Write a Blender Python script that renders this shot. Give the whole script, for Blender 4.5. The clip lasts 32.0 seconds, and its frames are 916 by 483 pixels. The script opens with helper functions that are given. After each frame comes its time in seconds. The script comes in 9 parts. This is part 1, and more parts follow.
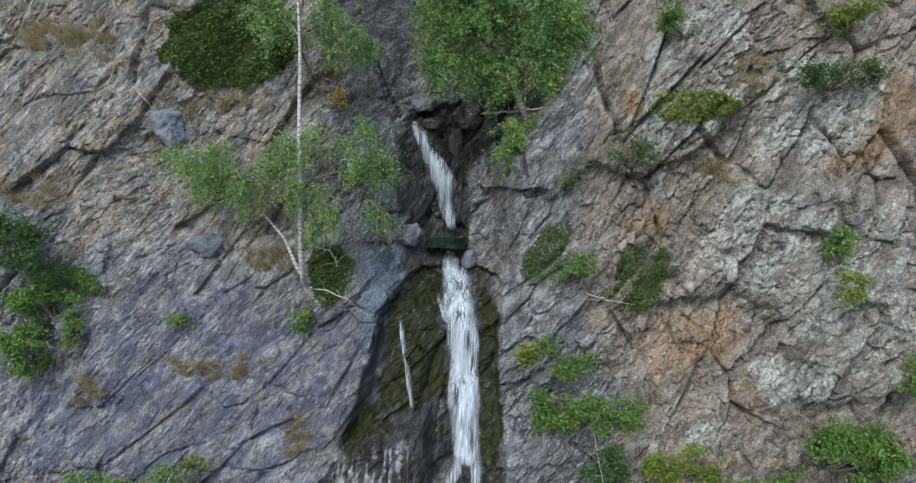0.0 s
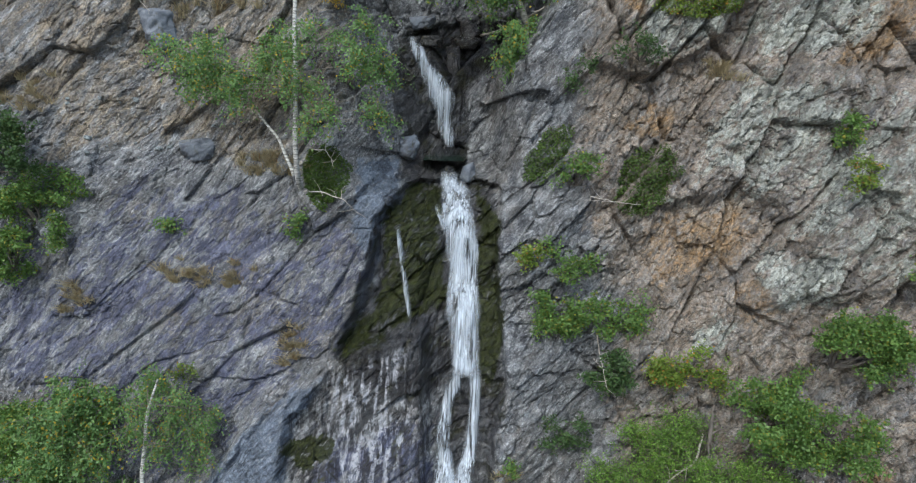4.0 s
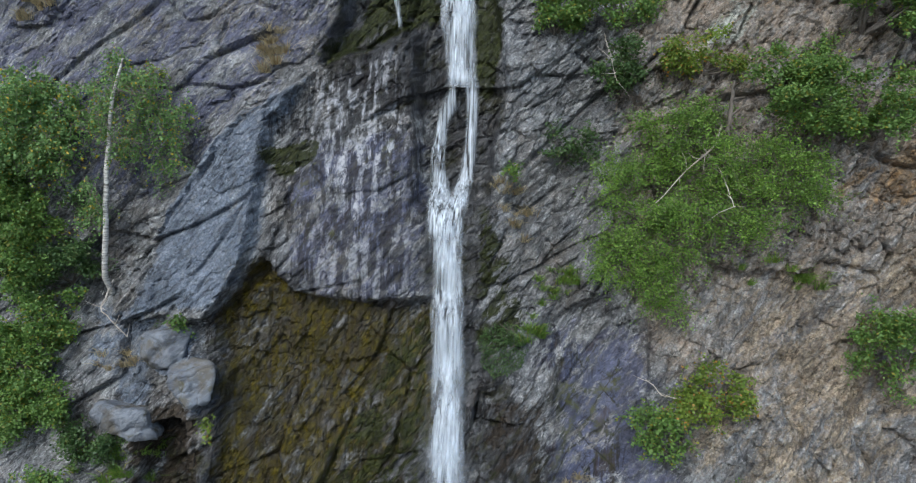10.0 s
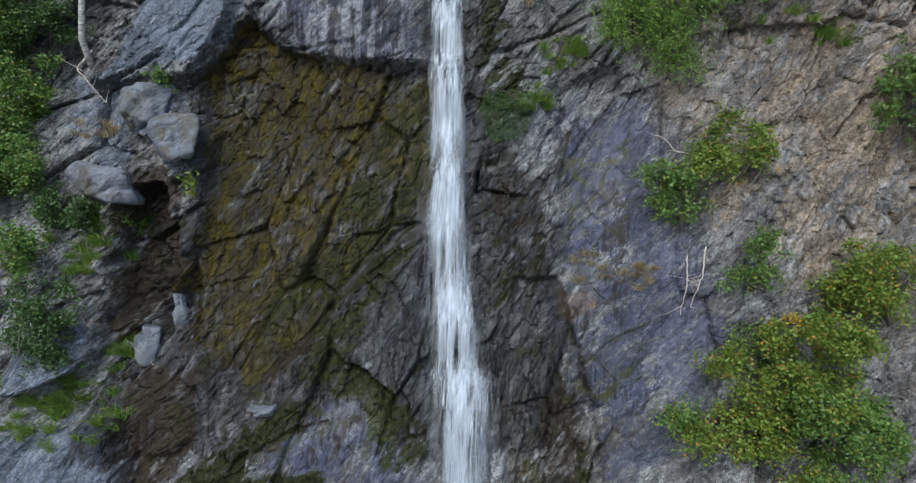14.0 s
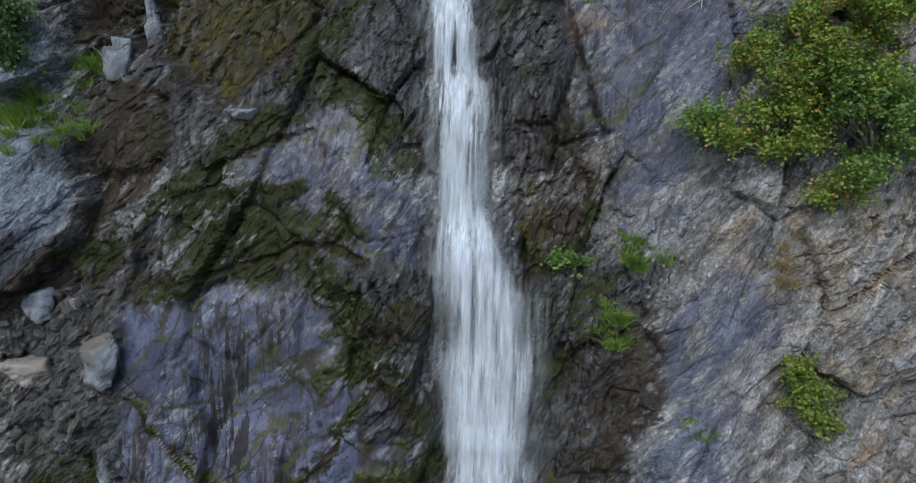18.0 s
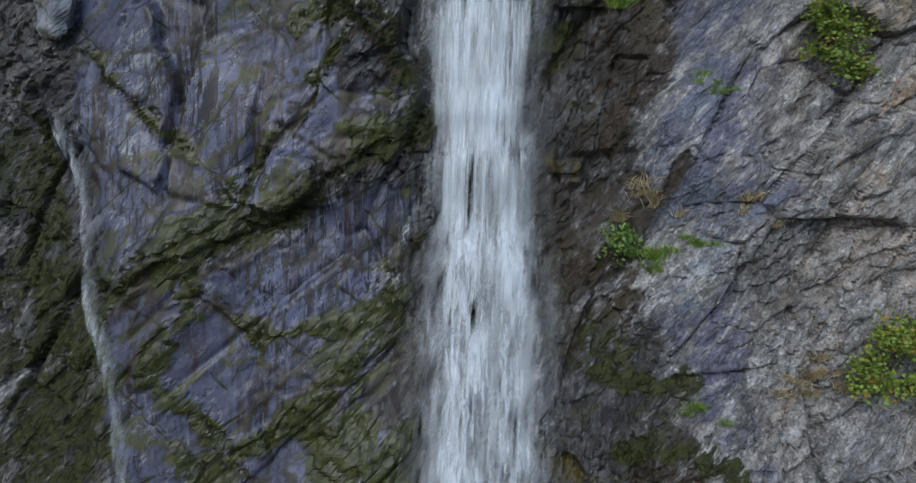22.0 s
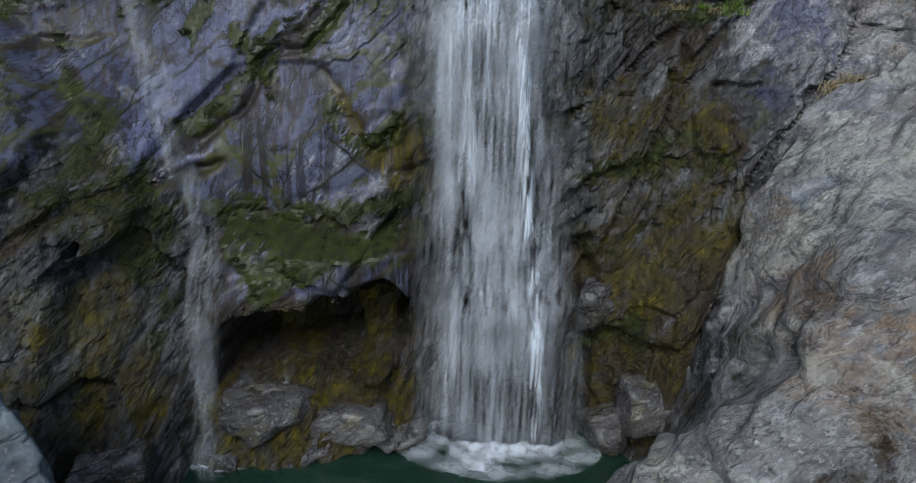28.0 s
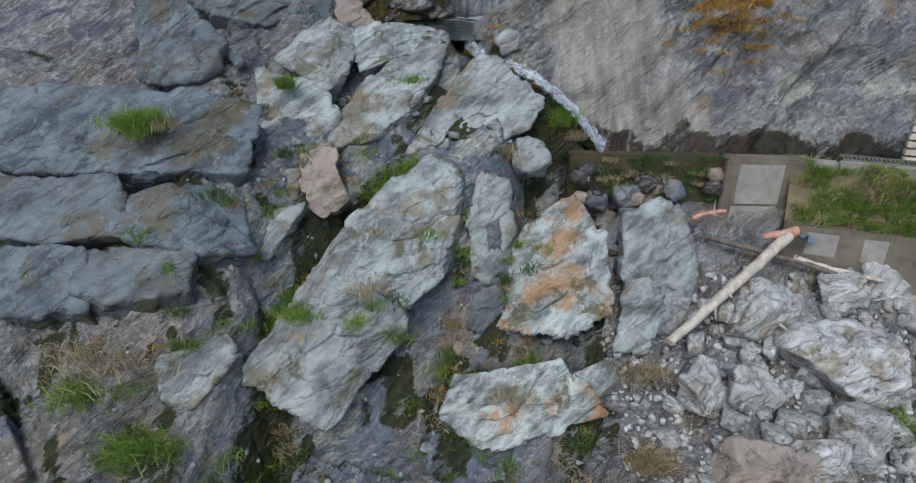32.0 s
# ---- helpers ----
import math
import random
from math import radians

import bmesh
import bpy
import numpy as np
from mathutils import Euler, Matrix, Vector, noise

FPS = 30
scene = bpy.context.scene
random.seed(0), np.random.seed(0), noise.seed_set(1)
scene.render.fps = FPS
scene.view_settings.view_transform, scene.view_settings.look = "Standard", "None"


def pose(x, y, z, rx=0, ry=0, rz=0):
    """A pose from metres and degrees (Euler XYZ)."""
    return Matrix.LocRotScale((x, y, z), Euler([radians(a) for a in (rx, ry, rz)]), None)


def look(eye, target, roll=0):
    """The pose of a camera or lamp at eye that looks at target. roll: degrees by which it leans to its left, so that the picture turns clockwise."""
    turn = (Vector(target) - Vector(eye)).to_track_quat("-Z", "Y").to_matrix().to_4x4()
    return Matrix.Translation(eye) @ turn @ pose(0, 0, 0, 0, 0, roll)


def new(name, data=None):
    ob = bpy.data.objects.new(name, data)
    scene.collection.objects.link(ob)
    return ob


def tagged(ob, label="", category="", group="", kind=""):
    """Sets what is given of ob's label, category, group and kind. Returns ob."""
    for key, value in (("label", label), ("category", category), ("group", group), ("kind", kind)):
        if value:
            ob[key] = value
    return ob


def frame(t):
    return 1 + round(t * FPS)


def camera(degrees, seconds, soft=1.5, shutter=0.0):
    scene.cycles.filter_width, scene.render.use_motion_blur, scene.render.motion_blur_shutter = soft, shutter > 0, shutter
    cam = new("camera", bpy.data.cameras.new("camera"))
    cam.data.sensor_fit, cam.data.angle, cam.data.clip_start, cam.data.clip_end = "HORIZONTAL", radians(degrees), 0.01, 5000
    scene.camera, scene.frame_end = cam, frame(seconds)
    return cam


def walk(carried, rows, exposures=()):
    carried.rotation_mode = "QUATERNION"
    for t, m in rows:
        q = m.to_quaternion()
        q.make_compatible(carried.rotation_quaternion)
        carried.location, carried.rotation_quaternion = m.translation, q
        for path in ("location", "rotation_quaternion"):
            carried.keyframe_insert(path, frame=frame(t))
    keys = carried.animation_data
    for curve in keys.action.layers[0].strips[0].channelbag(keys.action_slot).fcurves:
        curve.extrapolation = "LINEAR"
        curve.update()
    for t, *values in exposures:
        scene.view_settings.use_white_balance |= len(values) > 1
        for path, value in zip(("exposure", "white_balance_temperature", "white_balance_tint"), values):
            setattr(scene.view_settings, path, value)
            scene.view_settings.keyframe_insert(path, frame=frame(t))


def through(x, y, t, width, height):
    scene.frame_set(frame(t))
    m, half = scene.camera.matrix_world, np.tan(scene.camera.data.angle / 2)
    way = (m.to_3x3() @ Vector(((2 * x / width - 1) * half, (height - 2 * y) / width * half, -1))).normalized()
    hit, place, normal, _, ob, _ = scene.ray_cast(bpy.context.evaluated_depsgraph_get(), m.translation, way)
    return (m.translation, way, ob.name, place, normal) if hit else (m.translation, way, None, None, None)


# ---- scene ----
# ---- the camera and its way ----
cam = camera(71.0, 32.0, soft=1.1)
PATH = [
    (0, (0.064, 0.705, 48.568), (-0.159, 2.637, 48.1), 1.2),
    (0.5, (0.045, 0.681, 48.361), (-0.175, 2.613, 47.895), 1.2),
    (1, (-0.039, 0.651, 48.12), (-0.25, 2.584, 47.656), 1.3),
    (1.5, (-0.072, 0.606, 47.838), (-0.278, 2.541, 47.376), 1.3),
    (2, (-0.042, 0.594, 47.541), (-0.249, 2.527, 47.073), 1.4),
    (2.5, (-0.091, 0.572, 47.118), (-0.294, 2.507, 46.652), 1.5),
    (3, (-0.116, 0.537, 46.549), (-0.315, 2.472, 46.085), 1.5),
    (3.5, (-0.107, 0.523, 45.96), (-0.304, 2.459, 45.498), 1.6),
    (5.5, (-0.061, 0.516, 43.033), (-0.259, 2.459, 42.603), 1.4),
    (6, (-0.038, 0.504, 42.247), (-0.234, 2.448, 41.818), 1.5),
    (6.5, (-0.158, 0.456, 41.868), (-0.338, 2.393, 41.406), 1.5),
    (7, (-0.068, 0.39, 41.028), (-0.251, 2.329, 40.574), 1.4),
    (7.5, (-0.038, 0.37, 40.321), (-0.22, 2.309, 39.865), 1.4),
    (8, (-0.008, 0.299, 39.462), (-0.189, 2.241, 39.017), 1.4),
    (8.5, (0.031, 0.277, 38.721), (-0.15, 2.219, 38.276), 1.3),
    (9, (0.06, 0.21, 37.767), (-0.121, 2.155, 37.335), 1.4),
    (9.5, (0.094, 0.172, 36.953), (-0.087, 2.117, 36.527), 1.4),
    (10, (0.116, 0.144, 36.094), (-0.065, 2.09, 35.672), 1.3),
    (10.5, (0.145, 0.131, 35.467), (-0.036, 2.074, 35.032), 1.3),
    (11, (0.161, 0.092, 34.645), (-0.023, 2.036, 34.211), 1.2),
    (11.5, (0.194, 0.075, 33.887), (0.005, 2.019, 33.455), 1.1),
    (12, (0.167, 0.076, 33.134), (-0.017, 2.018, 32.696), 1.2),
    (12.5, (0.195, 0.054, 32.432), (0.011, 1.996, 31.988), 1.2),
    (13, (0.189, -0.017, 31.591), (0.011, 1.925, 31.148), 1.2),
    (13.5, (0.223, -0.108, 30.714), (0.045, 1.837, 30.283), 1.2),
    (14, (0.24, -0.126, 29.939), (0.063, 1.817, 29.5), 1.2),
    (14.5, (0.274, -0.137, 29.187), (0.097, 1.805, 28.744), 1.2),
    (16.5, (0.403, -0.159, 25.848), (0.221, 1.778, 25.388), 1.2),
    (17, (0.438, -0.168, 25.0), (0.256, 1.767, 24.531), 1.2),
    (17.5, (0.473, -0.198, 24.125), (0.29, 1.738, 23.658), 1.2),
    (18, (0.486, -0.249, 23.193), (0.303, 1.687, 22.727), 1.2),
    (18.5, (0.512, -0.286, 22.347), (0.329, 1.65, 21.877), 1.2),
    (19, (0.575, -0.342, 21.4), (0.39, 1.594, 20.933), 1.2),
    (19.5, (0.593, -0.391, 20.58), (0.41, 1.543, 20.106), 1.2),
    (20, (0.702, -0.433, 19.673), (0.515, 1.499, 19.192), 1.2),
    (20.5, (0.809, -0.48, 18.834), (0.621, 1.451, 18.348), 1.2),
    (21, (0.874, -0.537, 17.871), (0.687, 1.395, 17.388), 1.2),
    (21.5, (0.886, -0.593, 17.048), (0.699, 1.336, 16.557), 1.2),
    (22, (0.916, -0.643, 16.202), (0.725, 1.283, 15.699), 1.1),
    (22.5, (0.851, -0.673, 15.501), (0.672, 1.248, 14.973), 1.2),
    (23, (0.818, -0.728, 14.608), (0.645, 1.192, 14.077), 1.2),
    (23.5, (0.757, -0.764, 13.857), (0.597, 1.154, 13.311), 1.3),
    (24, (0.742, -0.834, 13.028), (0.589, 1.081, 12.472), 1.4),
    (24.5, (0.723, -0.892, 12.337), (0.575, 1.017, 11.758), 1.5),
    (25, (0.739, -1.007, 11.56), (0.589, 0.895, 10.959), 1.6),
    (25.5, (0.77, -1.176, 10.74), (0.615, 0.724, 10.137), 1.6),
    (27.5, (0.275, -2.048, 8.311), (0.213, -0.2, 7.547), 1.6),
    (28, (0.354, -2.65, 7.509), (0.279, -0.809, 6.732), 1.3),
    (28.5, (0.383, -3.439, 6.692), (0.308, -1.597, 5.919), 1.3),
    (29, (0.394, -4.553, 5.796), (0.324, -2.712, 5.017), 1.3),
    (29.5, (0.379, -5.786, 4.981), (0.315, -3.948, 4.194), 1.3),
    (30, (0.323, -7.295, 4.164), (0.267, -5.457, 3.378), 1.4),
    (30.5, (0.367, -8.803, 3.554), (0.306, -6.966, 2.766), 1.0),
    (31, (0.359, -10.569, 2.953), (0.299, -8.738, 2.151), 0.9),
    (31.5, (0.29, -12.273, 2.457), (0.238, -10.447, 1.643), 0.9),
    (32, (0.243, -14.198, 1.912), (0.197, -12.377, 1.088), 0.7),
]
walk(cam, [(t, look(eye, target, roll)) for t, eye, target, roll in PATH], [(0, 0.76, 6050, 4), (9, 0.66, 6050, 4), (21, 0.41, 6100, 5), (25, 0.33, 6100, 5), (28, 0.38, 6100, 5), (32, 0.37, 6250, 5)])

# ---- world, sun, exposure ----
world = bpy.data.worlds.new("world")
scene.world = world
world.use_nodes = True
wt = world.node_tree
sky = wt.nodes.new("ShaderNodeTexSky")
sky.sky_type, sky.sun_disc = "NISHITA", False
sky.sun_elevation, sky.sun_rotation = radians(48), radians(205)
sky.air_density, sky.dust_density = 1.0, 2.5
wt.links.new(sky.outputs[0], wt.nodes["Background"].inputs[0])
wt.nodes["Background"].inputs[1].default_value = 0.14
sun = new("sun", bpy.data.lights.new("sun", "SUN"))
sun.data.energy, sun.data.angle, sun.data.color = 1.3, radians(24), (0.97, 0.98, 0.95)
sun.matrix_world = look((-2, -30, 72), (0, 14, 22))

# ---- small tools ----


def lattice(i, j, seed):
    """A fixed random number from 0 to 1 for each whole pair (i, j)."""
    h = (i.astype(np.int64) * 374761393 + j.astype(np.int64) * 668265263 + seed * 974634541) & 0xFFFFFFFF
    h = ((h ^ (h >> 13)) * 1274126177) & 0xFFFFFFFF
    h = ((h ^ (h >> 16)) * 2246822519) & 0xFFFFFFFF
    return ((h ^ (h >> 15)) & 0xFFFFFF) / 16777215.0


def vnoise(u, v, seed=0):
    i, j = np.floor(u), np.floor(v)
    a, b = u - i, v - j
    a, b = a * a * (3 - 2 * a), b * b * (3 - 2 * b)
    n = lambda p, q: lattice(i + p, j + q, seed)
    return (n(0, 0) * (1 - a) + n(1, 0) * a) * (1 - b) + (n(0, 1) * (1 - a) + n(1, 1) * a) * b


def fbm(u, v, seed=0, octaves=4):
    out, amp, total = 0.0, 1.0, 0.0
    for k in range(octaves):
        out = out + amp * vnoise(u * 2.03**k, v * 2.03**k, seed + 17 * k)
        total, amp = total + amp, amp * 0.5
    return out / total * 2 - 1


def blocks(u, v, seed, jitter=0.9):
    """Broken blocks in the plane: a height for each block with its own tilt, and the distance to the nearest joint."""
    i, j = np.floor(u), np.floor(v)
    best, second = np.full(u.shape, 9.0), np.full(u.shape, 9.0)
    high, rest = np.zeros(u.shape), np.zeros(u.shape)
    for p in (-1, 0, 1):
        for q in (-1, 0, 1):
            r, s = lattice(i + p, j + q, seed), lattice(i + p, j + q, seed + 5)
            du, dv = u - (i + p + 0.5 + jitter * (r - 0.5)), v - (j + q + 0.5 + jitter * (s - 0.5))
            d = np.sqrt(du * du + dv * dv)
            tilt = (lattice(i + p, j + q, seed + 9) - 0.5) * du + (lattice(i + p, j + q, seed + 11) - 0.5) * dv
            near = d < best
            second = np.where(near, best, np.minimum(second, d))
            high = np.where(near, lattice(i + p, j + q, seed + 3) - 0.5 + 1.5 * tilt, high)
            best = np.where(near, d, best)
    return high, second - best


def ramp(x, a, b):
    k = np.clip((x - a) / (b - a), 0, 1)
    return k * k * (3 - 2 * k)


def inside(x, z, outline):
    """The distance to an outline, positive within."""
    pts = np.array(outline, float)
    far, odd = np.full(x.shape, 1e9), np.zeros(x.shape, bool)
    for (ax, az), (bx, bz) in zip(pts, np.roll(pts, -1, 0)):
        ex, ez = bx - ax, bz - az
        k = np.clip(((x - ax) * ex + (z - az) * ez) / (ex * ex + ez * ez + 1e-9), 0, 1)
        far = np.minimum(far, np.hypot(x - ax - k * ex, z - az - k * ez))
        odd ^= ((az > z) != (bz > z)) & (x < ax + (z - az) * ex / np.where(abs(ez) < 1e-9, 1e-9, ez))
    return np.where(odd, far, -far)


def along(x, z, line):
    """The distance to an open line."""
    far = np.full(x.shape, 1e9)
    for (ax, az), (bx, bz) in zip(line, line[1:]):
        ex, ez = bx - ax, bz - az
        k = np.clip(((x - ax) * ex + (z - az) * ez) / (ex * ex + ez * ez + 1e-9), 0, 1)
        far = np.minimum(far, np.hypot(x - ax - k * ex, z - az - k * ez))
    return far


def mesh_of(name, verts, faces, material=None, smooth=False, values=None):
    """A mesh from arrays: verts (n, 3), faces (m, 3 or 4), and numbers for each vertex."""
    verts, faces = np.asarray(verts, np.float32), np.asarray(faces, np.int32)
    me = bpy.data.meshes.new(name)
    n, k = faces.shape
    me.vertices.add(len(verts))
    me.vertices.foreach_set("co", verts.ravel())
    me.loops.add(n * k)
    me.loops.foreach_set("vertex_index", faces.ravel())
    me.polygons.add(n)
    me.polygons.foreach_set("loop_start", np.arange(0, n * k, k, dtype=np.int32))
    if smooth:
        me.polygons.foreach_set("use_smooth", np.ones(n, bool))
    for key, data in (values or {}).items():
        me.attributes.new(key, "FLOAT", "POINT").data.foreach_set("value", np.asarray(data, np.float32).ravel())
    if material:
        me.materials.append(material)
    me.update(calc_edges=True)
    return me


def sheet_faces(rows, cols):
    a = (np.arange(rows - 1)[:, None] * cols + np.arange(cols - 1)).ravel()
    return np.stack([a, a + 1, a + cols + 1, a + cols], 1)


def part(name, me, parent, label="", at=None, kind=""):
    ob = new(name, me)
    ob.parent = parent
    if at is not None:
        ob.matrix_basis = at
    return tagged(ob, label, kind=kind)


def thing(name, at, label, category, group="", kind=""):
    ob = new(name)
    ob.empty_display_size = 0.1
    ob.matrix_basis = at
    return tagged(ob, label, category, group, kind)


def from_bm(name, bm, material, smooth=False):
    me = bpy.data.meshes.new(name)
    bm.to_mesh(me)
    bm.free()
    me.materials.append(material)
    if smooth:
        for p in me.polygons:
            p.use_smooth = True
    return me


def tube(points, radii, sides=7):
    """A tapered tube along points: verts and quads."""
    points = np.asarray(points, float)
    radii = np.interp(np.linspace(0, 1, len(points)), np.linspace(0, 1, len(radii)), radii)
    way = np.gradient(points, axis=0)
    way /= np.linalg.norm(way, axis=1)[:, None] + 1e-9
    side = np.cross(way, (0.31, 0.9, 0.27))
    side /= np.linalg.norm(side, axis=1)[:, None] + 1e-9
    other = np.cross(way, side)
    a = np.linspace(0, 2 * np.pi, sides, endpoint=False)
    v = points[:, None] + radii[:, None, None] * (np.cos(a)[None, :, None] * side[:, None] + np.sin(a)[None, :, None] * other[:, None])
    n, j = len(points), np.arange(sides)
    f = [np.stack([i * sides + j, i * sides + (j + 1) % sides, (i + 1) * sides + (j + 1) % sides, (i + 1) * sides + j], 1) for i in range(n - 1)]
    return v.reshape(-1, 3), np.concatenate(f)


def joined(pieces):
    verts, faces, at = [], [], 0
    for v, f in pieces:
        verts.append(v), faces.append(f + at)
        at += len(v)
    return np.concatenate(verts), np.concatenate(faces)


def box(lo, hi, bevel=0.02, seed=0, rough=0.0):
    bm = bmesh.new()
    bmesh.ops.create_cube(bm, size=1, matrix=Matrix.Translation((Vector(lo) + Vector(hi)) / 2) @ Matrix.Diagonal((*(Vector(hi) - Vector(lo)), 1)))
    bmesh.ops.bevel(bm, geom=list(bm.edges), offset=bevel, segments=2, affect="EDGES")
    rnd = random.Random(seed)
    for v in bm.verts:
        v.co += Vector([rnd.uniform(-rough, rough) for _ in range(3)])
    return bm


# ---- materials ----


class Nodes:
    """A short way to write node materials."""

    def __init__(self, name):
        self.mat = bpy.data.materials.new(name)
        self.mat.use_nodes = True
        self.tree = self.mat.node_tree
        self.shader = self.tree.nodes["Principled BSDF"]
        self.out = self.tree.nodes["Material Output"]
        self.place = self.node("ShaderNodeTexCoord").outputs["Object"]

    def node(self, kind, **values):
        n = self.tree.nodes.new(kind)
        for key, value in values.items():
            sock = n.inputs[key.replace("_", " ")]
            if isinstance(value, bpy.types.NodeSocket):
                self.tree.links.new(value, sock)
            else:
                sock.default_value = value
        return n

    def link(self, a, b):
        self.tree.links.new(a, b)

    def stretched(self, scale, turn=(0, 0, 0)):
        n = self.node("ShaderNodeMapping", Vector=self.place, Rotation=[radians(a) for a in turn])
        return self.node("ShaderNodeMapping", Vector=n.outputs[0], Scale=scale).outputs[0]

    def noise(self, scale, detail=5.0, rough=0.55, vector=None, warp=0.0):
        return self.node("ShaderNodeTexNoise", Vector=vector or self.place, Scale=scale, Detail=detail, Roughness=rough, Distortion=warp).outputs["Fac"]

    def cracks(self, scale, vector=None):
        n = self.node("ShaderNodeTexVoronoi", Vector=vector or self.place, Scale=scale)
        n.feature = "DISTANCE_TO_EDGE"
        return n.outputs["Distance"]

    def cells(self, scale, vector=None):
        n = self.node("ShaderNodeTexVoronoi", Vector=vector or self.place, Scale=scale)
        return self.node("ShaderNodeSeparateColor", Color=n.outputs["Color"]).outputs[0]

    def lines(self, angle, spacing, width, warp, seed):
        """Broken straight cracks that run at an angle over the face, as a mask."""
        turned = self.node("ShaderNodeMapping", Vector=self.place, Rotation=(0, radians(angle), 0), Location=(seed, 0, seed)).outputs[0]
        across = self.node("ShaderNodeSeparateXYZ", Vector=turned).outputs[2]
        bent = self.free("ADD", across, self.free("MULTIPLY", self.noise(0.7, 6, 0.6, turned), warp))
        cut = self.free("ADD", self.math("FRACT", self.free("MULTIPLY", bent, 1.0 / spacing)), -0.5)
        near = self.span(self.math("ABSOLUTE", cut), 0.3 * width / spacing, width / spacing, 1.0, 0.0)
        kept = self.span(self.noise(0.55, 4, 0.6, self.stretched((0.8, 1, 1.4), (0, angle + 20, 0))), 0.47, 0.53)
        return self.math("MULTIPLY", near, kept)

    def span(self, value, a, b, c=0.0, d=1.0):
        return self.node("ShaderNodeMapRange", Value=value, From_Min=a, From_Max=b, To_Min=c, To_Max=d).outputs[0]

    def math(self, op, a, b=0.0):
        n = self.tree.nodes.new("ShaderNodeMath")
        n.operation, n.use_clamp = op, op in ("ADD", "MULTIPLY")
        for sock, value in zip(n.inputs, (a, b)):
            if isinstance(value, bpy.types.NodeSocket):
                self.link(value, sock)
            else:
                sock.default_value = value
        return n.outputs[0]

    def free(self, op, a, b):
        out = self.math(op, a, b)
        out.node.use_clamp = False
        return out

    def mix(self, fac, a, b):
        n = self.tree.nodes.new("ShaderNodeMix")
        n.data_type = "RGBA"
        for sock, value in ((n.inputs["Factor"], fac), (n.inputs[6], a), (n.inputs[7], b)):
            if isinstance(value, bpy.types.NodeSocket):
                self.link(value, sock)
            else:
                sock.default_value = (*value, 1) if isinstance(value, tuple) else value
        return n.outputs[2]

    def value(self, name):
        n = self.node("ShaderNodeAttribute")
        n.attribute_name = name
        return n.outputs["Fac"]

    def bump(self, height, strength, distance, before=None):
        n = self.node("ShaderNodeBump", Height=height, Strength=strength, Distance=distance)
        if before:
            self.link(before, n.inputs["Normal"])
        return n.outputs[0]

    def done(self, color=None, roughness=None, normal=None, **more):
        for key, value in {"Base Color": color, "Roughness": roughness, "Normal": normal, **more}.items():
            if isinstance(value, bpy.types.NodeSocket):
                self.link(value, self.shader.inputs[key])
            elif value is not None:
                self.shader.inputs[key].default_value = (*value, 1) if isinstance(value, tuple) else value
        return self.mat


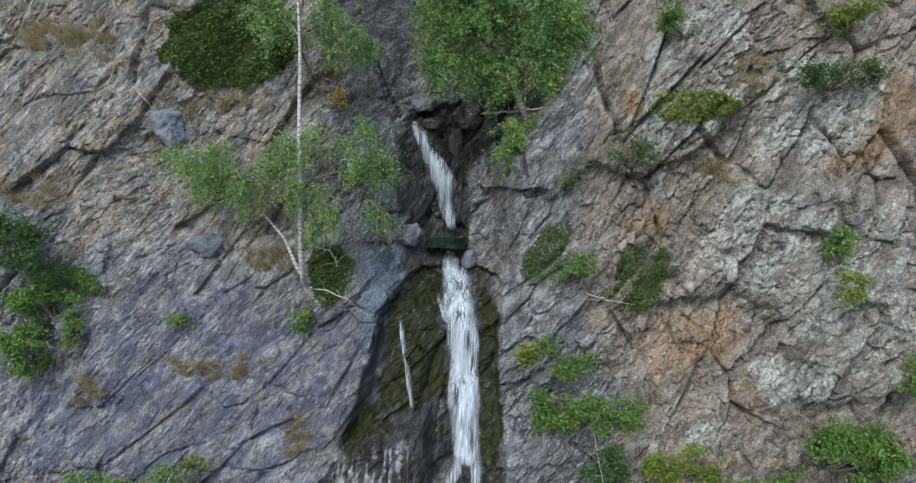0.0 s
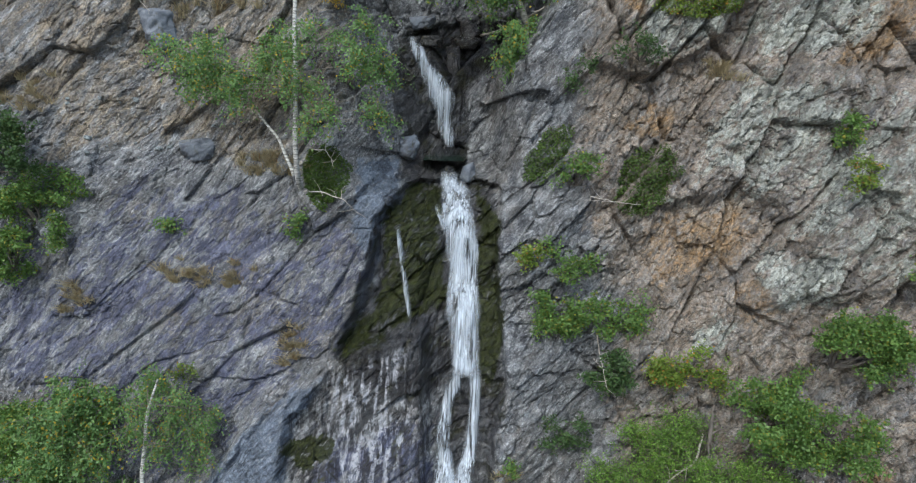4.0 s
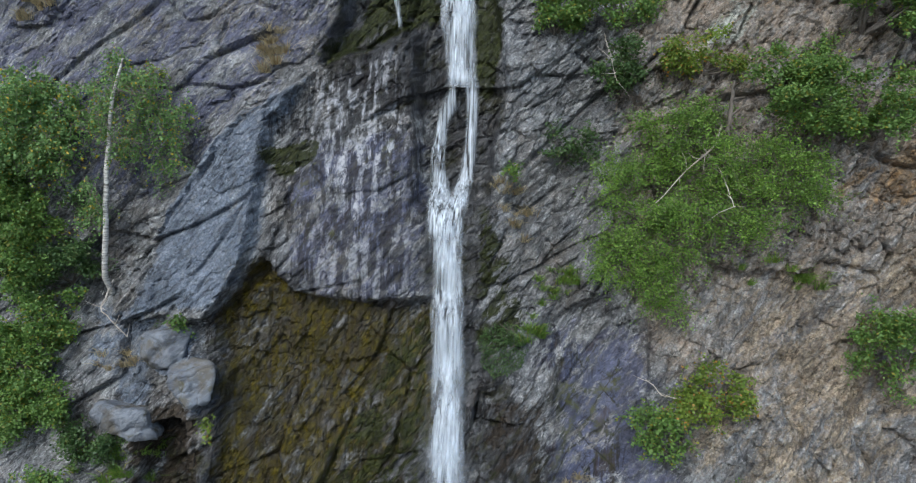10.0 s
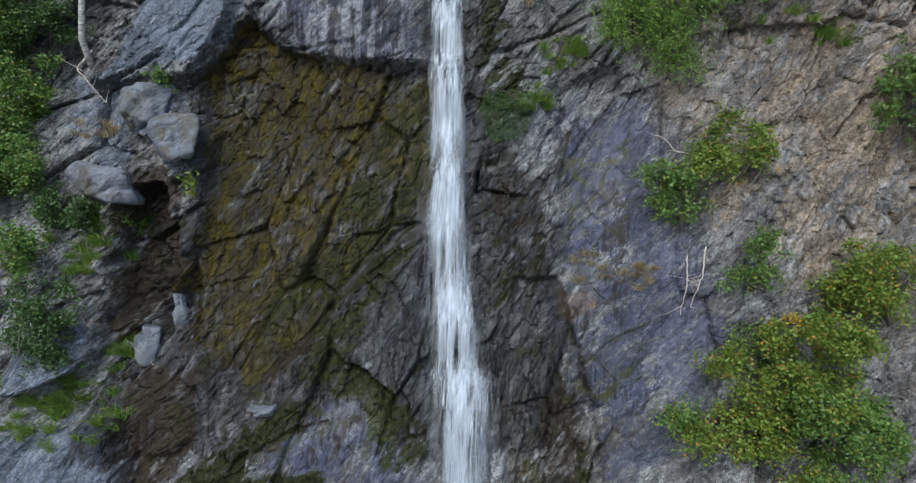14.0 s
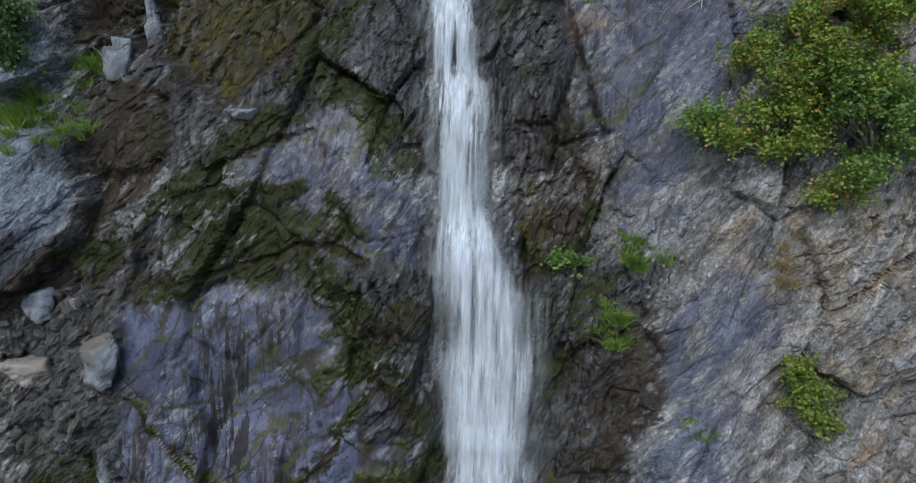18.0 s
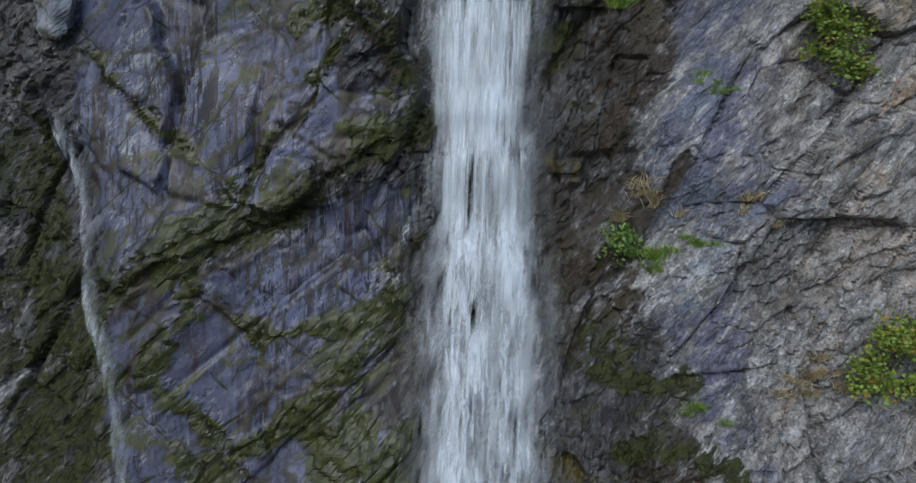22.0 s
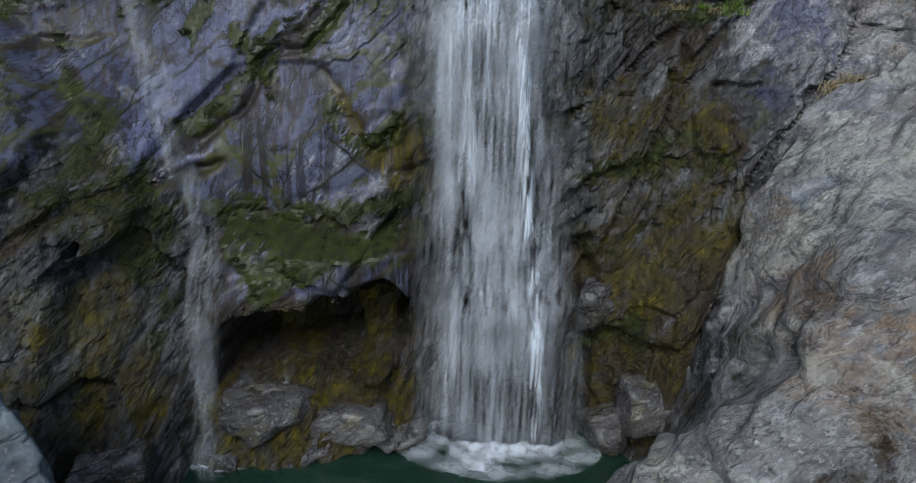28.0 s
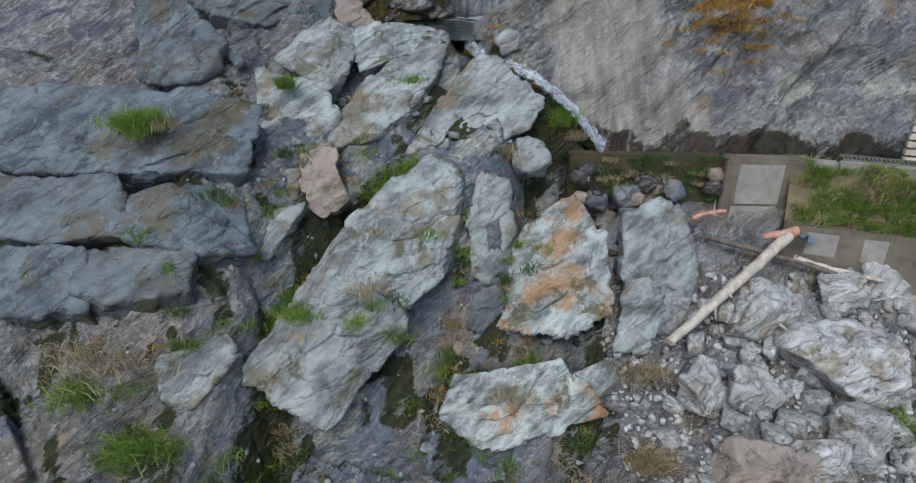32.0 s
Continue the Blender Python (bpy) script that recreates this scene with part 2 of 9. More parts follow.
def cliff_material(name, dip, gritty=1.0):
    """Foliated grey slate, with pale lichen, ochre rust, soil, moss, wet film and lime streaks where the rock carries them."""
    m = Nodes(name)
    layers = m.stretched((0.7, 0.8, 1.9), (0, dip, 0))
    fine = m.noise(2.0, 8, 0.66, layers, 0.5)
    band = m.noise(0.6, 5, 0.6, layers, 0.8)
    grain = m.noise(17, 6, 0.72)
    blot = m.noise(0.5, 5, 0.6)
    speck = m.noise(6.0, 7, 0.75)
    mid = m.noise(2.1, 6, 0.7, None, 0.6)
    streak = m.noise(1.0, 6, 0.62, m.stretched((5.0, 3.0, 0.2)))
    thread = m.noise(1.0, 5, 0.6, m.stretched((11.0, 5.0, 0.35)))
    slate = m.value("slate")
    col = m.mix(m.span(band, 0.35, 0.68), (0.085, 0.088, 0.098), (0.19, 0.184, 0.178))
    col = m.mix(m.span(fine, 0.46, 0.66), col, (0.28, 0.282, 0.286))
    col = m.mix(m.math("MULTIPLY", m.span(blot, 0.5, 0.7), 0.55), col, (0.15, 0.122, 0.095))
    col = m.mix(m.math("MULTIPLY", m.span(mid, 0.53, 0.6), 0.55), col, (0.055, 0.055, 0.06))
    flake = m.noise(1.0, 5, 0.7, m.stretched((5.0, 6.0, 16.0), (0, dip, 0)), 0.3)
    col = m.mix(m.math("MULTIPLY", m.span(flake, 0.55, 0.6), m.span(m.value("tan"), 0.2, 0.8, 0.5, 0.15)), col, (0.36, 0.365, 0.37))
    col = m.mix(m.math("MULTIPLY", m.span(speck, 0.57, 0.62), 0.45), col, (0.42, 0.425, 0.42))
    wide = m.span(m.noise(0.9, 6, 0.65, layers, 0.6), 0.3, 0.7, -0.45, 0.45)
    tiny = m.span(m.noise(4.5, 7, 0.75, layers, 0.5), 0.3, 0.7, -0.42, 0.42)
    edge = m.free("ADD", wide, tiny)

    def mask(key, low, high, share=0.75):
        held = m.value(key)
        both = m.free("ADD", held, m.free("MULTIPLY", edge, share))
        return m.math("MULTIPLY", m.span(both, low, high), m.span(held, 0.02, 0.2))

    def over(key, color, low=0.3, high=0.7, amount=1.0, second=None, share=0.75):
        tint = m.mix(m.span(speck, 0.4, 0.62), color, second) if second else color
        return m.mix(m.math("MULTIPLY", mask(key, low, high, share), amount), col, tint)

    col = over("tan", (0.235, 0.172, 0.118), 0.4, 0.95, 0.75, (0.25, 0.222, 0.19))
    col = over("slate", (0.078, 0.081, 0.122), 0.25, 0.6, 0.92, (0.108, 0.112, 0.165), 1.2)
    col = over("blue", (0.09, 0.11, 0.15), 0.25, 0.6, 0.85, (0.165, 0.19, 0.23))
    col = over("ochre", (0.29, 0.17, 0.07), 0.42, 0.9, 0.8, (0.21, 0.155, 0.1))
    col = over("pale", (0.23, 0.235, 0.205), 0.42, 0.75, 0.9, (0.37, 0.38, 0.345), 1.4)
    col = over("soil", (0.16, 0.122, 0.085), 0.4, 0.85, 0.8, (0.33, 0.265, 0.18))
    rough = m.node("ShaderNodeMix", Factor=m.span(slate, 0.2, 0.8, 1.0, 0.35), A=1.0, B=m.span(grain, 0.36, 0.64, 1 - 0.42 * gritty, 1 + 0.46 * gritty)).outputs[0]
    col = m.node("ShaderNodeHueSaturation", Color=col, Value=rough).outputs[0]
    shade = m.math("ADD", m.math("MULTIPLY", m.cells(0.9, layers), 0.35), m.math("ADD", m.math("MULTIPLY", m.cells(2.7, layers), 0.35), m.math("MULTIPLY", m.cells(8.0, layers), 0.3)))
    col = m.node("ShaderNodeHueSaturation", Color=col, Value=m.node("ShaderNodeMix", Factor=m.span(slate, 0.2, 0.8, 1.0, 0.3), A=1.0, B=m.span(shade, 0.25, 0.75, 1 - 0.38 * gritty, 1 + 0.4 * gritty)).outputs[0]).outputs[0]
    vein = m.node("ShaderNodeMath", Value=m.free("ADD", m.noise(1.3, 5, 0.55, layers, 0.3), -0.5))
    vein.operation = "ABSOLUTE"
    dark = m.span(vein.outputs[0], 0.0, 0.016, 0.3 + 0.55 * gritty, 0.0)
    leaf = m.node("ShaderNodeMath", Value=m.free("ADD", m.noise(2.2, 4, 0.6, m.stretched((0.55, 0.8, 2.6), (0, dip + 8, 0)), 0.25), -0.5))
    leaf.operation = "ABSOLUTE"
    col = m.mix(m.math("MULTIPLY", m.span(leaf.outputs[0], 0.0, 0.018, 0.6 * gritty, 0.0), m.span(mid, 0.48, 0.58)), col, (0.03, 0.029, 0.03))
    col = m.mix(m.math("MULTIPLY", dark, m.span(wide, -0.1, 0.2)), col, (0.022, 0.022, 0.024))
    warp = m.node("ShaderNodeVectorMath", Vector=m.node("ShaderNodeTexNoise", Vector=m.place, Scale=2.2, Detail=6.0, Roughness=0.65).outputs["Color"])
    warp.operation, warp.inputs[1].default_value = "MULTIPLY", (0.45, 0.45, 0.45)
    bent = m.node("ShaderNodeVectorMath", Vector=m.stretched((0.36, 0.5, 0.75), (0, dip - 12, 0)))
    m.link(warp.outputs[0], bent.inputs[1])
    slab = m.node("ShaderNodeMix", Factor=slate, A=1.0, B=m.span(m.cells(1.0, bent.outputs[0]), 0.2, 0.8, 0.74, 1.3)).outputs[0]
    col = m.node("ShaderNodeHueSaturation", Color=col, Value=slab).outputs[0]
    wash = m.noise(1.0, 6, 0.6, m.stretched((4.0, 3.0, 0.35), (0, 14, 0)), 0.4)
    broadly = m.noise(1.3, 6, 0.65, layers, 0.5)
    skin = m.mix(m.span(wash, 0.38, 0.62), (0.165, 0.146, 0.131), (0.32, 0.292, 0.266))
    col = m.mix(m.math("MULTIPLY", mask("bare", 0.3, 0.75, 0.7), m.span(broadly, 0.4, 0.6, 0.95, 0.45)), col, skin)
    wet = mask("wet", 0.25, 0.65, 1.0)
    split = m.math("MULTIPLY", m.math("MULTIPLY", m.span(m.cracks(2.7, bent.outputs[0]), 0.004, 0.03, 1.0, 0.0), m.span(mid, 0.44, 0.5)), m.span(m.math("MULTIPLY", slate, wet), 0.1, 0.5, 0.0, 0.95))
    joint = m.math("MULTIPLY", m.math("MULTIPLY", m.span(m.cracks(1.0, bent.outputs[0]), 0.01, 0.06, 1.0, 0.0), m.span(mid, 0.4, 0.5)), m.span(m.math("MULTIPLY", slate, wet), 0.1, 0.5, 0.0, 0.9))
    soaked = m.mix(m.span(slate, 0.2, 0.8, 0.74, 0.42), col, (0.009, 0.009, 0.013))
    col = m.mix(m.math("MULTIPLY", wet, 0.9), col, soaked)
    # Dark brown overlay: rock colour, plus painted shade in cave and gully.
    col = over("brown", (0.022, 0.015, 0.009), 0.3, 0.7, 0.92, (0.045, 0.032, 0.019), 1.1)
    film = m.noise(1.0, 6, 0.68, m.stretched((0.9, 0.8, 1.9), (0, 40, 0)), 0.8)
    col = m.mix(m.math("MULTIPLY", m.math("MULTIPLY", wet, m.span(slate, 0.2, 0.8, 1.0, 0.12)), m.span(film, 0.53, 0.6, 0.0, 0.8)), col, (0.032, 0.031, 0.014))
    drip = m.noise(1.0, 4, 0.6, m.stretched((13.0, 6.0, 0.45)))
    held = m.span(m.noise(0.55, 4, 0.6, m.stretched((1.2, 1, 0.6))), 0.42, 0.56)
    col = m.mix(m.math("MULTIPLY", m.math("MULTIPLY", wet, held), m.span(drip, 0.53, 0.555, 0.0, 0.9)), col, (0.014, 0.012, 0.011))
    col = m.mix(split, col, (0.012, 0.011, 0.009))
    where = m.span(m.math("MULTIPLY", slate, wet), 0.12, 0.4)
    col = m.mix(where, col, (0.9, 0.95, 1.1))
    col.node.blend_type = "MULTIPLY"
    curtain = m.math("MULTIPLY", m.span(m.noise(1.0, 4, 0.5, m.stretched((1.5, 1.0, 0.13))), 0.55, 0.585), m.span(thread, 0.42, 0.54))
    col = m.mix(m.math("MULTIPLY", m.math("MULTIPLY", curtain, where), 0.7), col, (0.024, 0.015, 0.011))
    for angle, spacing, width, seed in ((38, 0.95, 0.035, 3.1), (-42, 1.3, 0.03, 8.7), (62, 0.7, 0.02, 5.3)):
        crack = m.lines(angle, spacing, width, 0.5, seed)
        fringe = m.math("MULTIPLY", m.lines(angle, spacing, width * 4, 0.5, seed), m.span(speck, 0.5, 0.58))
        col = m.mix(m.math("MULTIPLY", m.math("MULTIPLY", fringe, where), 0.85), col, (0.034, 0.036, 0.009))
        col = m.mix(m.math("MULTIPLY", m.math("MULTIPLY", crack, where), 0.95), col, (0.01, 0.01, 0.007))
    col = m.mix(joint, col, m.mix(m.span(blot, 0.45, 0.55), (0.022, 0.018, 0.01), (0.045, 0.047, 0.012)))
    stripes = m.math("MULTIPLY", m.value("streak"), m.span(streak, 0.455, 0.485, 1.0, 0.0))
    col = m.mix(stripes, col, (0.013, 0.011, 0.011))
    col = m.mix(m.math("MULTIPLY", m.math("MULTIPLY", m.value("lime"), m.span(streak, 0.5, 0.6)), m.span(speck, 0.4, 0.5)), col, (0.42, 0.42, 0.45))
    # Pale bluish highlights painted in thin threads on the wet slate.
    col = m.mix(m.math("MULTIPLY", m.math("MULTIPLY", wet, slate), m.span(thread, 0.66, 0.7, 0.0, 0.3)), col, (0.24, 0.26, 0.31))
    held = m.math("MULTIPLY", m.span(streak, 0.4, 0.56, 0.25, 1.0), m.span(m.noise(1.2, 6, 0.7, None, 0.5), 0.36, 0.5, 0.35, 1.0))
    col = over("algae", (0.1, 0.078, 0.004), 0.3, 0.75, held, (0.022, 0.017, 0.006))
    col = m.mix(m.math("MULTIPLY", m.value("algae"), m.span(drip, 0.5, 0.58, 0.0, 0.6)), col, (0.02, 0.017, 0.009))
    col = over("moss", (0.036, 0.042, 0.008), 0.36, 0.56, 0.94, (0.009, 0.011, 0.005), 1.2)
    gloss = m.node("ShaderNodeMix", Factor=wet, A=m.span(grain, 0.3, 0.7, 0.72, 0.95), B=m.span(mid, 0.3, 0.7, 0.26, 0.5)).outputs[0]
    calm = m.math("MULTIPLY", m.span(m.math("MULTIPLY", slate, wet), 0.1, 0.6, 1.0, 0.12), m.span(m.value("bare"), 0.1, 0.7, 1.0, 0.6))
    nrm = m.bump(fine, calm, 0.1)
    nrm = m.bump(m.span(leaf.outputs[0], 0.0, 0.06), m.math("MULTIPLY", calm, 0.6), 0.05, nrm)
    nrm = m.bump(m.span(vein.outputs[0], 0.0, 0.05), m.math("MULTIPLY", calm, 0.7), 0.06, nrm)
    nrm = m.bump(mid, m.math("MULTIPLY", calm, 0.8), 0.09, nrm)
    nrm = m.bump(speck, m.math("MULTIPLY", calm, 0.8), 0.045, nrm)
    nrm = m.bump(grain, m.math("MULTIPLY", calm, 0.5), 0.014, nrm)
    nrm = m.bump(thread, m.math("MULTIPLY", m.math("MULTIPLY", slate, wet), 0.2), 0.02, nrm)
    return m.done(col, gloss, nrm, **{"Specular IOR Level": 0.25})


def rock_material(name, a, b, c, scale=1.0, wet=0.0):
    """Loose rock: broad patches of two tones, brown stains, thin veins and a fine grain."""
    m = Nodes(name)
    shade = m.node("ShaderNodeObjectInfo").outputs["Random"]
    place = m.node("ShaderNodeVectorMath", Vector=m.place)
    m.link(m.node("ShaderNodeCombineXYZ", X=m.free("MULTIPLY", shade, 40.0)).outputs[0], place.inputs[1])
    m.place = place.outputs[0]
    layers = m.stretched((0.75, 0.9, 1.6), (25, 40, 0))
    broad, fine, stain = m.noise(0.9 * scale, 6, 0.62, layers, 0.6), m.noise(3.2 * scale, 8, 0.66, layers, 0.4), m.noise(0.8 * scale, 6, 0.65)
    speck = m.noise(11 * scale, 6, 0.72)
    col = m.mix(m.span(broad, 0.4, 0.6), a, b)
    col = m.mix(m.math("MULTIPLY", m.span(fine, 0.45, 0.62), 0.5), col, tuple(1.25 * v for v in b))
    col = m.mix(m.math("MULTIPLY", m.span(fine, 0.36, 0.46, 1.0, 0.0), 0.45), col, tuple(0.7 * v for v in a))
    col = m.mix(m.math("MULTIPLY", m.span(stain, 0.54, 0.62), 0.75), col, c)
    growth = m.noise(1.4 * scale, 6, 0.7, None, 0.5)
    col = m.mix(m.span(growth, 0.57, 0.64, 0.0, 0.8), col, (0.075, 0.066, 0.028))
    col = m.mix(m.math("MULTIPLY", m.span(speck, 0.58, 0.66), 0.3), col, (0.46, 0.46, 0.44))
    vein = m.node("ShaderNodeMath", Value=m.free("ADD", m.noise(1.3 * scale, 5, 0.55, layers, 0.3), -0.5))
    vein.operation = "ABSOLUTE"
    col = m.mix(m.math("MULTIPLY", m.span(vein.outputs[0], 0.0, 0.014, 0.5, 0.0), m.span(stain, 0.35, 0.55)), col, (0.03, 0.03, 0.032))
    col = m.mix(m.span(shade, 0, 1, 0.0, 0.3), col, (0.11, 0.105, 0.1))
    nrm = m.bump(fine, 0.6, 0.05)
    nrm = m.bump(m.span(vein.outputs[0], 0.0, 0.06), 0.6, 0.05, nrm)
    nrm = m.bump(speck, 0.5, 0.02, nrm)
    return m.done(col, m.span(speck, 0.3, 0.7, 0.7 - wet, 0.95 - wet), nrm, **{"Specular IOR Level": 0.3 + 0.5 * wet})


def leaf_material(name, a, b, c, through=0.35):
    m = Nodes(name)
    r = m.node("ShaderNodeNewGeometry").outputs["Random Per Island"]
    col = m.mix(m.span(r, 0.0, 0.75), a, b)
    col = m.mix(m.span(r, 0.9, 0.94), col, c)
    col = m.mix(m.span(m.noise(1.3, 3), 0.35, 0.65, 0.0, 0.5), col, tuple(0.55 * v for v in a))
    m.done(col, 0.55)
    leaf = m.node("ShaderNodeBsdfTranslucent", Color=col)
    both = m.node("ShaderNodeMixShader", Fac=through)
    m.link(m.shader.outputs[0], both.inputs[1])
    m.link(leaf.outputs[0], both.inputs[2])
    m.link(both.outputs[0], m.out.inputs[0])
    return m.mat


def plain_material(name, a, b, scale=6.0, roughness=0.85, stretch=(1, 1, 1), bump=0.01):
    m = Nodes(name)
    n = m.noise(scale, 6, 0.65, m.stretched(stretch))
    g = m.noise(scale * 6, 5, 0.7)
    col = m.mix(m.span(n, 0.35, 0.65), a, b)
    return m.done(col, m.span(g, 0.3, 0.7, roughness - 0.1, min(1, roughness + 0.1)), m.bump(g, 0.6, bump, m.bump(n, 0.6, bump * 3)))


def white_water(name, low, high, stretch=(8.0, 3.0, 0.2), scale=1.0, clot=(1.3, 1.0, 0.3), white=0.7):
    """Falling water: white threads of drops with clear gaps between them."""
    m = Nodes(name)
    threads = m.noise(scale, 5, 0.58, m.stretched(stretch), 0.1)
    clots = m.noise(1.5, 4, 0.55, m.stretched(clot))
    both = m.math("ADD", m.math("MULTIPLY", threads, 0.6), m.math("MULTIPLY", clots, 0.4))
    thick = m.math("MULTIPLY", m.span(both, low, high), m.value("thick"))
    m.done((white * 0.94, white, white * 1.08), 0.5)
    glow = m.node("ShaderNodeBsdfTranslucent", Color=(0.7, 0.78, 0.88, 1))
    clear = m.node("ShaderNodeBsdfTransparent")
    body = m.node("ShaderNodeMixShader", Fac=0.4)
    m.link(m.shader.outputs[0], body.inputs[1])
    m.link(glow.outputs[0], body.inputs[2])
    mixed = m.node("ShaderNodeMixShader", Fac=thick)
    m.link(clear.outputs[0], mixed.inputs[1])
    m.link(body.outputs[0], mixed.inputs[2])
    m.link(mixed.outputs[0], m.out.inputs[0])
    return m.mat


def pool_material():
    m = Nodes("pool_water")
    near = m.noise(0.5, 3)
    col = m.mix(m.span(near, 0.35, 0.65), (0.007, 0.02, 0.013), (0.011, 0.031, 0.02))
    nrm = m.bump(m.noise(7, 4, 0.6, m.stretched((1, 1.6, 1))), 0.25, 0.02)
    return m.done(col, 0.06, nrm)


CLIFF = cliff_material("cliff_slate", 50, 0.9)
GROUND = cliff_material("bedrock", 35, 0.4)
GREY_ROCK = rock_material("blue_grey_rock", (0.115, 0.128, 0.138), (0.35, 0.39, 0.395), (0.16, 0.12, 0.07))
# Bluer, darker copy of GREY_ROCK: shade on the cliff put into its colour.
FACE_ROCK = rock_material("darkened_slate_block", (0.085, 0.095, 0.12), (0.2, 0.22, 0.255), (0.11, 0.09, 0.06))
RUST_ROCK = rock_material("rust_stained_rock", (0.1, 0.115, 0.12), (0.42, 0.46, 0.45), (0.3, 0.15, 0.05))
BLUE_ROCK = rock_material("dark_blue_rock", (0.054, 0.067, 0.084), (0.145, 0.176, 0.2), (0.1, 0.085, 0.055))
BROWN_ROCK = rock_material("brown_rock", (0.2, 0.16, 0.135), (0.32, 0.265, 0.23), (0.24, 0.23, 0.22))
RUBBLE = rock_material("grey_rubble", (0.27, 0.27, 0.275), (0.5, 0.5, 0.505), (0.27, 0.23, 0.18), 2.0)
DARK_ROCK = rock_material("dark_wet_rock", (0.02, 0.018, 0.018), (0.06, 0.056, 0.06), (0.035, 0.028, 0.015), 1.5, 0.6)
BARK = plain_material("birch_bark", (0.1, 0.09, 0.08), (0.62, 0.6, 0.56), 5, 0.8, (1, 1, 4.0), 0.004)
DARK_BARK = plain_material("dark_bark", (0.07, 0.055, 0.045), (0.16, 0.14, 0.12), 8, 0.9, (1, 1, 0.3), 0.006)
DEAD_WOOD = plain_material("bleached_wood", (0.3, 0.26, 0.22), (0.52, 0.47, 0.42), 7, 0.85, (1, 1, 0.25), 0.004)
BIRCH_LEAF = leaf_material("birch_leaf", (0.12, 0.23, 0.06), (0.22, 0.36, 0.115), (0.5, 0.36, 0.03))
GREEN_LEAF = leaf_material("green_leaf", (0.09, 0.18, 0.035), (0.19, 0.31, 0.07), (0.3, 0.27, 0.03))
BRIGHT_LEAF = leaf_material("yellow_green_leaf", (0.12, 0.2, 0.025), (0.25, 0.33, 0.05), (0.45, 0.22, 0.04))
DARK_LEAF = leaf_material("dark_green_leaf", (0.05, 0.1, 0.03), (0.1, 0.18, 0.05), (0.12, 0.14, 0.03))
IVY_LEAF = leaf_material("ivy_leaf", (0.05, 0.095, 0.015), (0.105, 0.165, 0.03), (0.14, 0.15, 0.03))
NEEDLE = leaf_material("larch_needle", (0.075, 0.165, 0.02), (0.27, 0.43, 0.075), (0.2, 0.24, 0.05))
YELLOW_LEAF = leaf_material("autumn_leaf", (0.5, 0.33, 0.03), (0.6, 0.45, 0.05), (0.5, 0.2, 0.03))
GRASS = leaf_material("grass_blade", (0.13, 0.24, 0.035), (0.25, 0.38, 0.07), (0.36, 0.32, 0.07))
DRY_GRASS = leaf_material("dry_grass_blade", (0.36, 0.3, 0.17), (0.52, 0.44, 0.28), (0.3, 0.16, 0.05))
RUST_GRASS = leaf_material("orange_dry_moss", (0.42, 0.24, 0.05), (0.56, 0.36, 0.1), (0.2, 0.13, 0.05))
CONCRETE = plain_material("concrete", (0.095, 0.08, 0.06), (0.17, 0.15, 0.12), 2.0)
STAINED = plain_material("stained_concrete", (0.02, 0.019, 0.006), (0.062, 0.053, 0.02), 2.2)
PATCH = plain_material("pale_concrete", (0.2, 0.19, 0.175), (0.29, 0.28, 0.26), 3.0)
STEEL = plain_material("weathered_steel", (0.12, 0.11, 0.1), (0.2, 0.19, 0.18), 9, 0.6)
RED_WOOD = plain_material("red_wood", (0.36, 0.16, 0.11), (0.5, 0.3, 0.24), 7)
BLUE_CLOTH = plain_material("blue_plastic", (0.07, 0.14, 0.22), (0.14, 0.2, 0.27), 6)
FALL = white_water("falling_water", 0.42, 0.65, white=0.8)
STREAKS = white_water("streaks_of_water", 0.44, 0.6, (17.0, 5.0, 0.13), 1.0, (2.0, 1.0, 0.25), 0.85)
VEIL = white_water("thin_falling_water", 0.42, 0.72, (13.0, 5.0, 0.14))
FOAM = white_water("foam", 0.24, 0.5, (3.5, 3.5, 3.5), 2.0, (2.0, 2.0, 2.0), 0.9)
RAPID = white_water("rushing_water", 0.4, 0.62, (7.0, 7.0, 4.0), 1.6, (2.5, 2.5, 2.5), 0.85)
POOL = pool_material()

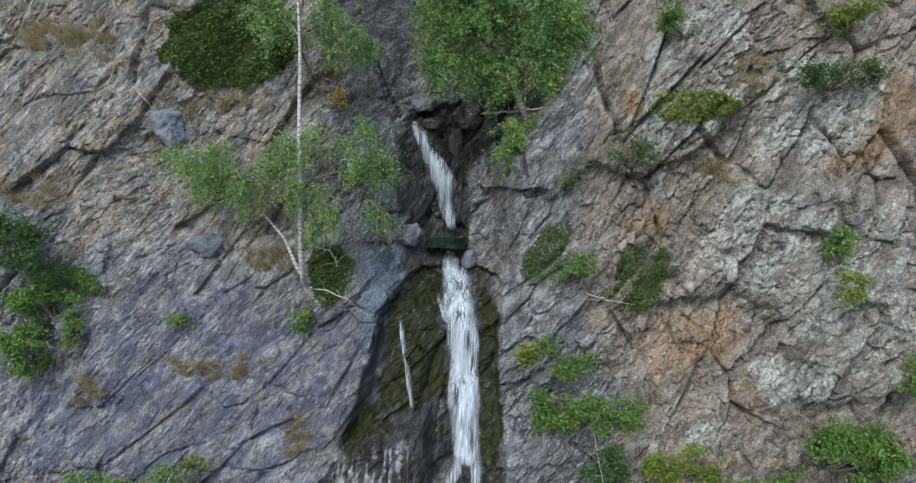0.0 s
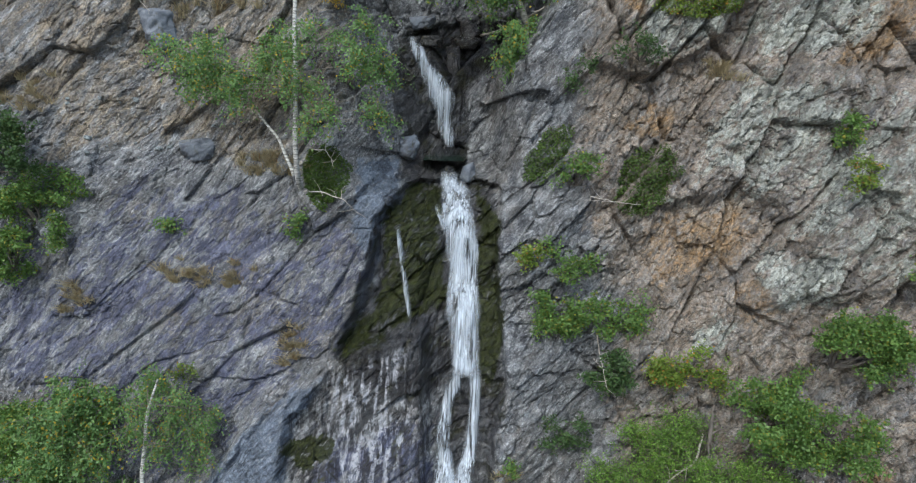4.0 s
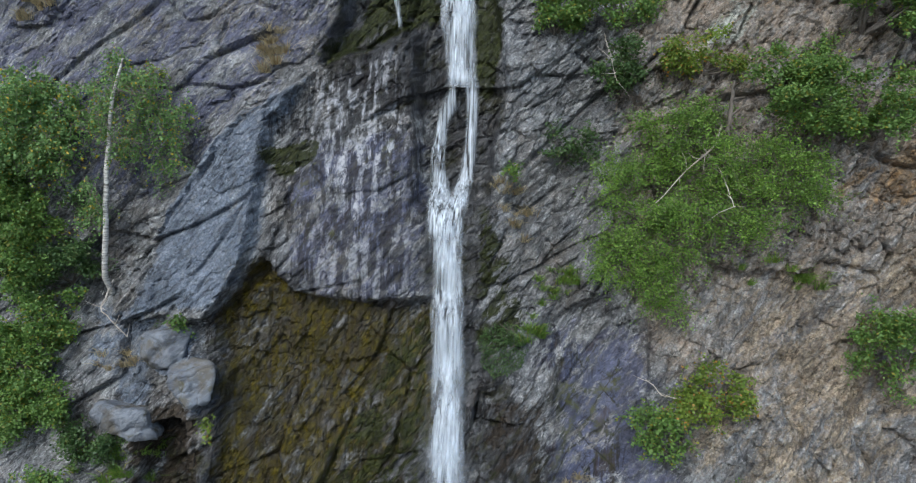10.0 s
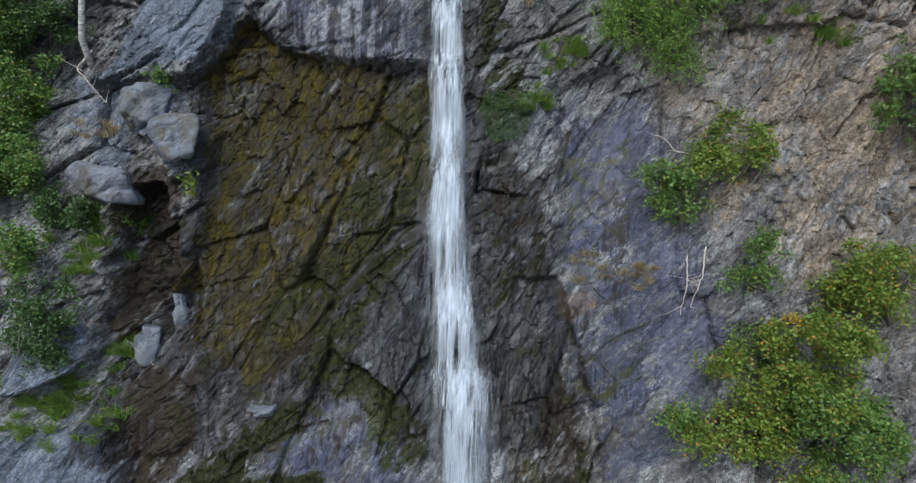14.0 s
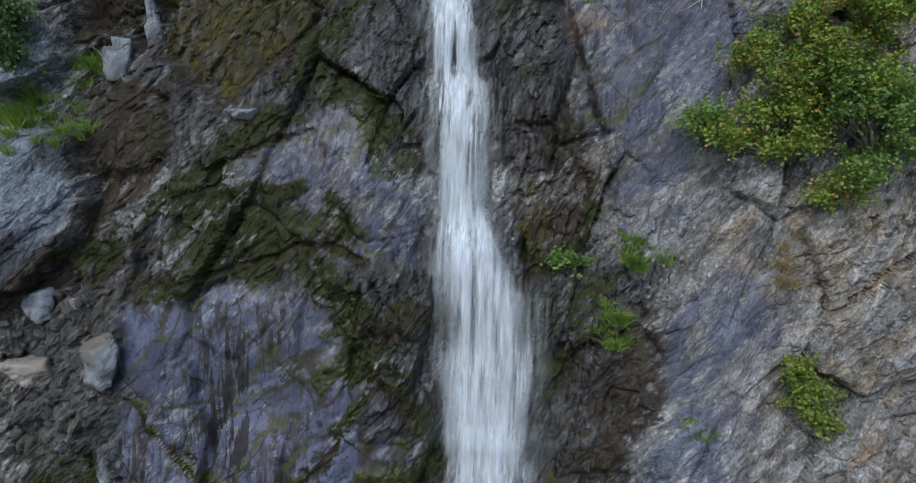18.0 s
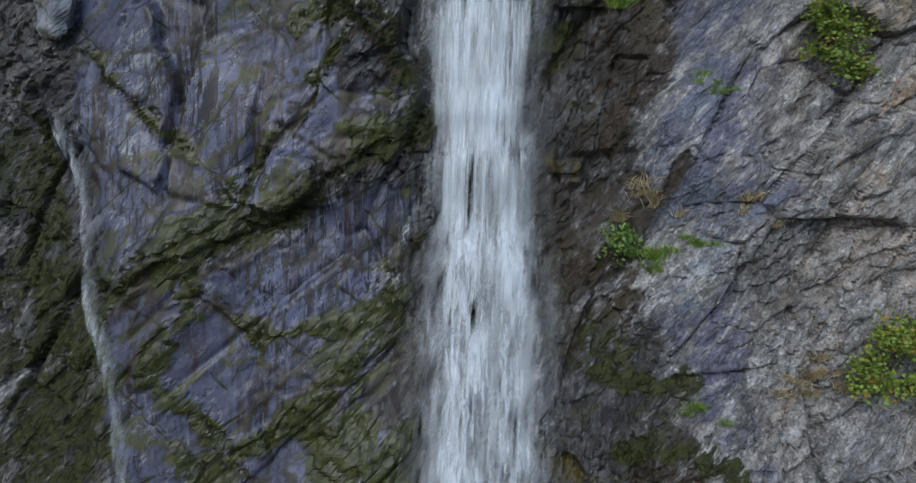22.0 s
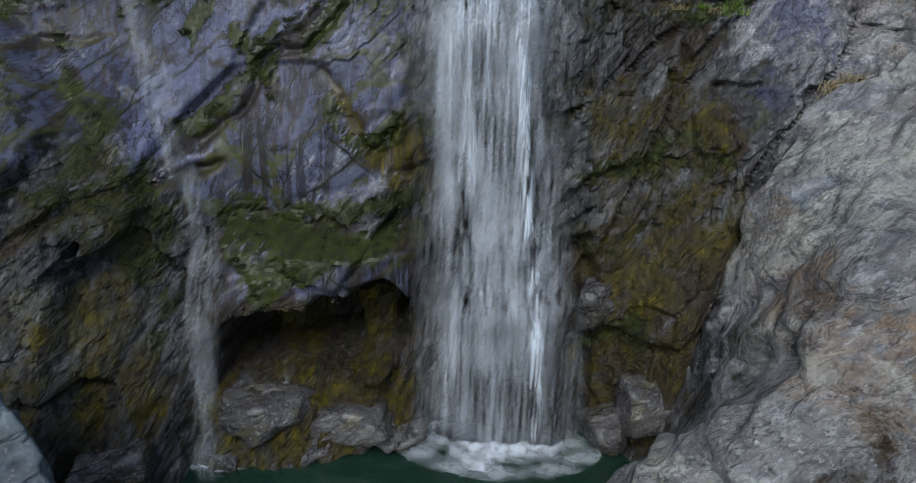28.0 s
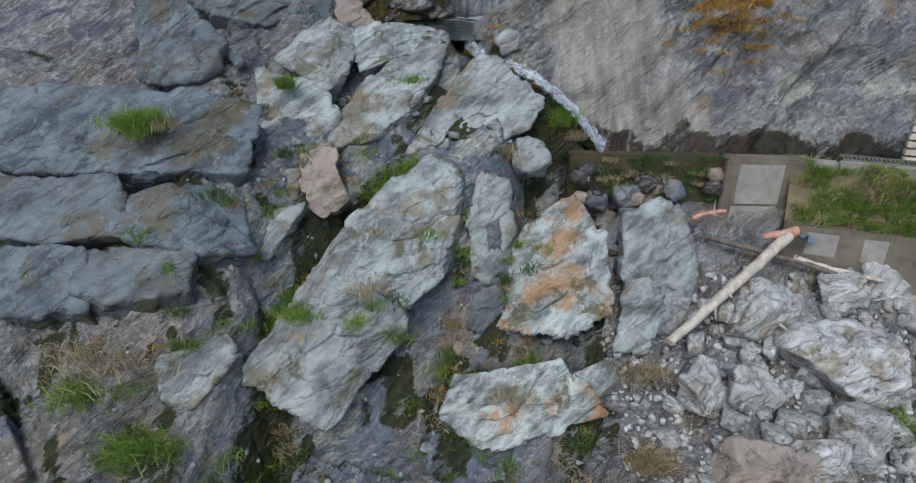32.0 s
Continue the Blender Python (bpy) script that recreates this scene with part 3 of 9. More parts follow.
# ---- the large structure: cliff, ground, pool ----


def cliff_depth(x, z):
    """How far back the cliff's face stands at x and height z, in the large."""
    y = 7.37 + 0.307 * z + 0.043 * x - 1.15 * np.clip(1 - z / 12, 0, 1.2)
    y = y + 1.0 * np.exp(-(((x - 2.0) / 1.9) ** 2)) * np.clip(np.minimum((z - 8) / 6, (40 - z) / 5), 0, 1)
    y = y - 1.5 * np.clip((x - 4.0) / 5, 0, 1) * np.clip((z - 31) / 8, 0, 1)
    y = y - 0.8 * np.clip((-x - 9.5) / 4, 0, 1) * np.clip((z - 38) / 4, 0, 1)
    mid = np.interp(z, [36, 40, 43.3, 46.8, 48, 52], [-1.8, -2.1, -2.6, -2.9, -2.7, -2.3])
    deep = np.interp(z, [40.8, 41.9, 42.9, 44, 46.6, 47.6, 50, 60], [0.0, 0.6, 2.8, 3.2, 3.8, 4.8, 5.5, 6])
    half = np.interp(z, [41, 43, 46, 48, 52, 60], [0.9, 1.0, 1.1, 1.7, 2.2, 3])
    skirt = np.where(x < mid, 2.6, 1.6)
    k = np.clip((half + skirt - np.abs(x - mid)) / skirt, 0, 1)
    return y + deep * k * k * (3 - 2 * k) + 0.6 * np.exp(-(((x - np.interp(z, [0, 20, 42], [0.2, -0.6, -2.6])) / 0.8) ** 2))


def ground_height(x, y):
    """The height of the rocky ground in front of the cliff."""
    left = np.interp(y, [-400, -16, -6.5, -5.4, -4.2, -3, -2, -0.5, 0.5, 1.2, 2.2, 3.0, 3.6, 4.2, 6], [-7, -6.6, -6.0, -4.9, -3.0, -2.0, -1.5, -0.6, -0.1, 0.6, 1.4, 1.2, 0.2, -0.8, -1.2])
    mid = np.interp(y, [-400, -16, -5.3, -4.6, -3.5, -2.5, -2.0, -1.0, 0.2, 0.9, 1.5, 2.0, 2.6], [-7, -6.8, -6.5, -6.0, -4.7, -3.0, -2.4, -1.6, -0.6, -0.25, 0.0, -0.3, -1.0])
    right = np.interp(y, [-400, -16, -6, -3.8, -2.8, -1.9, -1.0, -0.55, -0.2, 8], [-7, -6.6, -6.2, -5.5, -4.8, -4.2, -3.5, -2.8, -2.6, -2.6])
    wl, wr = np.clip((-2.9 - x) / 1.3, 0, 1), np.clip((x - 0.7) / 1.0, 0, 1)
    z = mid + (left - mid) * wl * wl * (3 - 2 * wl)
    return z + (right - z) * wr * wr * (3 - 2 * wr)



# What the rock carries, and in brown also the shade of cave and gully, by outlines on the face (x, z): kind, weight,
# soft edge, outline.
ZONES = []


def zone(*row):
    """One patch that the rock carries."""
    ZONES.append(row)


zone("soil", 0.6, 1.2, [(-18.90, 52.23), (-5.02, 53.47), (-5.89, 49.10), (-5.80, 45.05), (-7.24, 42.69), (-8.99, 42.43), (-11.44, 43.53), (-13.50, 43.01), (-15.80, 42.19), (-15.19, 44.03), (-18.09, 44.85)])
zone("soil", 0.35, 0.8, [(-10.63, 39.98), (-8.14, 40.04), (-8.44, 39.34), (-10.60, 39.45)])
zone("soil", 0.6, 0.8, [(3.41, 30.67), (6.54, 31.94), (10.66, 32.76), (11.61, 28.15), (6.79, 27.92), (5.99, 29.79)])
zone("soil", 0.6, 0.8, [(4.58, 27.86), (7.36, 31.24), (10.52, 30.89), (10.50, 26.84), (7.70, 25.66), (6.29, 26.15), (5.31, 26.64)])
zone("soil", 0.55, 0.8, [(3.79, 19.49), (4.84, 20.89), (6.95, 21.74), (9.71, 21.70), (9.71, 17.25), (7.85, 19.08), (5.88, 18.86), (4.39, 19.84)])
zone("soil", 0.5, 0.6, [(5.48, 19.23), (8.85, 19.61), (8.88, 16.72), (7.22, 17.12), (5.83, 18.55)])
zone("tan", 0.95, 1.5, [(1.57, 52.53), (12.10, 52.34), (12.35, 38.03), (4.27, 36.16), (1.89, 41.27), (1.28, 42.66), (1.50, 45.89)])
zone("tan", 0.8, 1.2, [(2.74, 39.35), (11.08, 41.15), (11.90, 28.22), (4.97, 27.79), (2.77, 31.48)])
zone("tan", 0.6, 1.2, [(4.52, 31.17), (10.73, 34.12), (11.00, 21.81), (5.46, 26.10), (3.90, 27.79)])
zone("tan", 0.5, 1.0, [(6.66, 16.44), (9.30, 17.39), (9.31, 11.41), (5.98, 11.24), (4.36, 11.72), (5.60, 13.99)])
zone("pale", 0.68, 1.5, [(4.03, 42.07), (5.17, 42.92), (5.90, 45.75), (7.15, 46.43), (9.44, 45.83), (11.53, 45.09), (11.58, 41.59), (9.21, 40.07), (7.46, 39.77), (6.84, 40.62), (8.02, 41.95), (6.15, 42.86)])
zone("pale", 0.65, 0.4, [(3.04, 48.66), (3.87, 51.25), (5.92, 51.39), (6.61, 49.78), (5.71, 47.30), (3.50, 46.31)])
zone("pale", 0.75, 0.4, [(6.05, 46.62), (7.22, 49.78), (8.59, 49.78), (10.37, 48.48), (9.42, 47.13), (7.45, 46.54)])
zone("pale", 0.8, 0.3, [(6.81, 40.26), (8.47, 41.29), (9.17, 40.56), (8.76, 39.48), (7.25, 39.51)])
zone("pale", 0.7, 0.3, [(4.98, 37.93), (5.82, 39.04), (6.54, 38.73), (6.00, 37.79)])
zone("ochre", 0.6, 1.2, [(3.69, 41.70), (5.99, 42.60), (7.56, 41.90), (6.37, 40.40), (4.31, 39.15), (3.57, 39.96)])
zone("ochre", 0.85, 0.3, [(2.85, 44.32), (3.37, 45.23), (4.44, 45.11), (4.31, 44.03)])
zone("ochre", 0.8, 0.25, [(2.52, 47.92), (2.77, 48.74), (3.42, 48.48), (3.17, 47.75)])
zone("ochre", 0.75, 0.4, [(8.36, 46.26), (8.64, 47.77), (10.97, 49.48), (11.50, 48.01), (9.92, 46.49)])
zone("ochre", 0.65, 0.4, [(6.08, 39.52), (6.98, 40.50), (7.61, 39.63), (6.74, 38.47)])
zone("ochre", 0.6, 0.4, [(8.05, 34.19), (10.37, 35.67), (10.97, 34.32), (9.27, 33.49)])
zone("ochre", 0.7, 0.3, [(1.03, 25.10), (2.11, 25.22), (2.58, 24.55), (1.54, 24.19)])
zone("ochre", 0.65, 0.3, [(1.34, 24.89), (1.90, 25.31), (2.48, 24.63), (1.66, 24.07)])
zone("ochre", 0.6, 0.3, [(1.60, 12.80), (2.32, 13.05), (2.34, 12.29), (1.74, 12.15)])
zone("ochre", 0.5, 0.3, [(7.22, 15.91), (8.52, 16.71), (8.54, 15.18), (7.14, 15.13)])
zone("slate", 0.42, 2.2, [(-14.59, 41.88), (-11.36, 42.25), (-8.00, 42.47), (-5.20, 40.94), (-4.70, 39.38), (-6.08, 37.17), (-9.01, 35.42), (-15.68, 35.00), (-17.16, 38.82)])
zone("slate", 0.42, 1.8, [(-6.80, 40.50), (-4.65, 39.53), (-5.53, 37.36), (-8.11, 35.49), (-9.66, 33.50), (-12.75, 33.40), (-13.59, 38.34), (-11.06, 40.40)])
zone("blue", 0.75, 0.4, [(-5.38, 40.95), (-5.33, 43.14), (-4.42, 43.04), (-3.98, 41.61), (-4.63, 40.96), (-4.72, 39.54)])
zone("blue", 0.7, 0.4, [(-5.83, 36.94), (-6.84, 35.03), (-6.76, 32.91), (-7.21, 31.14), (-10.00, 30.81), (-9.00, 33.28), (-8.40, 34.63), (-7.10, 36.01)])
zone("blue", 0.75, 0.4, [(-5.83, 36.94), (-6.93, 35.52), (-6.95, 33.59), (-7.13, 31.69), (-7.89, 30.72), (-10.20, 30.32), (-9.32, 33.51), (-8.11, 35.32)])
zone("blue", 0.85, 0.2, [(-9.75, 29.50), (-9.15, 30.12), (-8.20, 29.84), (-8.28, 29.10), (-9.21, 28.93)])
zone("blue", 0.7, 0.2, [(-8.58, 28.80), (-8.16, 29.48), (-7.42, 28.98), (-7.60, 28.23), (-8.19, 27.93)])
zone("blue", 0.55, 0.3, [(-11.87, 30.05), (-9.83, 30.40), (-9.54, 27.30), (-11.43, 28.86)])
zone("blue", 0.85, 0.3, [(-12.61, 22.05), (-9.33, 21.87), (-8.97, 20.19), (-10.04, 18.99), (-12.22, 18.26)])
zone("blue", 0.6, 0.3, [(-11.99, 23.61), (-9.91, 24.70), (-10.09, 23.26), (-11.89, 22.62)])
zone("blue", 0.3, 0.4, [(1.99, 22.98), (3.14, 24.39), (4.54, 23.40), (4.35, 20.85), (3.15, 20.15)])
zone("blue", 0.3, 0.5, [(3.49, 16.18), (4.39, 18.88), (5.83, 18.89), (5.00, 16.39), (4.50, 14.79), (5.94, 14.21), (4.35, 11.52), (2.90, 13.22)])
zone("blue", 0.3, 0.8, [(5.02, 8.90), (6.98, 10.19), (8.33, 10.70), (8.34, 8.46), (6.02, 7.46)])
zone("blue", 0.75, 0.4, [(4.94, 4.05), (5.98, 4.99), (8.33, 5.51), (8.50, 2.65), (6.10, 2.69), (4.45, 1.85)])
zone("lime", 0.9, 0.3, [(-5.74, 36.69), (-3.52, 37.57), (-3.23, 35.62), (-3.88, 32.74), (-4.55, 32.88), (-5.72, 35.23)])
zone("lime", 0.5, 0.6, [(-6.17, 32.36), (-5.21, 32.86), (-2.88, 32.45), (-2.77, 30.59), (-5.07, 30.84)])
zone("pale", 0.7, 0.15, [(-6.88, 3.02), (-6.54, 2.92), (-6.12, 1.68), (-6.42, 1.58)])
zone("pale", 0.7, 0.15, [(-6.55, 1.46), (-6.10, 1.10), (-6.03, 0.11), (-6.27, -0.28)])
zone("pale", 0.75, 0.2, [(-8.67, 17.64), (-7.87, 17.93), (-7.94, 17.17), (-8.46, 16.63)])
zone("pale", 0.45, 0.2, [(-7.14, 16.32), (-6.58, 17.27), (-6.05, 16.69), (-6.07, 13.93), (-6.75, 14.47)])
zone("streak", 0.6, 0.4, [(-7.09, 35.52), (-5.54, 37.52), (-2.92, 38.08), (-2.21, 31.44), (-4.39, 30.55), (-6.44, 31.40)])
# Cave: brown rock, painted darker in place of the shade inside.
zone("brown", 0.7, 0.3, [(-4.21, 2.59), (-0.52, 2.72), (-0.42, 0.32), (-2.20, -0.11), (-4.16, 0.99)])
zone("brown", 0.3, 0.3, [(-6.12, 3.03), (-4.67, 1.75), (-4.50, -0.51), (-6.83, -0.76), (-5.87, 1.34)])
zone("brown", 0.65, 0.4, [(1.81, 3.17), (3.39, 3.87), (4.72, 3.25), (4.60, 1.56), (3.46, 0.21), (1.84, 0.17)])
# Scree gully: brown soil and rock with its shade painted in.
zone("brown", 0.8, 0.4, [(-9.42, 22.87), (-7.30, 23.42), (-7.42, 21.50), (-8.52, 18.97), (-10.81, 17.66), (-10.90, 18.52), (-9.02, 19.95)])
zone("brown", 0.6, 0.4, [(0.95, 22.59), (2.04, 22.63), (2.48, 21.06), (2.15, 19.63), (0.70, 19.25), (1.16, 20.78)])
zone("brown", 0.55, 0.4, [(2.09, 17.72), (3.75, 19.12), (3.94, 16.49), (3.18, 14.67), (1.72, 13.75), (2.15, 16.20)])
zone("brown", 0.75, 0.25, [(3.06, 9.55), (4.52, 9.54), (4.65, 7.96), (3.58, 7.73), (3.17, 8.45)])
zone("brown", 0.55, 0.4, [(2.52, 6.96), (4.49, 6.85), (4.44, 4.97), (2.61, 4.80)])
zone("brown", 0.65, 0.4, [(-2.69, 9.70), (-1.13, 10.41), (-1.03, 8.94), (-2.42, 8.74)])
zone("brown", 0.65, 0.4, [(-2.38, 5.66), (-0.61, 5.47), (-0.53, 4.22), (-2.27, 4.35)])
# Deep recess: brown rock, with shade put into the colour too.
zone("brown", 0.85, 0.4, [(-9.76, 27.90), (-8.05, 28.25), (-8.08, 25.05), (-9.67, 23.55), (-10.20, 25.83)])
zone("slate", 0.55, 0.8, [(-6.18, 35.00), (-2.73, 35.39), (-2.19, 31.06), (-4.29, 30.60), (-6.26, 31.75)])
zone("brown", 0.6, 0.6, [(-7.76, 30.30), (-6.95, 31.82), (-5.78, 30.95), (-4.38, 30.83), (-2.13, 30.72), (-1.93, 27.18), (-3.31, 25.78), (-4.35, 23.51), (-6.39, 22.59), (-8.29, 23.62), (-8.00, 25.62), (-7.53, 27.51)])
zone("wet", 0.6, 1.0, [(1.01, 29.55), (2.87, 29.60), (3.54, 25.87), (4.30, 22.32), (1.32, 21.85)])
zone("brown", 0.55, 0.9, [(-0.81, 28.36), (1.06, 28.35), (1.53, 24.45), (-0.35, 25.16)])
zone("brown", 0.6, 0.5, [(-8.35, 19.84), (-5.55, 21.29), (-4.17, 20.07), (-4.63, 19.32), (-7.20, 18.75), (-8.49, 18.35)])
zone("wet", 0.35, 0.4, [(-7.03, 34.71), (-5.54, 37.52), (-2.92, 38.08), (-2.02, 30.80), (-4.38, 30.40), (-6.61, 31.39)])
zone("wet", 0.95, 0.5, [(-4.91, 46.78), (-4.56, 47.82), (-0.84, 48.13), (-1.12, 46.49), (-2.50, 45.68), (-2.46, 42.85), (-1.43, 42.31), (-0.65, 40.45), (-0.60, 36.02), (-3.35, 35.75), (-6.08, 37.17), (-4.67, 41.30), (-4.19, 42.29), (-4.52, 43.79)])
zone("wet", 0.8, 0.4, [(-2.75, 40.65), (-0.82, 40.60), (-0.42, 35.69), (-0.68, 27.29), (-1.97, 27.32), (-2.51, 34.00)])
zone("wet", 0.85, 0.5, [(-7.91, 30.30), (-6.96, 31.97), (-5.79, 31.09), (-4.21, 30.54), (-2.28, 30.87), (-0.68, 29.56), (0.77, 27.78), (1.50, 25.06), (1.65, 21.31), (-10.21, 21.31), (-9.77, 23.14), (-8.91, 23.73), (-9.81, 24.97), (-9.41, 27.45), (-8.11, 26.91)])
zone("wet", 0.85, 1.4, [(-11.39, 19.83), (1.03, 20.34), (3.51, 19.13), (3.49, 16.06), (3.44, 14.09), (2.82, 10.24), (-10.22, 9.79)])
zone("wet", 0.85, 1.4, [(-9.58, 12.41), (1.72, 12.74), (3.52, 11.73), (4.84, 8.34), (4.48, 7.03), (5.38, 5.81), (4.74, 4.37), (-8.48, 3.76)])
zone("wet", 0.9, 0.5, [(-8.76, 6.63), (4.71, 6.91), (4.77, 3.44), (3.66, 0.30), (1.30, -0.78), (-6.03, -1.25), (-8.62, 1.23)])
zone("slate", 0.8, 0.6, [(-7.94, 18.31), (-6.08, 18.94), (-3.72, 18.74), (-2.35, 15.97), (-1.41, 15.87), (-1.37, 15.05), (-2.98, 14.47), (-5.04, 12.93), (-7.17, 12.17), (-8.08, 15.83)])
zone("slate", 0.8, 0.6, [(-6.79, 11.96), (-4.54, 12.85), (-2.69, 13.93), (-1.42, 13.93), (-1.18, 10.12), (-6.81, 9.65)])
zone("slate", 0.85, 0.6, [(-6.31, 12.28), (-1.35, 12.41), (-1.02, 7.32), (-2.60, 7.13), (-5.46, 6.92), (-6.72, 9.09)])
zone("slate", 0.85, 0.5, [(-4.44, 7.83), (-1.06, 7.91), (-0.74, 4.86), (-2.23, 3.52), (-4.28, 3.48), (-5.79, 5.08), (-7.71, 3.94), (-8.36, 6.83), (-5.87, 7.25)])
zone("slate", 0.6, 1.4, [(1.17, 29.55), (3.43, 29.94), (3.90, 27.93), (4.63, 26.03), (5.48, 24.99), (4.98, 22.43), (1.63, 21.79)])
zone("slate", 0.6, 1.2, [(1.85, 23.95), (4.32, 23.85), (4.95, 21.74), (3.25, 20.20), (2.77, 20.04), (2.47, 21.45)])
zone("slate", 0.55, 1.4, [(3.43, 18.10), (5.93, 20.08), (6.79, 19.40), (5.65, 16.67), (6.06, 13.68), (2.25, 13.04), (3.20, 14.19), (3.48, 16.18)])
zone("slate", 0.55, 1.4, [(3.81, 11.74), (5.16, 12.36), (5.01, 9.46), (6.99, 8.41), (6.03, 6.38), (4.62, 5.25), (4.48, 7.03), (4.94, 7.98)])
zone("slate", 0.6, 0.4, [(-5.85, 21.84), (-3.18, 22.97), (-1.59, 20.65), (-1.52, 19.38), (-3.78, 19.61), (-5.61, 20.57)])
zone("streak", 0.9, 0.3, [(-6.58, 18.69), (-4.22, 18.73), (-4.80, 16.37), (-4.85, 13.85), (-5.82, 13.82), (-5.99, 15.88)])
zone("streak", 0.7, 0.4, [(-3.90, 13.88), (-1.31, 13.91), (-1.23, 10.84), (-3.18, 10.83)])
zone("streak", 0.75, 0.4, [(-4.04, 5.12), (-2.33, 6.25), (-1.83, 3.54), (-3.78, 3.31)])
zone("streak", 0.4, 0.5, [(-5.98, 12.09), (-1.34, 12.21), (-0.89, 5.45), (-4.75, 5.21)])
zone("algae", 0.8, 0.35, [(-7.76, 30.30), (-6.95, 31.82), (-5.78, 30.95), (-4.38, 30.83), (-3.28, 30.41), (-2.13, 30.72), (-1.93, 27.18), (-3.32, 26.08), (-4.99, 23.89), (-6.11, 22.87), (-7.86, 23.77), (-8.00, 25.62), (-7.53, 27.51)])
zone("algae", 0.6, 0.3, [(0.24, 21.39), (1.08, 21.10), (1.27, 19.76), (0.88, 19.28), (0.30, 20.06)])
zone("algae", 0.75, 0.15, [(-2.32, 5.79), (-1.93, 5.76), (-1.51, 5.08), (-0.76, 5.32), (-0.65, 3.90), (-1.36, 3.90), (-1.89, 4.99)])
zone("algae", 0.8, 0.2, [(-1.99, 2.72), (-1.04, 2.33), (-1.00, 1.17), (-1.93, 1.27)])
zone("algae", 0.7, 0.2, [(-3.73, 2.02), (-2.80, 2.13), (-2.77, 1.15), (-3.71, 1.13)])
zone("algae", 0.7, 0.25, [(1.96, 3.19), (3.51, 3.51), (3.44, 2.83), (3.04, 2.25), (2.38, 0.67), (1.96, 0.85)])
zone("algae", 0.75, 0.3, [(1.53, 9.31), (2.15, 9.23), (3.36, 8.55), (2.98, 7.90), (2.08, 8.04)])
zone("algae", 0.6, 0.3, [(1.41, 14.51), (2.27, 14.53), (2.17, 13.94), (1.56, 13.81)])
# Algae colour put here to darken the ramp below the cave.
zone("algae", 0.75, 0.3, [(-4.23, 1.13), (-0.69, 0.91), (-0.64, -0.29), (-4.18, -0.24)])
zone("algae", 0.55, 0.4, [(2.06, 5.70), (4.11, 6.32), (4.65, 3.82), (3.54, 0.51), (2.30, 0.28)])
zone("algae", 0.5, 0.3, [(-7.62, 3.20), (-6.08, 3.22), (-4.72, 0.34), (-5.01, -0.45), (-6.04, -0.56), (-6.96, 1.46)])
zone("algae", 0.6, 0.2, [(-6.05, 2.94), (-5.23, 3.25), (-4.52, 0.74), (-5.77, 0.72)])
zone("algae", 0.7, 0.15, [(-5.99, 4.89), (-5.39, 4.91), (-4.83, 2.74), (-5.62, 3.27)])
zone("moss", 0.8, 0.35, [(-4.58, 41.30), (-3.96, 42.15), (-2.96, 42.20), (-2.38, 38.51), (-3.53, 38.51), (-5.36, 37.73), (-5.89, 37.18), (-4.61, 39.37)])
zone("moss", 0.8, 0.2, [(-1.94, 42.25), (-0.87, 41.11), (-0.46, 38.69), (-0.80, 36.18), (-1.28, 36.33), (-1.43, 40.36)])
zone("moss", 0.75, 0.25, [(-5.76, 37.07), (-5.14, 38.27), (-4.47, 38.79), (-2.75, 38.44), (-3.55, 38.15), (-5.40, 37.08)])
zone("moss", 0.75, 0.2, [(-7.12, 34.71), (-5.45, 35.08), (-5.50, 34.43), (-6.46, 33.93)])
zone("moss", 0.45, 0.4, [(-0.99, 33.57), (0.26, 31.52), (0.52, 29.32), (-0.95, 29.27)])
zone("moss", 0.5, 0.5, [(-4.59, 27.03), (-2.83, 30.27), (-2.10, 30.12), (-2.15, 26.07), (-3.83, 24.64), (-6.48, 23.69)])
zone("moss", 0.7, 0.35, [(-7.41, 20.49), (-5.88, 22.37), (-5.67, 21.20), (-3.84, 20.49), (-4.06, 19.59), (-7.28, 18.96)])
zone("moss", 0.6, 0.3, [(-4.10, 24.51), (-3.01, 24.67), (-4.00, 22.94), (-4.81, 22.92)])
zone("moss", 0.6, 0.3, [(-3.30, 22.83), (-2.33, 22.20), (-2.00, 21.05), (-2.95, 21.42)])
zone("moss", 0.7, 0.3, [(-4.86, 19.57), (-3.78, 19.61), (-2.63, 18.14), (-1.81, 17.67), (-2.83, 17.14), (-3.71, 18.47)])
zone("moss", 0.45, 0.4, [(0.75, 19.02), (2.92, 19.32), (2.19, 17.66), (1.42, 16.37), (0.84, 16.95)])
zone("moss", 0.4, 0.5, [(-0.56, 26.62), (1.03, 25.43), (0.93, 24.61), (-0.46, 24.58)])
zone("moss", 0.5, 0.6, [(-10.71, 15.40), (-9.18, 15.33), (-8.09, 12.82), (-6.99, 11.74), (-6.81, 9.65), (-9.93, 9.49)])
zone("moss", 0.42, 0.6, [(-9.37, 12.31), (-7.39, 12.36), (-6.73, 10.06), (-6.53, 7.36), (-8.60, 6.14)])
zone("moss", 0.6, 0.4, [(-3.05, 11.56), (-1.32, 11.91), (-1.25, 10.91), (-1.72, 10.41), (-2.75, 10.38)])
zone("moss", 0.72, 0.35, [(-3.03, 9.88), (-2.10, 10.01), (-1.06, 9.42), (-1.00, 8.45), (-2.18, 8.27), (-2.82, 8.64)])
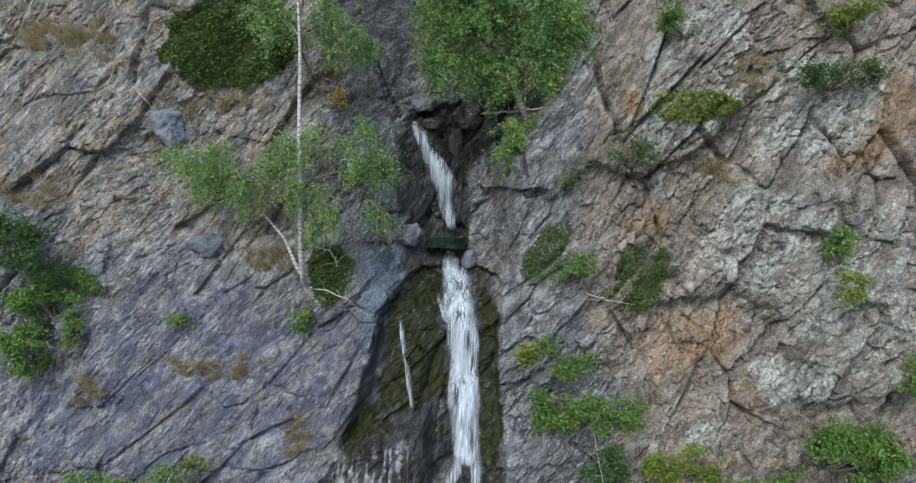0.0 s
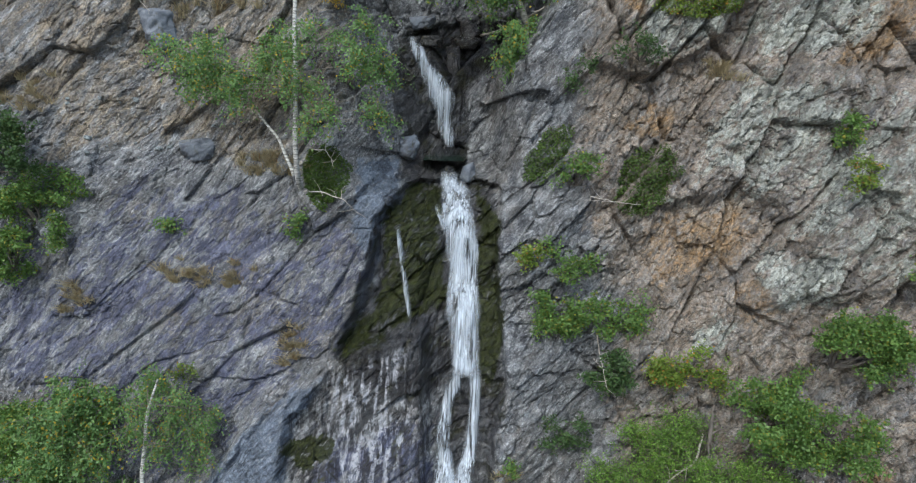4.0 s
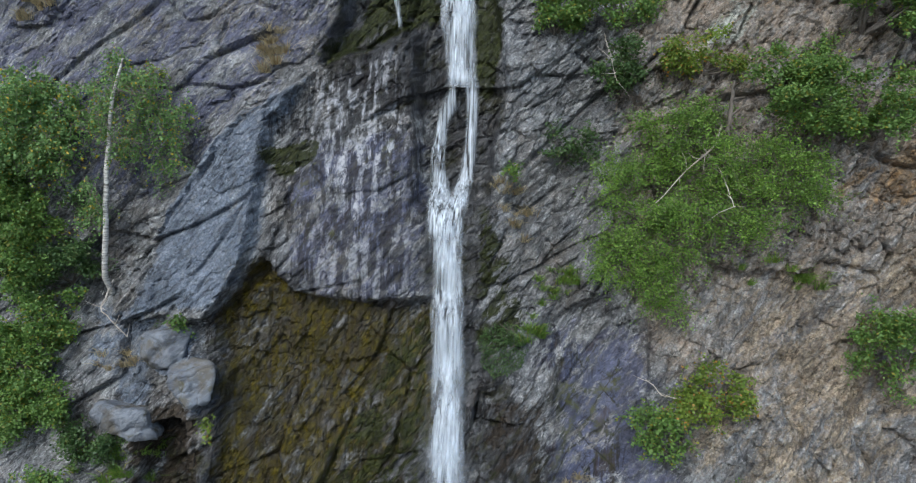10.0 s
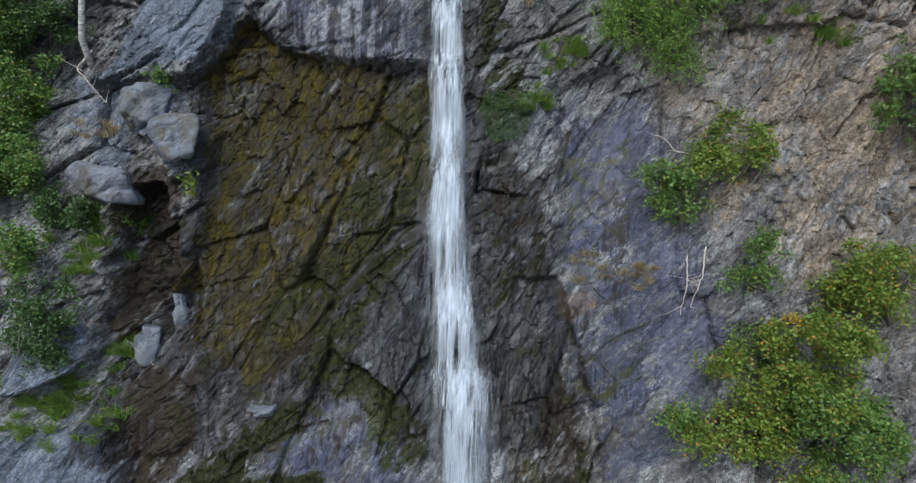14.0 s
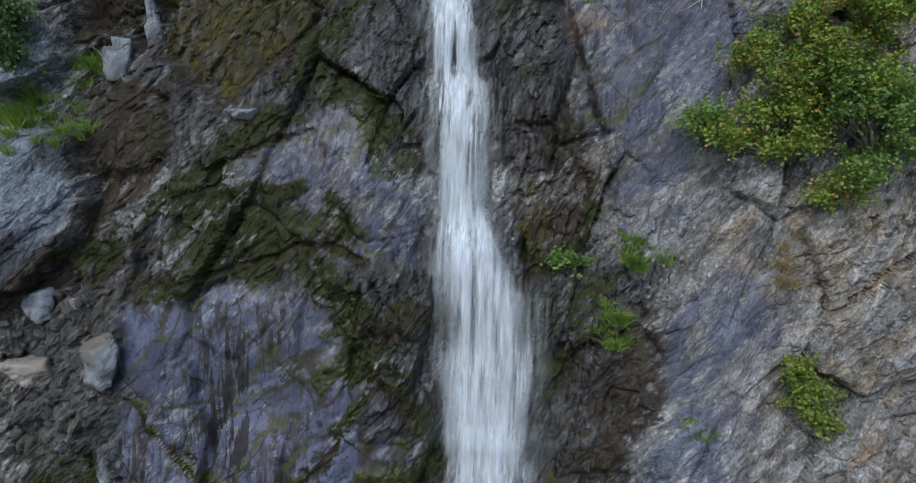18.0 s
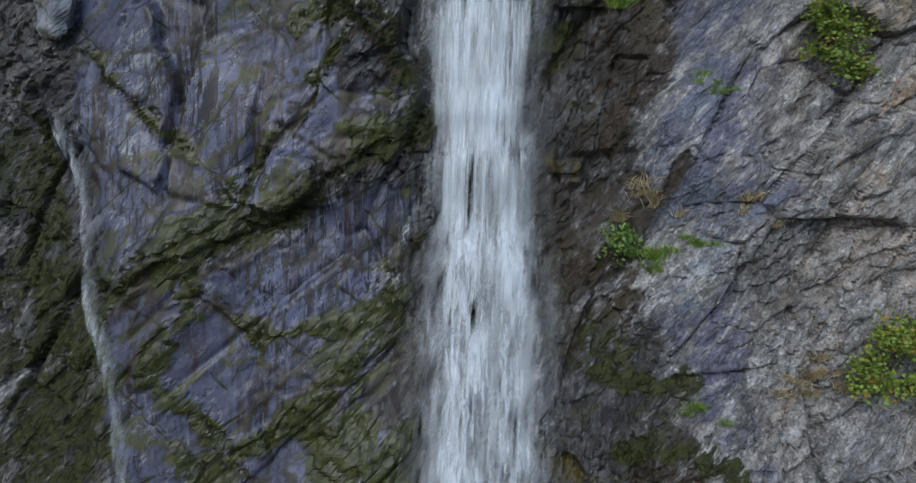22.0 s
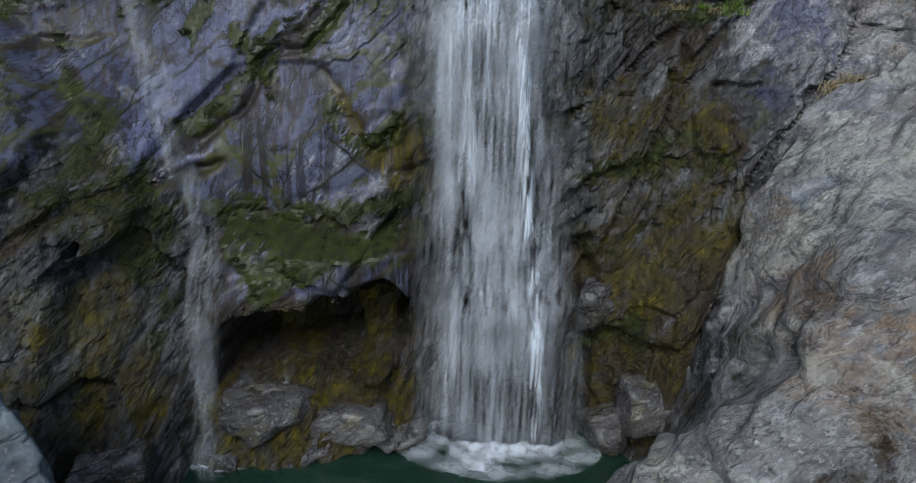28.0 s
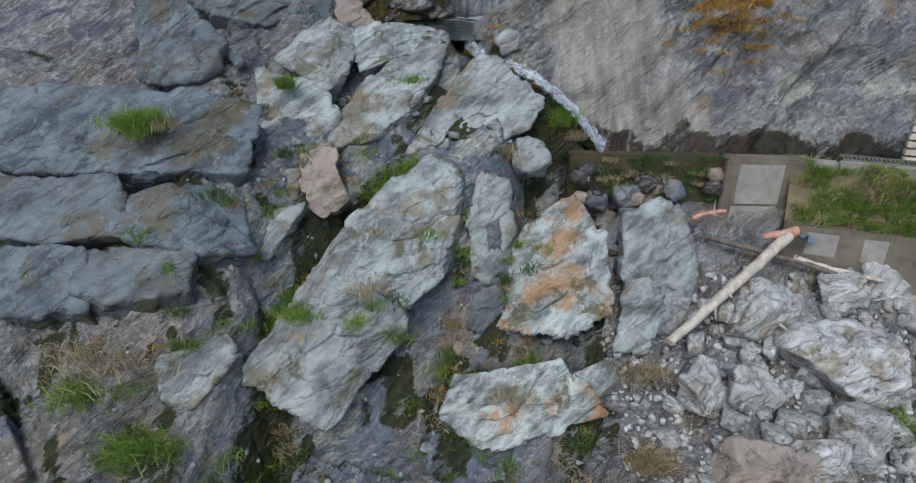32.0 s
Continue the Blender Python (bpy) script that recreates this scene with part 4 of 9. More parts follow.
zone("moss", 0.45, 0.4, [(-3.37, 7.86), (-1.08, 8.27), (-0.95, 6.38), (-2.20, 6.03)])
zone("moss", 0.5, 0.3, [(1.98, 11.80), (3.33, 11.32), (3.25, 10.33), (2.12, 10.39)])
zone("moss", 0.6, 0.3, [(-5.18, 4.69), (-4.73, 3.64), (-4.76, 1.51), (-5.34, 3.24), (-6.20, 4.28), (-5.93, 5.54)])
zone("moss", 0.4, 0.4, [(-4.12, 3.93), (-2.44, 3.49), (-1.00, 3.78), (-0.98, 3.30), (-3.78, 2.97)])
zone("soil", 0.6, 0.3, [(-9.23, 22.27), (-7.56, 22.72), (-7.96, 20.48), (-9.36, 19.01), (-10.48, 17.69), (-11.82, 16.99), (-11.90, 17.75), (-10.09, 19.37), (-8.92, 20.45)])
zone("soil", 0.45, 0.3, [(-10.33, 25.67), (-9.23, 25.57), (-9.37, 23.57), (-10.36, 24.38)])
zone("moss", 0.85, 0.25, [(-3.1, 9.9), (-2.4, 9.9), (-2.1, 9.3), (-1.1, 9.5), (-1.0, 8.6), (-2.4, 8.4), (-2.9, 8.9)])
zone("brown", 0.75, 0.5, [(-2.7, 10.3), (-2.3, 11.4), (-1.8, 12.0), (-1.1, 13.2), (-0.9, 9.9)])
zone("moss", 0.55, 0.5, [(-9.1, 12.4), (-7.2, 12.0), (-6.6, 10.1), (-6.1, 8.7), (-6.6, 7.5), (-8.2, 6.8)])
zone("brown", 0.6, 0.6, [(-9.1, 12.4), (-7.2, 12.0), (-6.6, 10.1), (-6.1, 8.7), (-6.6, 7.5), (-8.2, 6.8)])
zone("algae", 0.85, 0.2, [(-2.0, 5.7), (-1.4, 4.8), (-0.7, 5.5), (-0.6, 3.6), (-1.3, 3.9)])
zone("algae", 0.8, 0.3, [(-6.0, 5.5), (-5.4, 4.8), (-4.8, 2.7), (-5.2, 2.8), (-5.5, 4.4)])
zone("moss", 0.6, 0.5, [(-6.9, 12.1), (-6.1, 10.3), (-9.2, 9.9), (-9.9, 11.9)])
zone("brown", 0.65, 0.6, [(1.4, 14.4), (3.4, 14.3), (3.4, 11.5), (1.9, 10.3), (1.4, 12.3)])
zone("brown", 0.85, 0.3, [(3.7, 3.8), (4.6, 3.8), (4.7, 2.3), (3.9, 1.2), (3.1, 0.9), (2.3, 1.6), (3.0, 2.6)])
zone("tan", 0.5, 1.6, [(4.5, 20.0), (9.8, 20.5), (9.8, 5.0), (6.2, 5.5), (4.9, 10.0)])
zone("algae", 0.85, 0.2, [(-3.3, 2.3), (-2.6, 2.4), (-2.5, 1.0), (-3.2, 1.0)])
zone("algae", 0.8, 0.2, [(-1.9, 2.5), (-1.0, 2.4), (-1.1, 1.0), (-1.8, 1.0)])
zone("slate", 0.7, 0.2, [(-4.0, 3.4), (-0.7, 3.4), (-0.8, 2.5), (-1.4, 2.8), (-2.2, 2.6), (-3.9, 2.4)])
zone("pale", 0.9, 0.12, [(-6.45, 3.1), (-6.1, 3.2), (-5.6, 2.2), (-5.4, 0.9), (-5.6, 0.2), (-5.9, 1.2), (-6.0, 2.2)])


# Mossy ledges and open joints along lines on the face: width, depth, line.
JOINTS = []


def joint(*row):
    """One open joint."""
    JOINTS.append(row)


joint(0.16, 0.35, [(-7.03, 11.96), (-5.62, 12.69), (-4.44, 13.13), (-3.40, 13.67), (-2.48, 14.39), (-1.36, 14.95)])
joint(0.1, 0.2, [(-4.99, 14.08), (-4.61, 13.63), (-5.64, 12.91), (-6.46, 12.54)])
joint(0.08, 0.15, [(-7.35, 15.96), (-6.57, 15.52), (-6.05, 15.07)])
joint(0.08, 0.15, [(-4.63, 13.96), (-3.84, 14.90), (-3.28, 15.61), (-2.41, 17.01)])
joint(0.1, 0.2, [(-4.09, 18.73), (-3.20, 18.04), (-2.04, 16.79), (-1.31, 16.09)])
joint(0.07, 0.12, [(-5.45, 12.14), (-4.43, 11.53), (-4.04, 11.23)])
joint(0.06, 0.12, [(-3.75, 15.25), (-2.75, 14.71), (-2.03, 14.62)])
joint(0.11, 0.2, [(-6.37, 10.67), (-5.49, 11.49), (-5.11, 12.11)])
joint(0.1, 0.22, [(-5.37, 8.26), (-4.61, 8.96), (-3.82, 9.37), (-3.14, 9.98)])
joint(0.07, 0.12, [(-5.13, 9.92), (-4.33, 9.26), (-3.63, 8.31)])
joint(0.08, 0.15, [(-5.57, 7.01), (-4.70, 7.61), (-3.71, 8.22), (-2.56, 7.88), (-1.75, 8.00)])
joint(0.06, 0.1, [(-5.12, 12.01), (-4.09, 11.33), (-3.97, 11.13), (-3.15, 11.46)])
joint(0.13, 0.3, [(-4.99, 4.46), (-3.94, 5.15), (-3.42, 5.98), (-2.63, 6.39), (-1.80, 7.35)])
joint(0.1, 0.2, [(-7.95, 6.08), (-6.74, 6.31), (-6.31, 6.33)])
joint(0.07, 0.15, [(-7.49, 5.82), (-6.90, 5.11), (-6.40, 4.15)])
joint(0.14, 0.35, [(-8.04, 3.04), (-7.10, 3.32), (-6.42, 3.62), (-5.75, 4.18), (-4.79, 4.29), (-4.30, 4.40)])
joint(0.07, 0.15, [(-7.21, 6.49), (-6.50, 5.70), (-6.13, 4.80)])
joint(0.14, 0.35, [(-4.27, 3.11), (-3.29, 3.32), (-2.22, 3.43), (-1.44, 3.35), (-0.58, 3.42)])
joint(0.1, 0.25, [(-3.50, 5.95), (-3.12, 6.32), (-2.56, 6.88)])
joint(0.08, 0.2, [(-2.34, 6.06), (-1.92, 5.53), (-1.50, 4.82), (-0.95, 5.43)])
joint(0.12, 0.3, [(1.69, 7.95), (2.92, 7.06), (4.67, 7.18)])
joint(0.12, 0.35, [(2.06, 4.43), (3.03, 4.65), (3.82, 4.84), (4.59, 5.14)])
joint(0.1, 0.3, [(1.20, 16.32), (2.17, 17.30), (2.97, 18.29)])
joint(0.12, 0.3, [(2.34, 12.29), (3.35, 13.51), (4.19, 14.64)])
joint(0.1, 0.3, [(0.35, 19.03), (1.30, 19.23), (2.22, 20.56), (1.42, 22.97)])
joint(0.12, 0.4, [(-7.27, 18.84), (-5.52, 19.29), (-4.33, 19.71), (-3.26, 19.75), (-2.70, 19.52)])
joint(0.1, 0.3, [(-6.23, 21.45), (-5.02, 22.01), (-3.96, 22.29)])
joint(0.14, 0.5, [(-6.11, 22.87), (-4.97, 23.76), (-4.00, 24.92), (-2.59, 26.08)])
joint(0.12, 0.5, [(-5.68, 37.02), (-4.86, 37.54), (-3.41, 38.39)])
joint(0.1, 0.35, [(-7.69, 30.42), (-6.62, 31.72), (-5.96, 33.95), (-5.84, 36.86)])
joint(0.08, 0.3, [(-6.52, 41.97), (-5.38, 40.95), (-4.63, 40.96)])
joint(0.1, 0.4, [(-8.65, 35.79), (-6.09, 37.35), (-4.69, 39.19), (-4.67, 41.30)])
joint(0.1, 0.4, [(-11.02, 29.97), (-9.55, 32.55), (-7.76, 35.34), (-5.84, 36.86)])
joint(0.07, 0.3, [(-14.82, 33.33), (-13.44, 34.84), (-11.68, 36.54), (-9.15, 37.60)])
joint(0.07, 0.35, [(5.44, 39.39), (7.43, 41.22), (8.85, 43.53), (11.02, 45.55)])
joint(0.07, 0.35, [(9.06, 40.05), (9.98, 41.84), (11.55, 43.49)])
joint(0.06, 0.3, [(1.83, 46.63), (3.27, 47.75), (5.14, 49.42), (6.73, 51.01)])
joint(0.06, 0.3, [(4.99, 43.58), (6.23, 45.60), (7.90, 47.24), (11.00, 47.75)])
joint(0.06, 0.25, [(1.58, 44.09), (2.79, 45.93), (5.22, 47.10)])

# Hollows (plus) and bosses (minus) of the face: metres back, soft edge, outline.
RELIEF = []


def hollow(*row):
    """One hollow or boss of the face."""
    RELIEF.append(row)


hollow(0.9, 0.25, [(-4.66, 41.21), (-4.01, 42.28), (-2.93, 42.39), (-1.00, 42.26), (-0.35, 36.46), (-0.83, 33.39), (-2.67, 33.29), (-2.98, 38.10), (-5.70, 37.19)])
hollow(0.5, 0.3, [(-7.76, 30.30), (-6.78, 31.82), (-5.80, 31.02), (-4.22, 30.76), (-2.14, 30.79), (-1.85, 26.88), (-3.31, 25.78), (-5.25, 23.62), (-6.24, 22.74), (-7.86, 23.77), (-8.00, 25.62), (-7.52, 27.37)])
hollow(1.0, 0.15, [(-10.15, 25.54), (-9.41, 27.45), (-8.64, 27.62), (-8.00, 25.62), (-8.46, 23.75), (-9.59, 24.41)])
hollow(-0.55, 0.2, [(-5.76, 36.94), (-6.93, 35.52), (-6.95, 33.59), (-7.13, 31.69), (-7.95, 30.41), (-11.02, 29.97), (-9.32, 33.51), (-8.11, 35.32)])
hollow(-0.45, 0.15, [(-9.81, 29.36), (-9.18, 30.19), (-8.11, 29.85), (-8.20, 29.03), (-9.21, 28.85)])
hollow(-0.4, 0.15, [(-8.66, 28.72), (-8.18, 29.55), (-7.38, 28.97), (-7.51, 28.17), (-8.18, 27.78)])
hollow(-0.8, 0.2, [(-12.91, 22.10), (-9.25, 21.95), (-8.90, 20.19), (-10.05, 18.85), (-12.50, 17.98)])
hollow(-0.5, 0.2, [(-11.99, 23.61), (-9.79, 24.83), (-9.93, 23.28), (-11.89, 22.62)])
hollow(-0.6, 0.8, [(3.94, 42.04), (5.34, 42.94), (5.82, 45.74), (7.16, 46.52), (9.61, 45.83), (12.17, 45.11), (12.21, 41.62), (9.05, 39.91), (7.00, 39.69), (7.86, 41.94), (5.98, 42.77)])
hollow(-0.5, 0.25, [(1.84, 46.45), (2.86, 48.66), (3.84, 52.18), (6.06, 52.10), (6.61, 49.78), (5.71, 47.13), (3.52, 45.95)])
hollow(0.35, 0.2, [(0.20, 25.41), (1.32, 25.44), (2.74, 20.87), (2.91, 19.59), (0.75, 19.02), (0.09, 21.65)])
hollow(1.9, 0.1, [(-4.04, 1.56), (-3.73, 1.97), (-3.00, 2.05), (-2.39, 2.38), (-1.57, 2.49), (-0.94, 2.11), (-0.84, 1.14), (-1.71, 0.99), (-2.35, 1.16), (-4.02, 1.08)])
hollow(-0.5, 0.2, [(-3.57, 1.62), (-3.00, 1.73), (-2.92, 0.95), (-3.49, 0.94)])
hollow(-0.7, 0.2, [(-1.96, 1.95), (-1.13, 1.94), (-0.99, 0.96), (-1.82, 0.97)])
hollow(-0.5, 0.15, [(-4.01, 0.89), (-2.97, 1.05), (-0.67, 0.52), (-0.65, -0.09), (-2.30, -0.01), (-3.87, -0.04)])
hollow(-0.5, 0.2, [(-8.39, 6.91), (-6.19, 5.07), (-7.11, 3.41), (-8.26, 3.39)])
hollow(0.7, 0.2, [(-5.87, 3.22), (-5.16, 3.72), (-4.27, 2.09), (-4.72, 0.34), (-5.96, -0.07)])
hollow(-2.3, 2.4, [(-9.50, 5.40), (-6.20, 5.30), (-5.10, 4.20), (-4.40, 2.00), (-4.10, -0.80), (-9.50, -1.20)])
hollow(-1.3, 1.2, [(2.70, -1.20), (3.10, 2.50), (4.00, 5.20), (5.50, 6.60), (9.50, 7.00), (9.50, -1.20)])
hollow(-0.8, 0.25, [(-4.20, 3.30), (-0.50, 3.40), (-0.75, 2.35), (-1.40, 2.75), (-2.20, 2.55), (-2.60, 2.30), (-4.10, 2.15)])
hollow(0.5, 0.2, [(1.74, 3.38), (2.16, 3.39), (2.34, 1.65), (2.30, 0.08), (1.88, 0.09)])
hollow(-0.9, 0.4, [(4.83, 4.23), (5.98, 4.99), (8.72, 5.52), (8.97, 1.19), (7.15, 1.52), (5.12, 2.23)])
hollow(-0.25, 0.12, [(-7.28, 15.97), (-6.95, 17.14), (-6.33, 17.39), (-5.87, 15.88), (-6.06, 13.81), (-6.86, 14.35)])
hollow(-0.3, 0.12, [(-4.50, 13.86), (-3.84, 14.79), (-2.98, 14.59), (-2.94, 14.03), (-4.00, 13.53)])
hollow(0.4, 0.3, [(-4.91, 46.78), (-4.56, 47.82), (-0.36, 48.17), (-1.34, 46.23), (-2.46, 45.26), (-2.42, 42.71), (-4.26, 42.99)])

# Mossy ledges that stand a little proud of the wet slate: width, line.
LEDGES = []


def ledge(width, *line):
    """One mossy ledge."""
    LEDGES.append((width, line))


ledge(0.34, (-6.9, 12.1), (-5.7, 12.6), (-4.7, 13.0), (-4.3, 13.4), (-3.5, 13.6), (-2.4, 14.6), (-1.9, 15.1), (-1.2, 15.4))
ledge(0.22, (-6.5, 12.4), (-5.9, 13.0), (-5.4, 13.2), (-4.9, 13.8), (-4.6, 14.2), (-4.5, 13.7))
ledge(0.12, (-4.5, 14.1), (-4.0, 14.9), (-3.6, 15.4), (-3.3, 15.8), (-2.7, 16.5), (-2.4, 17.2))
ledge(0.16, (-3.7, 17.0), (-3.0, 17.7), (-2.7, 18.2), (-2.4, 18.4))
ledge(0.20, (-3.8, 18.9), (-3.1, 18.7), (-2.6, 18.3), (-2.1, 18.2), (-1.3, 18.4))
ledge(0.14, (-2.5, 17.2), (-1.9, 17.0), (-1.4, 16.3), (-1.2, 16.0))
ledge(0.22, (-7.4, 18.6), (-6.4, 18.9), (-6.1, 19.2), (-4.9, 19.2))
ledge(0.12, (-6.1, 10.6), (-5.6, 11.2), (-5.1, 11.7), (-5.3, 12.3))
ledge(0.07, (-5.3, 12.4), (-4.8, 12.0), (-4.2, 11.5), (-3.9, 11.1))
ledge(0.20, (-2.2, 10.1), (-2.1, 10.9), (-1.5, 12.0), (-1.1, 12.9))
ledge(0.09, (-7.9, 16.6), (-7.1, 16.0), (-6.5, 15.7), (-6.1, 15.1), (-5.3, 14.6))
ledge(0.10, (-9.3, 15.9), (-8.8, 15.0), (-8.7, 14.0), (-8.1, 12.8))
ledge(0.08, (-5.2, 12.3), (-4.8, 12.1), (-4.2, 11.6), (-3.8, 11.3), (-3.5, 11.4), (-2.2, 11.4))
ledge(0.12, (-5.3, 11.5), (-5.5, 11.2), (-6.0, 10.7), (-5.6, 10.3), (-5.0, 9.9), (-4.4, 9.1))
ledge(0.15, (-5.3, 8.4), (-4.6, 8.8), (-4.1, 9.2), (-3.7, 9.4), (-3.2, 9.9), (-2.3, 10.7), (-1.6, 11.1), (-1.2, 11.4))
ledge(0.14, (-5.2, 9.4), (-4.5, 8.7), (-3.7, 8.2), (-2.9, 8.0), (-2.3, 7.9), (-1.6, 8.3), (-1.0, 8.6))
ledge(0.30, (-3.2, 9.9), (-2.6, 9.7), (-2.0, 9.1), (-1.6, 9.1), (-1.1, 9.4))
ledge(0.13, (-5.9, 6.7), (-5.1, 7.1), (-4.4, 7.6), (-3.8, 8.1), (-3.3, 8.1))
ledge(0.09, (-4.8, 6.4), (-4.5, 6.8), (-4.1, 7.3), (-3.7, 7.6))
ledge(0.12, (-3.6, 6.2), (-2.9, 6.7), (-2.5, 7.1), (-1.9, 7.3))
ledge(0.07, (-3.4, 7.4), (-2.9, 7.0))
ledge(0.10, (-7.7, 7.9), (-7.2, 7.2))
ledge(0.13, (-8.2, 6.8), (-7.1, 7.0), (-6.4, 7.4))
ledge(0.10, (-4.0, 6.4), (-3.5, 5.8), (-3.2, 5.5))
ledge(0.16, (-9.1, 12.0), (-7.9, 12.2), (-7.1, 12.3), (-6.2, 12.2))
ledge(0.14, (-8.6, 10.8), (-7.9, 11.0), (-6.9, 10.8))
ledge(0.10, (-7.0, 6.4), (-6.6, 5.7), (-5.9, 5.2))
ledge(0.08, (-6.3, 4.1), (-5.7, 4.3), (-5.5, 4.4), (-5.4, 4.4), (-5.2, 4.3))
ledge(0.15, (-4.8, 5.0), (-3.8, 5.6), (-3.3, 6.1), (-3.5, 6.2), (-2.4, 6.8), (-2.0, 7.0))
ledge(0.16, (-3.9, 3.3), (-3.2, 3.3), (-2.3, 3.7), (-1.5, 3.9), (-0.9, 3.9))
ledge(0.18, (-3.4, 2.6), (-2.7, 3.1), (-2.2, 3.3), (-1.5, 3.3), (-0.9, 3.4))
ledge(0.13, (-2.3, 5.4), (-1.7, 4.8), (-1.3, 5.0), (-1.0, 5.5), (-0.6, 5.2))
ledge(0.09, (-4.6, 3.8), (-3.9, 3.3), (-3.4, 2.7))
ledge(0.14, (2.1, 10.6), (2.8, 10.5), (3.4, 10.4), (4.2, 10.6))
ledge(0.20, (3.1, 9.4), (4.0, 9.4), (4.9, 9.3))
ledge(0.14, (2.4, 7.1), (3.1, 6.9), (3.8, 7.0), (4.7, 7.0))
ledge(0.14, (2.0, 4.5), (3.0, 4.7), (3.7, 5.0))
ledge(0.22, (2.1, 3.2), (2.8, 3.5), (3.4, 3.9), (3.8, 4.3))
ledge(0.20, (2.3, 1.6), (2.8, 1.8), (3.0, 2.0))
ledge(0.30, (-9.1, 19.2), (-8.4, 19.8), (-7.7, 20.5), (-6.7, 21.3), (-5.8, 22.0), (-4.8, 22.6))
ledge(0.22, (-6.9, 18.9), (-5.7, 19.5), (-4.2, 19.9), (-3.1, 20.2), (-3.4, 20.7))
ledge(0.16, (-3.9, 19.5), (-3.3, 19.0), (-2.7, 18.6), (-1.8, 18.2))
ledge(0.30, (-3.6, 23.3), (-2.8, 22.7), (-2.1, 21.8))
ledge(0.16, (-4.6, 23.3), (-4.0, 24.3), (-3.5, 24.8), (-3.0, 25.4))
ledge(0.16, (-7.1, 20.9), (-6.0, 20.9), (-5.3, 21.1), (-4.2, 20.9))
ledge(0.14, (-3.0, 17.2), (-2.3, 17.5), (-1.7, 17.1))
ledge(0.14, (-3.5, 18.0), (-2.8, 18.0), (-1.7, 18.6))
ledge(0.14, (0.7, 19.5), (1.1, 19.3), (1.8, 19.8), (2.2, 20.6))
ledge(0.16, (1.1, 16.8), (1.7, 17.0), (2.1, 17.8), (2.8, 18.1))



def steps(lo, hi, step, far_lo, far_hi):
    """Even steps over a stretch, growing wider outside it."""
    mid, out, back, d = np.arange(lo, hi, step), [], [], step
    at = hi
    while at < far_hi:
        out.append(at)
        d *= 1.35
        at += d
    at, d = lo - step, step
    while at > far_lo:
        back.append(at)
        d *= 1.35
        at -= d
    return np.array(back[::-1] + list(mid) + out)


def broken_rock(u, v, seed, big, middle, small):
    """Relief of foliated, jointed rock along u (with the layers) and v (across them), and its joints."""
    bold = np.clip(0.9 + 1.1 * fbm(u * 0.16 + 3, v * 0.22, seed + 90, 3), 0.25, 1.7)
    middle, small = middle * bold, small * np.clip(1.1 + 1.2 * fbm(u * 0.35, v * 0.5 + 8, seed + 95, 3), 0.2, 2)
    wu, wv = u + 0.3 * fbm(u * 0.4, v * 0.5, seed, 3), v + 0.2 * fbm(u * 0.35 + 7, v * 0.5, seed + 3, 3)
    a, ja = blocks(wu / 3.6, wv / 1.7, seed + 20)
    b, jb = blocks(wu / 1.3, wv / 0.6, seed + 40)
    c, jc = blocks(wu / 0.45, wv / 0.22, seed + 60)
    open_a, open_b = ramp(fbm(u * 0.5, v * 0.5, seed + 31, 2), -0.35, 0.25), ramp(fbm(u * 0.9, v * 0.9, seed + 33, 2), -0.2, 0.3)
    h = big * (a - 0.7 * open_a * np.clip(0.07 - ja, 0, 1) / 0.07) + middle * (b - 0.9 * open_b * np.clip(0.11 - jb, 0, 1) / 0.11) + small * (c - 0.6 * np.clip(0.16 - jc, 0, 1) / 0.16)
    return h + small * 0.5 * fbm(u * 1.3, v * 5, seed + 80, 4)


def softened(a, times=1):
    for _ in range(times):
        p = np.pad(a, 1, "edge")
        a = (p[:-2, 1:-1] + 2 * p[1:-1, 1:-1] + p[2:, 1:-1]) / 4
        p = np.pad(a, 1, "edge")
        a = (p[1:-1, :-2] + 2 * p[1:-1, 1:-1] + p[1:-1, 2:]) / 4
    return a


